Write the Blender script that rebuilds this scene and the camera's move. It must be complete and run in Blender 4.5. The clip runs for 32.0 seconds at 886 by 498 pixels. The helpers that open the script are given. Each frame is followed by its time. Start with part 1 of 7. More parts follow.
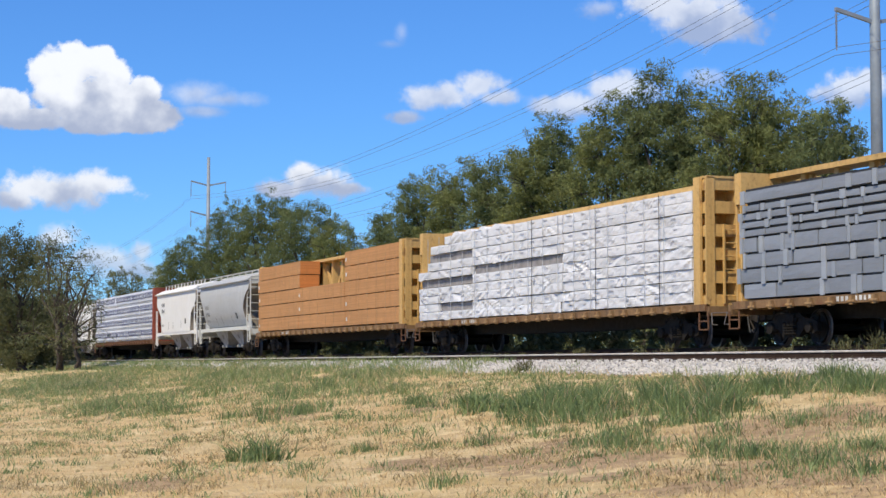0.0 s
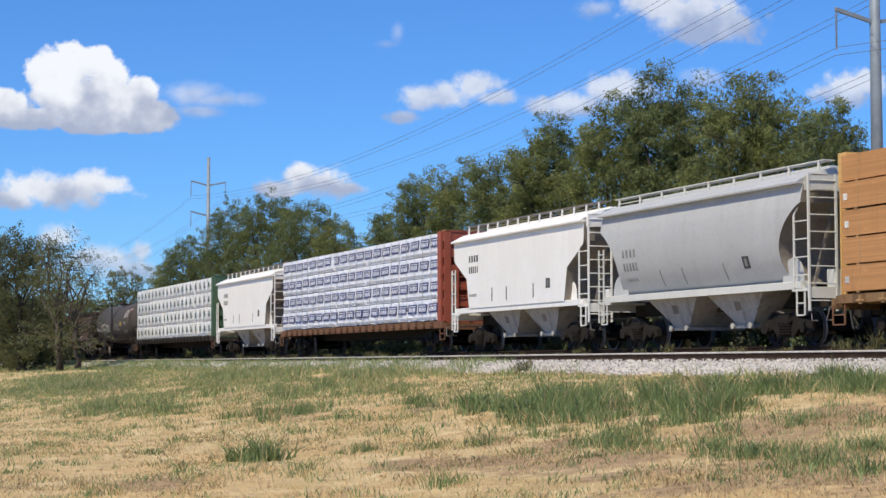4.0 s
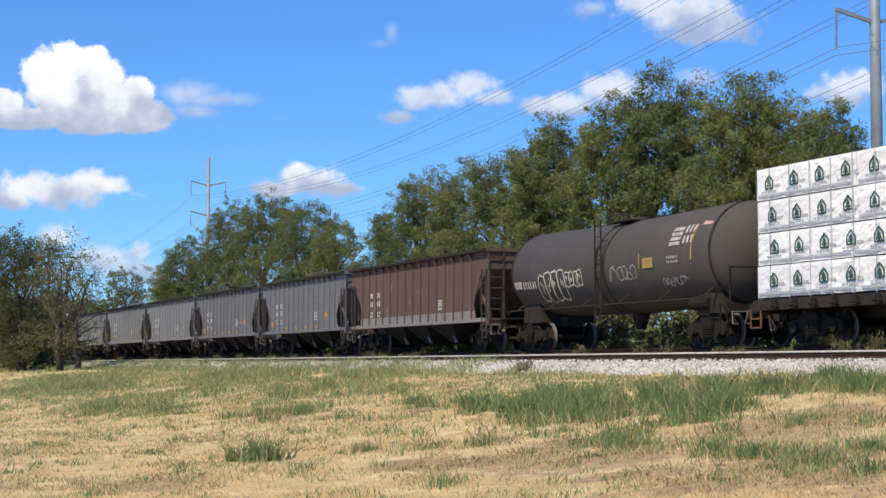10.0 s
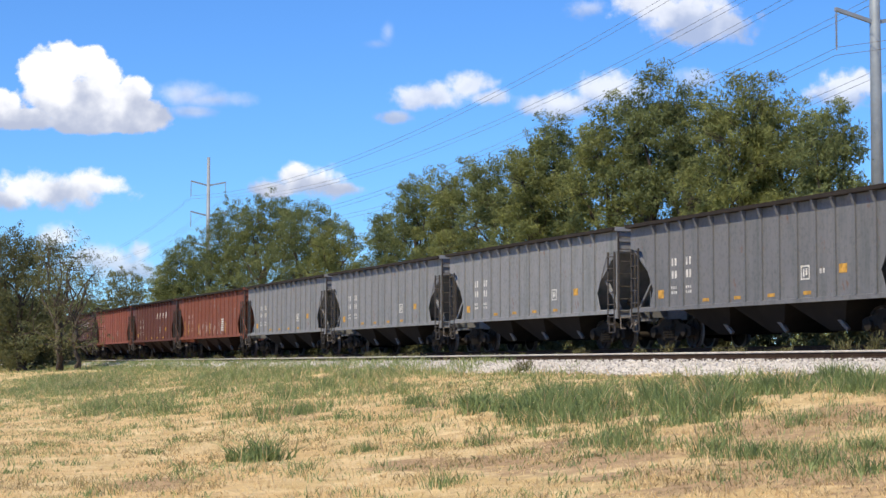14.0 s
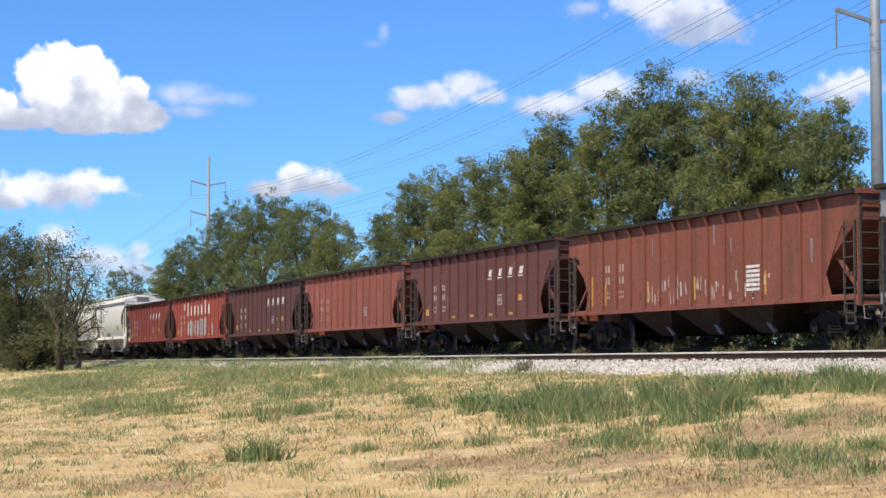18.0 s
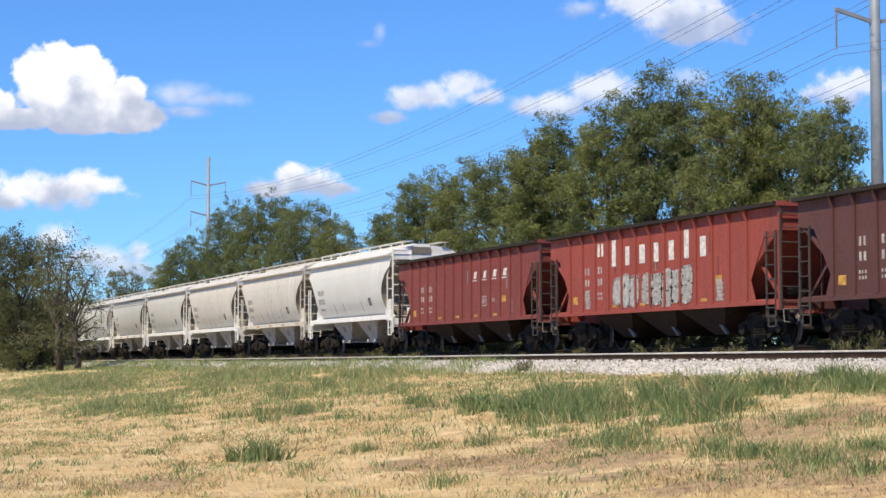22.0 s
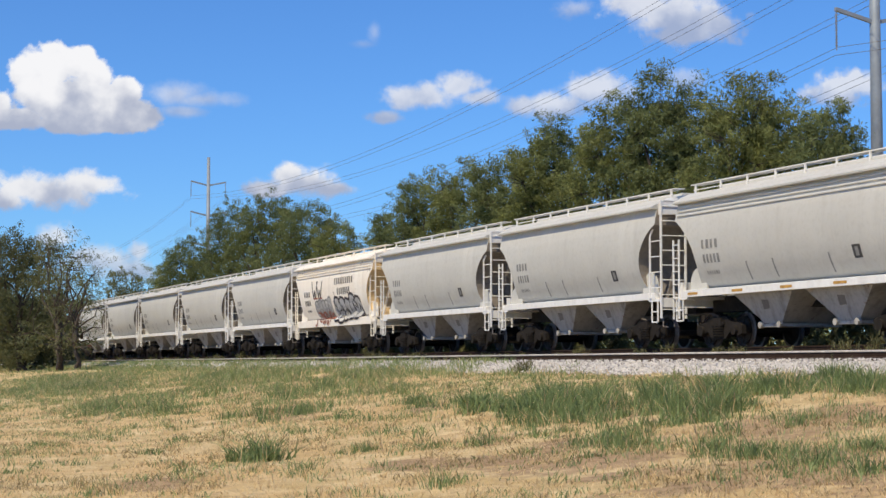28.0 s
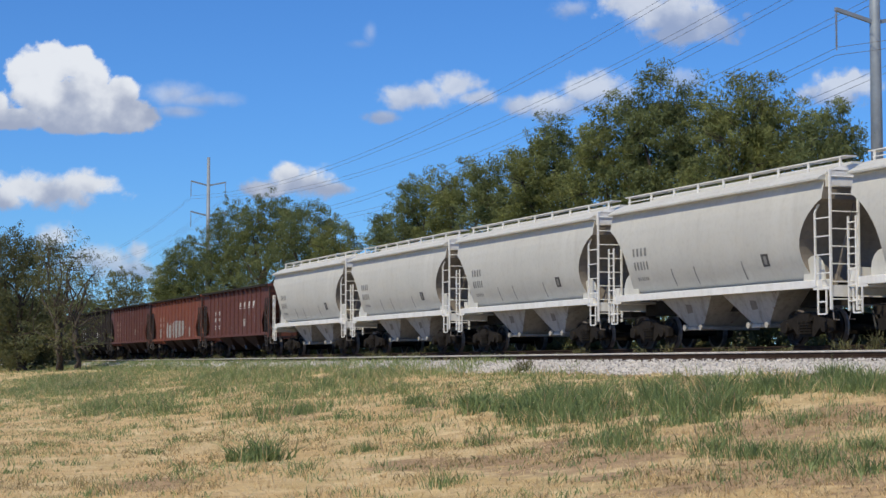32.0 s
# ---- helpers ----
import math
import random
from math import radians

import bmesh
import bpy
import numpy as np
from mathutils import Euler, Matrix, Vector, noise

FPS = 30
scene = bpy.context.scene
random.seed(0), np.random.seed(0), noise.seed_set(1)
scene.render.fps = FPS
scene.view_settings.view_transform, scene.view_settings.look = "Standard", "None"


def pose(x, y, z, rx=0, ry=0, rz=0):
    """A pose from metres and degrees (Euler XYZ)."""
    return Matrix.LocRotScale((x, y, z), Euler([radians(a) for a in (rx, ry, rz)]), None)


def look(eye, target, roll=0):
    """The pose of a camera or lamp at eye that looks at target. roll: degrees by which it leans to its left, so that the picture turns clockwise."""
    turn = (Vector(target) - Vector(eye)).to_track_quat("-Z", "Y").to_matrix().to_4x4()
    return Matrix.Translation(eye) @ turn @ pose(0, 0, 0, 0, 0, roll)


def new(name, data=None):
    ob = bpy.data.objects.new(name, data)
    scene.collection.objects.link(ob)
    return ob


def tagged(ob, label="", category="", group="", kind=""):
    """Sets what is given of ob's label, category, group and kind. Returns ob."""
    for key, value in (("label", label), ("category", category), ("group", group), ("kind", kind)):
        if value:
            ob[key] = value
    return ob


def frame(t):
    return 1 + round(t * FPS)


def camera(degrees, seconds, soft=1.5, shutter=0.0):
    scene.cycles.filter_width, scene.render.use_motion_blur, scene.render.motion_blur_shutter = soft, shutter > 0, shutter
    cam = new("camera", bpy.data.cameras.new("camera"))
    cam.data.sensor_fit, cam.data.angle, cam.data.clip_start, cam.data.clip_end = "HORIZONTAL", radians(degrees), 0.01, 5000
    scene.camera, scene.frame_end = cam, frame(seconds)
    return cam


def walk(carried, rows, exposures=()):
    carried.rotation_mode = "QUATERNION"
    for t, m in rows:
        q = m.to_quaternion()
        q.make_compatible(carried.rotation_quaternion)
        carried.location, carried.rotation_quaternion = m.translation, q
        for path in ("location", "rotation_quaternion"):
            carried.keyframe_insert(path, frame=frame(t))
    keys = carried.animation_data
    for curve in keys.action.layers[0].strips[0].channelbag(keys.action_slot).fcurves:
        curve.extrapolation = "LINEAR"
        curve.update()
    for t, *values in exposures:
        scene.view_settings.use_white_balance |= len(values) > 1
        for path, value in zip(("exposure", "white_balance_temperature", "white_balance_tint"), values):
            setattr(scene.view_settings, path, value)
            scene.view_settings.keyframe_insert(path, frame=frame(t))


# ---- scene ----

# ------------------------------------------------------------ plan (metres)
# The railway runs along x; the camera stands south of it at the origin and
# looks west-north-west along the train, which rolls towards +x.
EYE_Z = 1.55
RAIL_Z = 2.03          # rail top under the train
NEAR_RAIL_Z = 1.84     # rail top of the nearer, empty siding
TRAIN_Y = 25.5
SIDING_Y = 21.1

cam = camera(28.4, 32.0, soft=1.5)
VIEW = look((0, 0, EYE_Z), (-93.3, 35.9, EYE_Z + 6.6), 0)
walk(cam, [(0, VIEW), (32, VIEW)],
     exposures=[(0, 0.0, 6200, 9.5), (1, -0.06, 6200, 9.5), (3, -0.06, 6200, 10), (6, -0.07, 6350, 9), (9, -0.07, 6250, 9), (11, 0.22, 6450, 10), (13, 0.22, 6500, 10), (20, 0.22, 6500, 10), (22.2, 0.20, 6500, 10),
                (23.5, 0.10, 6500, 10), (25, -0.06, 6500, 10), (28, -0.09, 6500, 10), (30, -0.13, 6300, 9), (31, -0.22, 6250, 9), (32, -0.28, 6150, 9)])

# ------------------------------------------------------------ light
SUN_TO = Vector((0.42, -0.62, 0.95)).normalized()
world = bpy.data.worlds.new("world")
scene.world = world
world.use_nodes = True
wn = world.node_tree
sky = wn.nodes.new("ShaderNodeTexSky")
sky.sky_type = "NISHITA"
sky.sun_disc = False
sky.sun_elevation = math.asin(SUN_TO.z)
sky.sun_rotation = math.atan2(SUN_TO.x, SUN_TO.y)
sky.altitude = 150
sky.air_density = 1.0
sky.dust_density = 0.1
sky.ozone_density = 4.0
tint = wn.nodes.new("ShaderNodeMix")          # a deep, clean late-summer blue
tint.data_type, tint.blend_type = "RGBA", "MULTIPLY"
tint.inputs[0].default_value = 1.0
tint.inputs[7].default_value = (0.54, 0.92, 1.42, 1)
wn.links.new(sky.outputs[0], tint.inputs[6])
wn.links.new(tint.outputs[2], wn.nodes["Background"].inputs[0])
wn.nodes["Background"].inputs[1].default_value = 0.10
sun = new("sun", bpy.data.lights.new("sun", "SUN"))
sun.data.energy = 4.7
sun.data.angle = radians(0.53)
sun.data.color = (1.0, 0.86, 0.62)
sun.matrix_world = look(SUN_TO * 50, (0, 0, 0))


# ------------------------------------------------------------ materials
class Nodes:
    def __init__(self, name):
        self.mat = bpy.data.materials.new(name)
        self.mat.use_nodes = True
        self.t = self.mat.node_tree
        self.bsdf = self.t.nodes["Principled BSDF"]

    def add(self, kind, **values):
        n = self.t.nodes.new(kind)
        for key, value in values.items():
            n.inputs[key].default_value = value
        return n

    def link(self, a, b):
        self.t.links.new(a, b)

    def noise(self, scale, detail=4.0, stretch=(1, 1, 1), rough=0.6, coords="Object"):
        tc = self.t.nodes.new("ShaderNodeTexCoord")
        mp = self.t.nodes.new("ShaderNodeMapping")
        mp.inputs["Scale"].default_value = stretch
        n = self.add("ShaderNodeTexNoise", Scale=scale, Detail=detail, Roughness=rough)
        self.link(tc.outputs[coords], mp.inputs["Vector"])
        self.link(mp.outputs[0], n.inputs["Vector"])
        return n.outputs["Fac"]

    def ramp(self, fac, lo, hi, a=0.0, b=1.0):
        n = self.t.nodes.new("ShaderNodeMapRange")
        n.interpolation_type = "SMOOTHSTEP"
        for i, v in enumerate((lo, hi, a, b)):
            n.inputs[i + 1].default_value = v
        self.link(fac, n.inputs[0])
        return n.outputs[0]

    def mix(self, fac, a, b, kind="MIX"):
        n = self.t.nodes.new("ShaderNodeMix")
        n.data_type, n.blend_type = "RGBA", kind
        for sock, v in ((n.inputs[0], fac), (n.inputs[6], a), (n.inputs[7], b)):
            if isinstance(v, (int, float)):
                sock.default_value = v
            elif isinstance(v, tuple):
                sock.default_value = (*v, 1)
            else:
                self.link(v, sock)
        return n.outputs[2]

    def math(self, op, a, b=0.0):
        n = self.t.nodes.new("ShaderNodeMath")
        n.operation = op
        for sock, v in zip(n.inputs, (a, b)):
            if isinstance(v, (int, float)):
                sock.default_value = v
            else:
                self.link(v, sock)
        return n.outputs[0]

    def bump(self, fac, strength, distance=0.02):
        n = self.add("ShaderNodeBump", Strength=strength, Distance=distance)
        self.link(fac, n.inputs["Height"])
        self.link(n.outputs[0], self.bsdf.inputs["Normal"])

    def done(self, color, rough=0.6, metal=0.0, spec=0.5):
        for key, v in (("Base Color", color), ("Roughness", rough), ("Metallic", metal)):
            if isinstance(v, tuple):
                v = (*v, 1)
            if isinstance(v, (tuple, int, float)):
                self.bsdf.inputs[key].default_value = v
            else:
                self.link(v, self.bsdf.inputs[key])
        self.bsdf.inputs["Specular IOR Level"].default_value = spec
        return self.mat


def paint(name, color, dirt=(0.16, 0.13, 0.10), amount=0.5, rough=0.55, streak=0.5, rust=0.0, spec=0.35):
    """Weathered paint on steel: broad fading, vertical streaks, specks of dirt and rust."""
    n = Nodes(name)
    broad = n.ramp(n.noise(0.45, 3), 0.35, 0.75)
    streaks = n.ramp(n.noise(1.0, 5, (2.6, 2.6, 0.22)), 0.45, 0.78)
    fine = n.ramp(n.noise(9, 6), 0.42, 0.75)
    pale = tuple(min(0.9, c * 1.18 + 0.015) for c in color)
    c = n.mix(n.math("MULTIPLY", broad, 0.5), color, pale)
    c = n.mix(n.math("MULTIPLY", streaks, streak * amount), c, dirt)
    c = n.mix(n.math("MULTIPLY", fine, 0.35 * amount), c, dirt)
    if rust:
        spots = n.ramp(n.noise(2.3, 7, (1, 1, 0.55), 0.7), 0.62 - 0.2 * rust, 0.70)
        c = n.mix(n.math("MULTIPLY", spots, 0.8), c, (0.16, 0.065, 0.03))
    n.bump(n.noise(1.6, 2), 0.10, 0.05)
    return n.done(c, n.ramp(fine, 0, 1, rough, min(0.95, rough + 0.2)), 0, spec)


def plain(name, color, rough=0.7, metal=0.0, vary=0.25, scale=6.0, spec=0.4):
    n = Nodes(name)
    f = n.ramp(n.noise(scale, 5), 0.3, 0.75)
    c = n.mix(f, tuple(v * (1 - vary) for v in color), tuple(min(0.95, v * (1 + vary)) for v in color))
    n.bump(f, 0.15, 0.01)
    return n.done(c, rough, metal, spec)


M = {}
M["white_paint"] = paint("white_hopper_paint", (0.615, 0.615, 0.575), (0.27, 0.235, 0.19), 0.22)
M["grey_white"] = paint("greyed_white_hopper_paint", (0.525, 0.52, 0.475), (0.22, 0.19, 0.15), 0.28)
M["bright_white"] = paint("bright_white_paint", (0.80, 0.79, 0.76), (0.30, 0.26, 0.21), 0.18)
M["tan_white"] = paint("stained_tan_hopper_paint", (0.585, 0.56, 0.50), (0.20, 0.15, 0.10), 0.55, rust=0.05)
M["light_grey"] = paint("light_grey_hopper_paint", (0.44, 0.45, 0.45), (0.17, 0.15, 0.13), 0.25)
M["cream"] = paint("cream_hopper_paint", (0.85, 0.785, 0.675), (0.28, 0.20, 0.13), 0.30, rust=0.05)
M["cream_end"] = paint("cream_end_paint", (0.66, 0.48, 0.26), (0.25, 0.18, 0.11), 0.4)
M["trim_white"] = paint("white_trim_paint", (0.78, 0.77, 0.73), (0.2, 0.17, 0.13), 0.35)
M["bay_grey"] = paint("dusty_grey_outlet_paint", (0.44, 0.415, 0.37), (0.13, 0.105, 0.08), 0.75, 0.75, 0.9, 0.04)
# Grimy dark paint; the shade on the hopper ends is put into it.
M["end_dark"] = paint("shade_dark_grimy_end_paint", (0.205, 0.18, 0.15), (0.09, 0.075, 0.06), 0.7)
M["grey_coal"] = paint("grey_open_hopper_paint", (0.150, 0.153, 0.165), (0.055, 0.07, 0.068), 0.8, 0.65, 0.8, 0.05)
M["grey_coal_pale"] = paint("faded_grey_open_hopper_paint", (0.215, 0.22, 0.235), (0.075, 0.10, 0.095), 0.8, 0.65, 0.8, 0.05)
M["dark_coal"] = paint("sooty_open_hopper_paint", (0.030, 0.025, 0.022), (0.016, 0.013, 0.011), 0.8, 0.85, spec=0.15)
M["red_a"] = paint("red_oxide_paint", (0.205, 0.066, 0.043), (0.075, 0.042, 0.03), 0.9, 0.7, 0.9, 0.08)
M["red_b"] = paint("dark_brown_red_paint", (0.115, 0.040, 0.032), (0.06, 0.04, 0.03), 0.7, 0.6, 0.7)
M["red_c"] = paint("orange_red_paint", (0.262, 0.080, 0.058), (0.08, 0.045, 0.032), 1.0, 0.7, 1.0, 0.3)
M["red_d"] = paint("maroon_brown_paint", (0.095, 0.036, 0.032), (0.05, 0.04, 0.035), 0.7, 0.6, 0.7)
M["red_e"] = paint("bright_red_oxide_paint", (0.285, 0.058, 0.042), (0.13, 0.048, 0.036), 0.7, 0.65, 0.8, 0.05)
M["red_f"] = paint("deep_red_paint", (0.205, 0.046, 0.036), (0.08, 0.038, 0.03), 0.7, 0.6, 0.7)
M["brown_rust"] = paint("rusty_brown_paint", (0.118, 0.072, 0.054), (0.075, 0.055, 0.045), 1.0, 0.8, 1.0, 0.15)
M["rust_patch"] = paint("pale_rusted_sill_paint", (0.21, 0.205, 0.20), (0.10, 0.07, 0.055), 0.9)
M["yellow"] = paint("ochre_yellow_paint", (0.60, 0.385, 0.135), (0.22, 0.12, 0.055), 0.75, 0.6, 0.8, 0.18)
M["centre_red"] = paint("red_centerbeam_paint", (0.30, 0.075, 0.045), (0.12, 0.05, 0.03), 0.5, 0.6)
M["centre_green"] = paint("dull_green_paint", (0.075, 0.14, 0.085), (0.04, 0.05, 0.035), 0.55, 0.6)
M["tank_black"] = paint("sooty_tank_paint", (0.066, 0.060, 0.056), (0.11, 0.09, 0.075), 0.45, 0.72, 0.8, 0.0, 0.25)
M["underframe"] = plain("grimy_black_steel", (0.036, 0.030, 0.026), 0.9, spec=0.2)
M["rusty_deck"] = paint("rusty_deck_steel", (0.17, 0.085, 0.045), (0.05, 0.03, 0.02), 0.9, 0.85, 0.7, 0.4)
M["ochre_rust"] = paint("rusted_ochre_sill_paint", (0.23, 0.135, 0.062), (0.06, 0.038, 0.025), 1.0, 0.85, 1.0, 0.45)
M["winch_ochre"] = paint("grimy_ochre_winch_paint", (0.34, 0.205, 0.085), (0.07, 0.045, 0.03), 0.9, 0.8, 0.9, 0.3)
M["bay_red"] = paint("near_black_red_outlet_paint", (0.036, 0.022, 0.018), (0.02, 0.014, 0.011), 0.9, 0.85, 0.9, 0.0, 0.15)
M["bay_black"] = paint("near_black_outlet_paint", (0.017, 0.015, 0.014), (0.04, 0.035, 0.03), 0.5, 0.9, 0.7, 0.0, 0.12)
M["grimy_iron"] = plain("grimy_iron_fittings", (0.060, 0.053, 0.050), 0.8, vary=0.35)
M["latch"] = plain("worn_grey_latch_steel", (0.17, 0.15, 0.14), 0.7, vary=0.3)
M["truck"] = plain("dusty_truck_steel", (0.021, 0.0175, 0.0145), 0.9, spec=0.2)
M["wheel"] = plain("wheel_steel", (0.034, 0.027, 0.022), 0.8, spec=0.25)
M["tread"] = plain("worn_wheel_rim", (0.20, 0.18, 0.17), 0.5, 0.5)
M["mark_white"] = plain("white_stencil_paint", (0.62, 0.61, 0.58), 0.7, vary=0.3)
M["mark_dim"] = plain("dusty_white_stencil_paint", (0.42, 0.38, 0.36), 0.8, vary=0.4)
M["mark_faint"] = plain("nearly_worn_off_stencil", (0.40, 0.27, 0.23), 0.8, vary=0.3)
M["mark_black"] = plain("black_stencil_paint", (0.06, 0.06, 0.06), 0.7)
M["mark_grey"] = plain("worn_grey_stencil_paint", (0.24, 0.24, 0.23), 0.7)
M["mark_yellow"] = plain("yellow_reflector_paint", (0.50, 0.28, 0.055), 0.7, vary=0.35)
M["mark_ochre"] = plain("dusty_ochre_stencil_paint", (0.34, 0.25, 0.075), 0.8, vary=0.35)
M["mark_pink"] = plain("faded_pink_placard_paint", (0.55, 0.30, 0.26), 0.7)
M["graffiti_white"] = plain("white_spray_paint", (0.62, 0.62, 0.60), 0.75)
M["graffiti_faded"] = plain("dusty_white_spray_paint", (0.33, 0.32, 0.30), 0.8)
M["graffiti_black"] = plain("black_spray_paint", (0.05, 0.045, 0.05), 0.75)
M["graffiti_red"] = plain("red_spray_paint", (0.33, 0.11, 0.07), 0.75)
M["wood_block"] = plain("rough_timber", (0.38, 0.25, 0.13), 0.85)
M["strap"] = plain("black_strapping", (0.03, 0.03, 0.032), 0.6)
M["logo_blue"] = plain("navy_print", (0.048, 0.054, 0.155), 0.5, vary=0.12)
M["logo_green"] = plain("dark_green_print", (0.026, 0.074, 0.056), 0.5, vary=0.12)
M["graffiti_cream"] = plain("cream_spray_paint", (0.55, 0.52, 0.42), 0.8)
M["graffiti_grey"] = plain("grey_spray_paint", (0.40, 0.40, 0.39), 0.8, vary=0.35)
M["print_faint"] = plain("faint_grey_print", (0.50, 0.50, 0.53), 0.6, vary=0.2)
M["print_grey"] = plain("pale_grey_print", (0.42, 0.44, 0.47), 0.6, vary=0.15)


def wrap_material(name, color, crease, shadow=0.75, vary=0.15):
    """Plastic lumber wrap: wrinkled, slightly glossy."""
    n = Nodes(name)
    w = n.noise(2.6, 6, (1.0, 1.0, 1.7), 0.62)
    w2 = n.noise(0.9, 3, (0.6, 1, 2.2))
    c = n.mix(n.ramp(w2, 0.35, 0.75), color, tuple(v * shadow for v in color))
    info = n.t.nodes.new("ShaderNodeObjectInfo")
    c = n.mix(n.math("MULTIPLY", info.outputs["Random"], vary), c, tuple(v * 0.62 for v in color))
    n.bump(n.math("ADD", w, n.math("MULTIPLY", w2, 0.8)), crease, 0.10)
    return n.done(c, 0.42, 0, 0.35)


M["wrap_white"] = wrap_material("white_lumber_wrap", (0.83, 0.85, 0.92), 0.38, 0.88)
M["wrap_clean"] = wrap_material("clean_white_lumber_wrap", (0.88, 0.885, 0.88), 0.5, 0.90)
M["wrap_dirty"] = wrap_material("dusty_white_lumber_wrap", (0.80, 0.80, 0.81), 0.45, 0.80, 0.22)
M["wrap_grey"] = wrap_material("blue_grey_lumber_wrap", (0.28, 0.305, 0.345), 0.25, 0.82, 0.62)
M["wrap_grey_pale"] = wrap_material("pale_blue_grey_wrap_fold", (0.36, 0.39, 0.43), 0.25, 0.85, 0.5)
M["wood_grey"] = plain("bare_grey_lumber", (0.27, 0.255, 0.25), 0.85, scale=3)


def board_material(name, color):
    n = Nodes(name)
    layers = n.noise(1.0, 3, (0.15, 0.15, 42))
    broad = n.noise(0.5, 3)
    c = n.mix(n.ramp(layers, 0.3, 0.7), tuple(v * 0.72 for v in color), color)
    c = n.mix(n.math("MULTIPLY", n.ramp(broad, 0.3, 0.8), 0.45), c, tuple(v * 0.72 for v in color))
    c = n.mix(n.math("MULTIPLY", n.ramp(n.noise(3.0, 6, (0.5, 0.5, 1.5)), 0.55, 0.75), 0.4), c, tuple(min(1.0, v * 1.35) for v in color))
    # rain runs over the sealed edges
    runs = n.ramp(n.noise(1.0, 5, (3.2, 3.2, 0.28), 0.65), 0.52, 0.74)
    c = n.mix(n.math("MULTIPLY", runs, 0.42), c, tuple(v * 0.50 for v in color))
    n.bump(layers, 0.3, 0.01)
    return n.done(c, 0.75, 0, 0.25)


M["osb_side"] = board_material("brown_edge_sealed_board", (0.56, 0.288, 0.118))
M["osb_end"] = board_material("orange_edge_sealed_board", (0.66, 0.25, 0.070))


def ground_material():
    """Straw-covered soil; where the ground is bare ("earth" on the land's mesh) it is trodden brown earth with litter."""
    n = Nodes("dry_meadow_soil")
    b = n.ramp(n.noise(1.1, 5), 0.35, 0.68)
    h = n.ramp(n.noise(5, 6, (1, 1, 1), 0.65), 0.42, 0.70)
    f = n.ramp(n.noise(24, 6, (1, 1, 1), 0.7), 0.3, 0.75)
    c = n.mix(b, (0.575, 0.43, 0.21), (0.79, 0.635, 0.365))
    warm = n.ramp(n.noise(0.33, 4), 0.42, 0.62)
    c = n.mix(n.math("MULTIPLY", warm, 0.45), c, (0.66, 0.435, 0.195))
    c = n.mix(n.math("MULTIPLY", h, 0.50), c, (0.38, 0.265, 0.14))
    c = n.mix(n.math("MULTIPLY", f, 0.25), c, (0.32, 0.23, 0.13))
    at = n.t.nodes.new("ShaderNodeAttribute")
    at.attribute_name = "earth"
    ragged = n.math("MULTIPLY", n.math("SUBTRACT", n.noise(2.6, 7, (1, 1, 1), 0.68), 0.5), 1.3)
    earth = n.ramp(n.math("ADD", at.outputs["Fac"], ragged), 0.30, 0.62)
    soil = n.mix(h, (0.41, 0.285, 0.17), (0.24, 0.165, 0.10))
    c = n.mix(n.math("MULTIPLY", earth, 0.85), c, soil)
    litter = n.ramp(n.noise(13, 7, (1, 1, 1), 0.75), 0.57, 0.66)
    c = n.mix(n.math("MULTIPLY", litter, 0.36), c, (0.19, 0.135, 0.085))
    n.bump(n.math("ADD", f, h), 0.5, 0.03)
    return n.done(c, 0.95, 0, 0.1)


def stone_material(name, a, b, island=True):
    n = Nodes(name)
    if island:
        g = n.t.nodes.new("ShaderNodeNewGeometry")
        f = g.outputs["Random Per Island"]
    else:
        f = n.ramp(n.noise(14, 5), 0.3, 0.7)
    c = n.mix(f, a, b)
    n.bump(n.noise(30, 5), 0.4, 0.02)
    return n.done(c, 0.9, 0, 0.2)


def blade_material(name, a, b, c3=None, translucent=0.3, patchy=0.0):
    n = Nodes(name)
    g = n.t.nodes.new("ShaderNodeNewGeometry")
    r = g.outputs["Random Per Island"]
    c = n.mix(r, a, b)
    if patchy:
        # younger and older foliage, clump by clump
        c = n.mix(n.ramp(n.noise(0.75, 3), 0.36, 0.66, patchy, 0.0), c, tuple(v * 0.45 for v in a))
    if c3:
        straw = n.ramp(n.noise(0.35, 4), 0.35, 0.70, 0.04, 0.34)
        # some blades have dried out; more of them in the drier patches
        pick = n.math("LESS_THAN", n.math("FRACT", n.math("MULTIPLY", r, 37.0)), straw)
        c = n.mix(pick, c, c3)
    n.done(c, 0.65, 0, 0.25)
    tr = n.t.nodes.new("ShaderNodeBsdfTranslucent")
    n.link(c, tr.inputs[0])
    mx = n.t.nodes.new("ShaderNodeMixShader")
    mx.inputs[0].default_value = translucent
    n.link(n.bsdf.outputs[0], mx.inputs[1])
    n.link(tr.outputs[0], mx.inputs[2])
    n.link(mx.outputs[0], n.t.nodes["Material Output"].inputs[0])
    return n.mat


M["ground"] = ground_material()
M["ballast_bed"] = stone_material("crushed_limestone_bed", (0.38, 0.355, 0.315), (0.64, 0.60, 0.545), False)
M["ballast_stone"] = stone_material("crushed_limestone", (0.40, 0.375, 0.345), (0.72, 0.68, 0.63))
M["dark_ballast"] = stone_material("dark_crushed_stone", (0.055, 0.048, 0.042), (0.12, 0.105, 0.09))
# Web shade is put into the rust colour, sunlight into the pale head.
M["rail_side"] = plain("shade_dark_rusty_rail", (0.045, 0.029, 0.021), 0.95, spec=0.1)
M["rail_top"] = plain("sunlit_dusty_rail_head", (0.60, 0.55, 0.49), 0.6, 0.0)
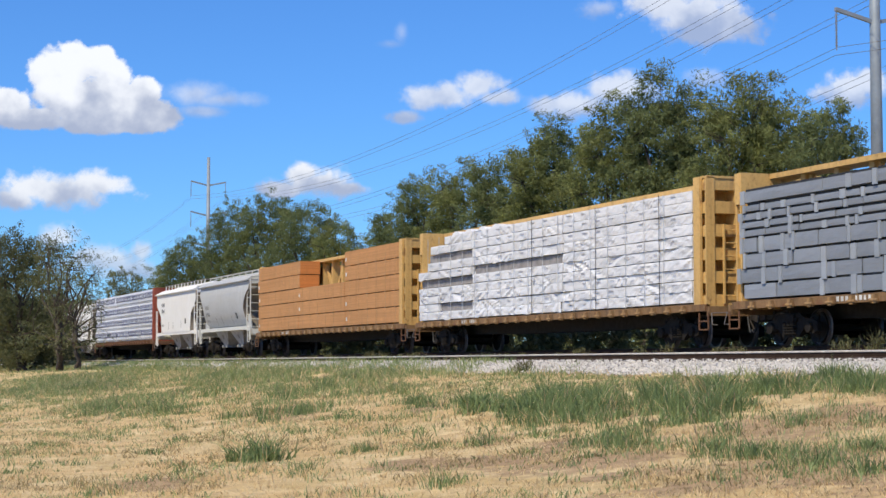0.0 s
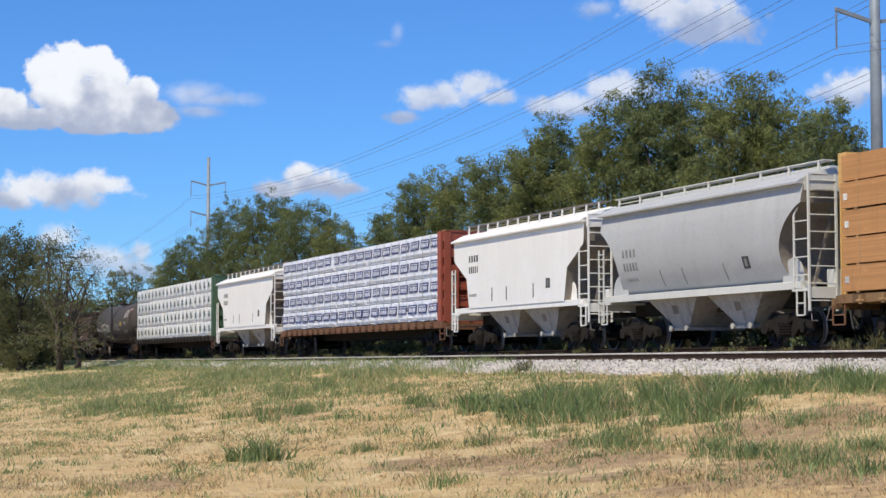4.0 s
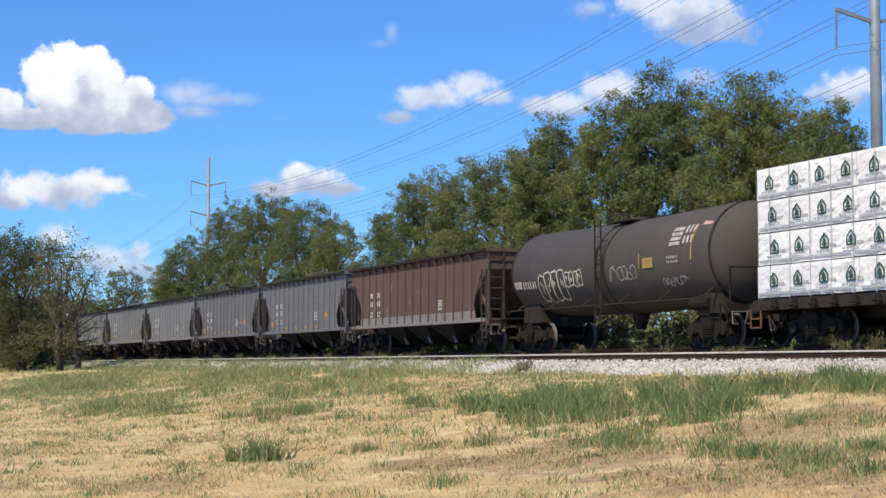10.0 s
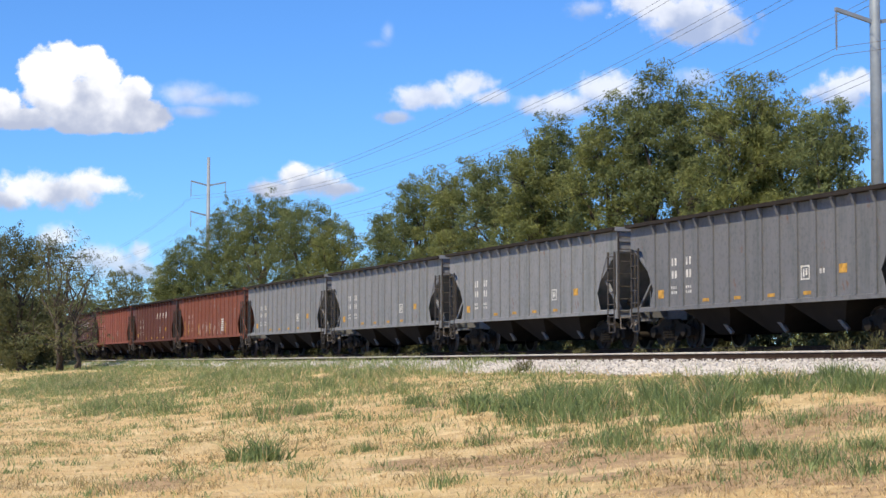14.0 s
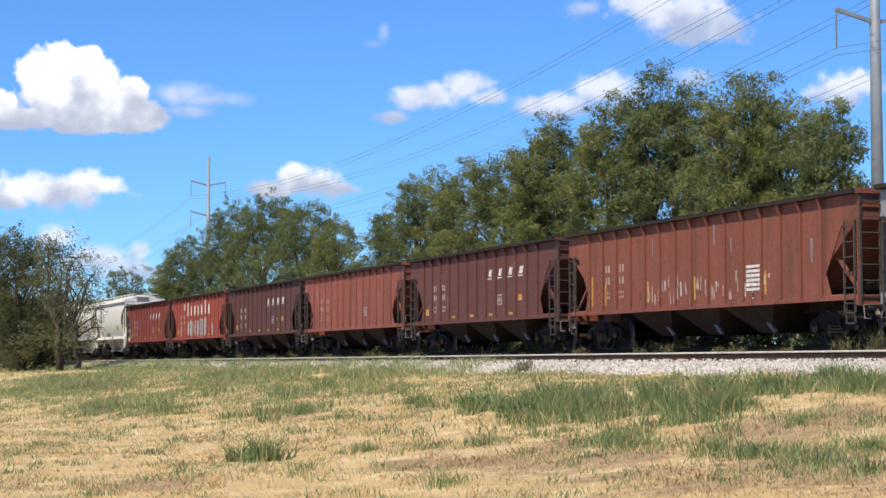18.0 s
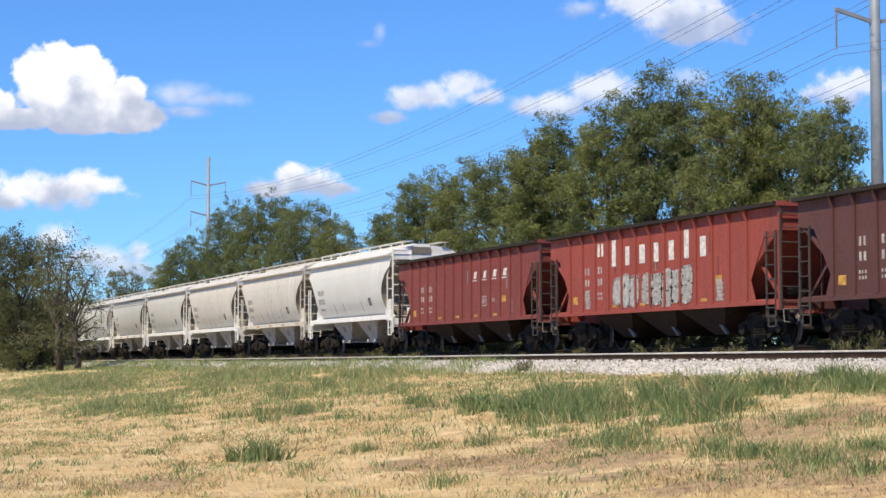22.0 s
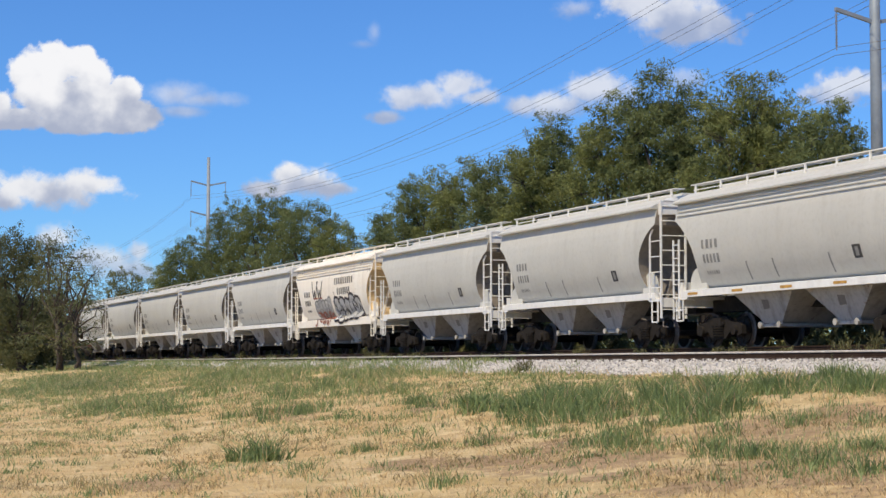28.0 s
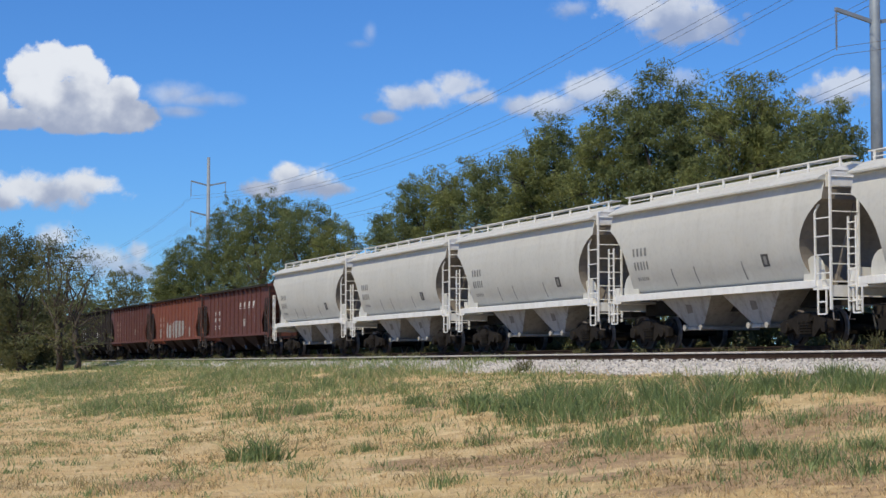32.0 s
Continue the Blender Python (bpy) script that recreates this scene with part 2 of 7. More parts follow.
M["tie"] = plain("creosoted_timber", (0.060, 0.048, 0.038), 0.9)
M["grass_dry"] = blade_material("straw_grass", (0.62, 0.45, 0.23), (0.80, 0.63, 0.37), None, 0.45)
M["grass_green"] = blade_material("green_grass", (0.145, 0.200, 0.080), (0.340, 0.400, 0.168), (0.56, 0.47, 0.25))
M["tall_grass"] = blade_material("lush_grass", (0.122, 0.178, 0.068), (0.295, 0.366, 0.150), None, 0.4)
M["grass_thatch"] = blade_material("withered_grass", (0.24, 0.19, 0.095), (0.44, 0.35, 0.175), None, 0.2)
M["brush"] = blade_material("shady_brush_leaves", (0.095, 0.105, 0.045), (0.20, 0.195, 0.090), None, 0.12)
M["weed"] = blade_material("weed_leaves", (0.085, 0.095, 0.038), (0.18, 0.16, 0.075))
M["leaf_a"] = blade_material("tree_leaves", (0.152, 0.194, 0.078), (0.276, 0.314, 0.130), None, 0.42, 0.58)
M["leaf_b"] = blade_material("olive_tree_leaves", (0.196, 0.230, 0.080), (0.350, 0.380, 0.142), None, 0.45, 0.58)
M["leaf_thin"] = blade_material("sparse_grey_green_leaves", (0.105, 0.122, 0.052), (0.20, 0.205, 0.098))
M["leaf_scrub"] = blade_material("dark_scrub_leaves", (0.088, 0.104, 0.046), (0.165, 0.172, 0.080), None, 0.4)
M["bark"] = plain("grey_brown_bark", (0.075, 0.062, 0.050), 0.9, scale=5)
M["concrete_pole"] = plain("weathered_galvanised_steel", (0.25, 0.29, 0.335), 0.6, 0.2, 0.12, 1.5)
M["insulator"] = plain("grey_insulator", (0.28, 0.29, 0.30), 0.4)
M["wire"] = plain("aluminium_conductor", (0.20, 0.21, 0.23), 0.5, 0.3, 0.1)


# ------------------------------------------------------------ mesh code
class Geo:
    """Vertices and faces of one part, with a material slot a face."""

    def __init__(self):
        self.v, self.f, self.m, self.slot = [], [], [], 0

    def add(self, verts, faces):
        k = len(self.v)
        self.v += [tuple(p) for p in verts]
        self.f += [tuple(i + k for i in q) for q in faces]
        self.m += [self.slot] * len(faces)
        return self

    def box(self, x0, x1, y0, y1, z0, z1):
        v = [(x, y, z) for x in (x0, x1) for y in (y0, y1) for z in (z0, z1)]
        return self.add(v, [(0, 1, 3, 2), (4, 6, 7, 5), (0, 4, 5, 1), (2, 3, 7, 6), (0, 2, 6, 4), (1, 5, 7, 3)])

    def prism_y(self, pts, y0, y1):
        """A plate with outline pts (x, z) from y0 to y1."""
        n = len(pts)
        v = [(x, y0, z) for x, z in pts] + [(x, y1, z) for x, z in pts]
        f = [tuple(range(n)), tuple(range(2 * n - 1, n - 1, -1))]
        return self.add(v, f + [(i, i + n, (i + 1) % n + n, (i + 1) % n) for i in range(n)])

    def prism_x(self, pts, x0, x1):
        """A bar with section pts (y, z) from x0 to x1."""
        n = len(pts)
        v = [(x0, y, z) for y, z in pts] + [(x1, y, z) for y, z in pts]
        f = [tuple(range(n)), tuple(range(2 * n - 1, n - 1, -1))]
        return self.add(v, f + [(i, i + n, (i + 1) % n + n, (i + 1) % n) for i in range(n)])

    def beam(self, a, b, w, h=None, sides=4):
        """A straight bar or tube from a to b."""
        h = w if h is None else h
        a, b = Vector(a), Vector(b)
        d = (b - a).normalized()
        up = Vector((0, 0, 1)) if abs(d.z) < 0.9 else Vector((1, 0, 0))
        s = d.cross(up).normalized()
        u = s.cross(d)
        ring = [(math.cos((i + 0.5) * 2 * math.pi / sides), math.sin((i + 0.5) * 2 * math.pi / sides)) for i in range(sides)]
        g = 1 / math.cos(math.pi / sides) if sides == 4 else 1
        v = [p + s * (c * w * g / 2) + u * (q * h * g / 2) for p in (a, b) for c, q in ring]
        f = [tuple(range(sides - 1, -1, -1)), tuple(range(sides, 2 * sides))]
        return self.add(v, f + [(i, (i + 1) % sides, (i + 1) % sides + sides, i + sides) for i in range(sides)])

    def cone(self, a, b, r0, r1, sides=10):
        a, b = Vector(a), Vector(b)
        d = (b - a).normalized()
        up = Vector((0, 0, 1)) if abs(d.z) < 0.9 else Vector((1, 0, 0))
        s = d.cross(up).normalized()
        u = s.cross(d)
        v = []
        for p, r in ((a, r0), (b, r1)):
            v += [p + (s * math.cos(i * 2 * math.pi / sides) + u * math.sin(i * 2 * math.pi / sides)) * r for i in range(sides)]
        f = [tuple(range(sides - 1, -1, -1)), tuple(range(sides, 2 * sides))]
        return self.add(v, f + [(i, (i + 1) % sides, (i + 1) % sides + sides, i + sides) for i in range(sides)])

    def lathe_y(self, pts, sides=20, cx=0.0, cz=0.0):
        """A body turned about the y axis; pts are (radius, y)."""
        n, v, f = len(pts), [], []
        for i in range(sides):
            a = 2 * math.pi * i / sides
            v += [(cx + r * math.cos(a), y, cz + r * math.sin(a)) for r, y in pts]
        for i in range(sides):
            j = (i + 1) % sides
            f += [(i * n + k, i * n + k + 1, j * n + k + 1, j * n + k) for k in range(n - 1)]
        return self.add(v, f)

    def quad(self, a, b, c, d):
        return self.add((a, b, c, d), [(0, 1, 2, 3)])

    def mesh(self, name, mats, smooth=False):
        me = bpy.data.meshes.new(name)
        me.from_pydata(self.v, [], self.f)
        for m in mats:
            me.materials.append(m)
        me.polygons.foreach_set("material_index", self.m)
        if smooth:
            me.polygons.foreach_set("use_smooth", [True] * len(self.f))
        bm = bmesh.new()
        bm.from_mesh(me)
        bmesh.ops.recalc_face_normals(bm, faces=bm.faces)
        bm.to_mesh(me)
        bm.free()
        return me


def mats(names):
    return [M[n] for n in ([names] if isinstance(names, str) else names)]


def part(name, geo, material, parent, label="", at=None, smooth=False):
    """One mesh object under a thing or a part. geo: a Geo or a ready mesh."""
    me = geo.mesh(name, mats(material), smooth) if isinstance(geo, Geo) else geo
    ob = new(name, me)
    ob.parent = parent
    if at is not None:
        ob.matrix_local = at
    return tagged(ob, label)


def thing(name, geo, material, label, category, group="", kind="", smooth=False, at=None):
    me = geo.mesh(name, mats(material), smooth) if isinstance(geo, Geo) else geo
    ob = new(name, me)
    if at is not None:
        ob.matrix_world = at
    return tagged(ob, label, category, group, kind)


def empty(name, label, category, group=""):
    return tagged(new(name), label, category, group)


# ------------------------------------------------------------ ground and tracks
def smooth_step(v, a, b):
    t = min(1.0, max(0.0, (v - a) / (b - a)))
    return t * t * (3 - 2 * t)


def ground_z(x, y):
    """Height of the land: a meadow that climbs to the railway bank."""
    z = 1.25 * smooth_step(y, 3.0, 18.6)
    z += 0.34 * smooth_step(y, 18.3, 19.7) + 0.20 * smooth_step(y, 22.6, 23.8)
    z -= 0.55 * smooth_step(y, 27.4, 30.5)
    if 0 < y < 19:
        z += 0.07 * noise.noise((x * 0.22, y * 0.22, 0.3)) * smooth_step(y, 1, 5)
        z += 0.035 * noise.noise((x * 0.9, y * 0.9, 4.3))
    return z


# Bare earth: distance from the eye, bearing off the view's axis in degrees, half length and half width.
BARE_EARTH = ((22.0, 1.5, 0.7, 0.8), (20.7, 5.1, 0.8, 0.8), (17.5, 8.4, 0.5, 0.6), (23.0, 10.1, 1.7, 0.6), (22.3, -1.0, 0.9, 0.55), (36.9, -4.8, 2.4, 0.45), (24.0, 12.8, 1.3, 0.6), (17.1, 12.6, 0.6, 0.5),
              (25.0, 1.5, 0.9, 0.3), (22.4, -9.4, 0.9, 0.45), (23.2, 4.0, 1.0, 0.5), (19.0, 5.8, 0.35, 0.6), (29.0, 11.0, 1.2, 0.5), (33.5, -0.6, 1.2, 0.35))
HEAD = math.atan2(35.9, -93.3)


def bare(x, y):
    """How bare the ground is at a place, 0 to 1: worn patches, and a general thinning towards the east."""
    d = math.hypot(x, y)
    if y < 1 or d > 70 or y > 18.9:
        return 0.0
    bearing = HEAD - math.atan2(y, x)
    best = 0.0
    for q, b, half_d, half_w in BARE_EARTH:
        u, v = (d - q) / half_d, (bearing - radians(b)) * d / half_w
        best = max(best, 1.15 - 0.62 * (u * u + v * v) ** 0.5)
    wide = 0.30 * smooth_step(math.degrees(bearing), -3.5, 6.0) + 0.55 * noise.noise((x * 0.55, y * 0.55, 3.3)) - 0.02
    return min(1.0, max(0.0, best, wide))


def build_ground():
    xs = [-3500, -1800, -900, -500, -350] + [-280 + 2.0 * i for i in range(108)] + [-64 + 0.3 * i for i in range(214)] + [0.5 + i for i in range(30)] + [60, 150, 500, 1500, 3500]
    ys = [-3500, -1000, -200, -40, -10] + [-4 + 0.3 * i for i in range(124)] + [35, 40, 60, 150, 400, 1200, 3500]
    v = [(x, y, ground_z(x, y)) for x in xs for y in ys]
    n = len(ys)
    f = [(i * n + j, i * n + n + j, i * n + n + j + 1, i * n + j + 1) for i in range(len(xs) - 1) for j in range(n - 1)]
    g = Geo().add(v, f)
    land = thing("ground", g, "ground", "dry straw-coloured meadow sloping up to the railway", "ground", kind="structure", smooth=True)
    land.data.attributes.new("earth", "FLOAT", "POINT").data.foreach_set("value", [bare(x, y) for x, y, _ in v])


def build_ballast():
    for name, y0, y1, mat, label in (("siding_ballast", 18.6, 23.0, "ballast_bed", "pale crushed-stone ballast bed of the empty siding"),
                                     ("main_line_ballast", 23.0, 28.4, "dark_ballast", "dark ballast bed under the train")):
        xs = [-400 + 2 * i for i in range(226)]
        prof = [y0 + (y1 - y0) * i / 10 for i in range(11)]
        v = []
        for x in xs:
            for i, y in enumerate(prof):
                edge = 0.10 if i in (0, 10) else 0.0
                v.append((x, y, ground_z(x, y) + 0.035 - edge + 0.02 * noise.noise((x, y * 2, 9))))
        n = len(prof)
        f = [(i * n + j, i * n + n + j, i * n + n + j + 1, i * n + j + 1) for i in range(len(xs) - 1) for j in range(n - 1)]
        thing(name, Geo().add(v, f), mat, label, "ballast", kind="structure", smooth=True)
    # loose stones on the siding's shoulder
    rnd = random.Random(5)
    g = Geo()
    octa = [(1, 0, 0), (-1, 0, 0), (0, 1, 0), (0, -1, 0), (0, 0, 1), (0, 0, -1)]
    faces = [(0, 2, 4), (2, 1, 4), (1, 3, 4), (3, 0, 4), (2, 0, 5), (1, 2, 5), (3, 1, 5), (0, 3, 5)]
    for i in range(24000):
        x = 8 - 150 * rnd.random() ** 1.7
        y = rnd.uniform(18.55, 20.35) if rnd.random() < 0.8 else rnd.uniform(20.4, 22.9)
        r = rnd.uniform(0.012, 0.032) * (1 + (-x) / 110)
        z = ground_z(x, y) + 0.04 + r * rnd.uniform(0.1, 0.8)
        m = Matrix.Rotation(rnd.uniform(0, 6), 3, Vector((rnd.random(), rnd.random(), rnd.random() + 0.1)).normalized())
        g.add([Vector((x, y, z)) + m @ (Vector(p) * r * rnd.uniform(0.7, 1.3)) for p in octa], faces)
    thing("loose_ballast_stones", g, "ballast_stone", "loose pale crushed limestone along the siding", "gravel", kind="stuff")


def rail_profile(y, top):
    h = 0.17
    return [(y - 0.07, top - h), (y + 0.07, top - h), (y + 0.07, top - h + 0.02), (y + 0.012, top - h + 0.04), (y + 0.012, top - 0.045),
            (y + 0.036, top - 0.035), (y + 0.036, top - 0.008), (y + 0.028, top), (y - 0.028, top), (y - 0.036, top - 0.008),
            (y - 0.036, top - 0.035), (y - 0.012, top - 0.045), (y - 0.012, top - h + 0.04), (y - 0.07, top - h + 0.02)]


def build_track(name, yc, top, label, head):
    track = tagged(new(name), label, "railway track", "railway tracks")
    for s in (-0.753, 0.753):
        g = Geo().prism_x(rail_profile(s, 0.0), -420, 60)
        for i, fc in enumerate(g.f):
            zs = [g.v[k][2] for k in fc]
            g.m[i] = 1 if min(zs) > -0.05 else 0
        part("rail", g, ["rail_side", head], track)
    tie = Geo().box(-0.115, 0.115, -1.3, 1.3, -0.36, -0.175).mesh("tie", mats("tie"))
    for i in range(150):
        part("tie", tie, "tie", track, at=pose(8 - 0.53 * i + 0.03 * math.sin(i * 7.1), 0, 0, 0, 0, 1.2 * math.sin(i * 3.7)))
    rest = Geo()
    for i in range(150, 560):
        x = 8 - 0.53 * i
        rest.box(x - 0.115, x + 0.115, -1.3, 1.3, -0.36, -0.175)
    tagged(part("far_tie", rest, "tie", track), kind="stuff")
    track.location = (0, yc, top)


build_ground()
build_ballast()
build_track("siding_track", SIDING_Y, NEAR_RAIL_Z, "empty siding of rusty rails on timber ties", "rail_top")
# Main line: heads as dark as the web, for the train's shade.
build_track("main_track", TRAIN_Y, RAIL_Z, "main line rails under the freight train", "rail_side")


# ------------------------------------------------------------ railway cars
# A car's own space: x along the track (front +x), y = 0 on the centre line, z = 0 on the rail top.
WHEELSETS = []
CARS = []


def make_running_gear():
    r = 0.457
    g = Geo()
    for s in (-1, 1):
        g.slot = 0
        g.lathe_y([(0.09, s * 0.66), (0.16, s * 0.70), (0.30, s * 0.735), (0.385, s * 0.70), (0.40, s * 0.69)], 24)
        g.lathe_y([(0.385, s * 0.82), (0.30, s * 0.775), (0.17, s * 0.80), (0.13, s * 0.86), (0.0, s * 0.86)], 24)
        g.slot = 1
        g.lathe_y([(0.40, s * 0.69), (r + 0.025, s * 0.69), (r + 0.025, s * 0.715), (r, s * 0.735), (r - 0.006, s * 0.82)], 24)
        g.slot = 0
        # spokes of grime on the plate, so that the turning shows
        for k in range(4):
            a = k * math.pi / 2
            g.beam((0.15 * math.cos(a), s * 0.80, 0.15 * math.sin(a)), (0.34 * math.cos(a), s * 0.79, 0.34 * math.sin(a)), 0.06, 0.03)
    g.slot = 0
    g.cone((0, -0.72, 0), (0, 0.72, 0), 0.085, 0.085, 12)
    wheelset = g.mesh("wheelset", mats(["wheel", "tread"]))
    frame_out = [(-1.22, 0.58), (-1.22, 0.36), (-1.0, 0.30), (-0.62, 0.44), (-0.36, 0.22), (0.36, 0.22), (0.62, 0.44), (1.0, 0.30), (1.22, 0.36), (1.22, 0.58),
                 (1.02, 0.66), (0.62, 0.70), (0.40, 0.84), (-0.40, 0.84), (-0.62, 0.70), (-1.02, 0.66)]
    sf = Geo().prism_y(frame_out, -0.07, 0.07)
    sf.cone((-0.89, -0.15, 0.457), (-0.89, 0.05, 0.457), 0.135, 0.135, 12)
    sf.cone((0.89, -0.15, 0.457), (0.89, 0.05, 0.457), 0.135, 0.135, 12)
    for dx in (-0.20, 0.0, 0.20):
        for k in range(5):
            sf.cone((dx, -0.11, 0.30 + 0.07 * k), (dx, -0.11, 0.335 + 0.07 * k), 0.085, 0.085, 8)
    sf.box(-0.34, 0.34, -0.13, 0.02, 0.62, 0.70)
    side = sf.mesh("side_frame", mats("truck"))
    bol = Geo().box(-0.24, 0.24, -1.15, 1.15, 0.55, 0.80)
    bol.cone((0, 0, 0.7), (0, 0, 0.92), 0.30, 0.30, 12)
    for s in (-1, 1):
        bol.box(s * 0.40 - 0.05, s * 0.40 + 0.05, -0.9, 0.9, 0.30, 0.42)
    bolster = bol.mesh("bogie", mats("truck"))
    return wheelset, side, bolster


WHEEL_MESH, SIDE_FRAME_MESH, BOGIE_MESH = make_running_gear()
RUNG_MESHES = {}


def running_gear(car, centres):
    for cx in centres:
        b = part("bogie", BOGIE_MESH, "truck", car, "black dusty cast-steel bogie", at=pose(cx, 0, 0))
        for s in (-1, 1):
            part("side_frame", SIDE_FRAME_MESH, "truck", b, at=pose(0, s * 1.0, 0, 0, 0, 0 if s < 0 else 180))
        for dx in (-0.89, 0.89):
            w = new("wheelset", WHEEL_MESH)
            w.parent = b
            w.matrix_parent_inverse = pose(dx, 0, 0.457)
            WHEELSETS.append(w)


def coupler(car, length, inner, mat="underframe"):
    for s in (-1, 1):
        g = Geo()
        g.box(min(s * inner, s * (length / 2 - 0.25)), max(s * inner, s * (length / 2 - 0.25)), -0.12, 0.12, 0.74, 0.96)
        g.prism_y([(s * (length / 2 - 0.28), 0.68), (s * (length / 2 + 0.02), 0.72), (s * (length / 2 + 0.02), 1.0), (s * (length / 2 - 0.28), 1.02)], -0.16, 0.16)
        g.beam((s * (length / 2 - 0.35), -0.25, 0.72), (s * (length / 2 + 0.05), -0.33, 0.42), 0.05, 0.05, 6)
        part("coupler", g, mat, car)
        xl = s * (length / 2 - 0.42)
        g = Geo().beam((xl, -1.42, 0.93), (xl, -0.18, 0.97), 0.032, 0.032, 6)
        g.beam((xl, -1.42, 0.94), (xl + s * 0.10, -1.46, 0.60), 0.032, 0.032, 6)
        g.beam((xl + s * 0.10, -1.46, 0.61), (xl + s * 0.10, -1.30, 0.60), 0.032, 0.032, 6)
        part("uncoupling_lever", g, "latch", car)
        pts = [Vector((s * (length / 2 - 0.30 + 0.30 * u), -0.36 - 0.05 * u, 0.84 - 0.46 * math.sin(u * 2.2))) for u in (0, 0.25, 0.5, 0.75, 1.0)]
        g = Geo()
        for a, b in zip(pts, pts[1:]):
            g.beam(a, b, 0.05, 0.05, 6)
        part("air_hose", g, "strap", car)


def ladder_end(car, x, y0, y1, z0, z1, count, mat, name="end_ladder"):
    """A ladder in the car's end plane, between y0 and y1."""
    g = Geo()
    for y in (y0, y1):
        g.beam((x, y, z0), (x, y, z1), 0.05, 0.06)
    lad = part(name, g, mat, car)
    key = ("y", round(abs(y1 - y0), 2), mat)
    if key not in RUNG_MESHES:
        RUNG_MESHES[key] = Geo().beam((0, -abs(y1 - y0) / 2, 0), (0, abs(y1 - y0) / 2, 0), 0.032, 0.032, 6).mesh("rung", mats(mat))
    for i in range(count):
        z = z0 + (z1 - z0) * (i + 0.6) / count
        part("rung", RUNG_MESHES[key], mat, lad, at=pose(x + 0.02, (y0 + y1) / 2, z))
    return lad


def ladder_side(car, x0, x1, y, z0, z1, count, mat, name="side_ladder"):
    g = Geo()
    for x in (x0, x1):
        g.beam((x, y, z0), (x, y, z1), 0.042, 0.042)
    lad = part(name, g, mat, car)
    key = ("x", round(x1 - x0, 2), mat)
    if key not in RUNG_MESHES:
        RUNG_MESHES[key] = Geo().beam((-(x1 - x0) / 2, 0, 0), ((x1 - x0) / 2, 0, 0), 0.032, 0.032, 6).mesh("rung", mats(mat))
    for i in range(count):
        z = z0 + (z1 - z0) * (i + 0.6) / count
        part("rung", RUNG_MESHES[key], mat, lad, at=pose((x0 + x1) / 2, y - 0.02, z))
    return lad


def sill_step(car, x, y, mat, z0=0.60, z1=1.2, w=0.36):
    g = Geo()
    g.beam((x - w / 2, y, z1), (x - w / 2, y, z0), 0.036)
    g.beam((x + w / 2, y, z1), (x + w / 2, y, z0), 0.036)
    g.beam((x - w / 2, y, z0), (x + w / 2, y, z0), 0.036)
    g.beam((x - w / 2, y, (z0 + z1) / 2), (x + w / 2, y, (z0 + z1) / 2), 0.035)
    part("sill_step", g, mat, car)


def brake_wheel(car, x, y, z, mat="underframe"):
    g = Geo()
    n = 16
    for i in range(n):
        a, b = 2 * math.pi * i / n, 2 * math.pi * (i + 1) / n
        g.beam((x, y + 0.27 * math.cos(a), z + 0.27 * math.sin(a)), (x, y + 0.27 * math.cos(b), z + 0.27 * math.sin(b)), 0.035)
    for i in range(5):
        a = 2 * math.pi * i / 5
        g.beam((x, y, z), (x, y + 0.27 * math.cos(a), z + 0.27 * math.sin(a)), 0.025)
    part("brake_wheel", g, mat, car)


def glyphs(g, x, z, count, width, height, side, seed=0, tilt=0.0):
    """A row of plain upright bars, one for each character, at x (left end) and z (foot) on the near side; side(z) gives its y."""
    rnd = random.Random(seed)
    step = width / count
    for i in range(count):
        a = x + i * step
        b = a + step * rnd.uniform(0.46, 0.64)
        n = 3
        for k in range(n):
            p, q = k / n, (k + 1) / n
            z0, z1 = z + height * p, z + height * q
            g.quad((a + tilt * p, side(z0) - 0.006, z0), (b + tilt * p, side(z0) - 0.006, z0), (b + tilt * q, side(z1) - 0.006, z1), (a + tilt * q, side(z1) - 0.006, z1))


def patch(g, x0, x1, z0, z1, side, off=0.006, cuts=3):
    """A flat painted plate that follows the side."""
    for i in range(cuts):
        a, b = z0 + (z1 - z0) * i / cuts, z0 + (z1 - z0) * (i + 1) / cuts
        g.quad((x0, side(a) - off, a), (x1, side(a) - off, a), (x1, side(b) - off, b), (x0, side(b) - off, b))


def scrawl(g, x0, x1, z0, z1, side, loops, width, seed):
    """Sprayed loops and strokes, as ribbons laid on the side."""
    rnd = random.Random(seed)
    for k in range(loops):
        cx = x0 + (x1 - x0) * (k + 0.5) / loops
        rx, rz = (x1 - x0) / loops * rnd.uniform(0.45, 0.75), (z1 - z0) * rnd.uniform(0.32, 0.5)
        cz = (z0 + z1) / 2 + (z1 - z0) * rnd.uniform(-0.08, 0.08)
        a0, turn, sq = rnd.uniform(0, 6), rnd.uniform(4.0, 6.6), rnd.choice((1.0, 0.6, 1.6))
        pts = []
        for i in range(15):
            a = a0 + turn * i / 14
            c, s = math.cos(a), math.sin(a * sq)
            pts.append((cx + rx * c, cz + rz * s))
        for (ax, az), (bx, bz) in zip(pts, pts[1:]):
            d = math.hypot(bx - ax, bz - az) + 1e-6
            nx, nz = -(bz - az) / d * width / 2, (bx - ax) / d * width / 2
            q = ((ax + nx, az + nz), (bx + nx, bz + nz), (bx - nx, bz - nz), (ax - nx, az - nz))
            g.quad(*[(x, side(z) - 0.008, z) for x, z in q])


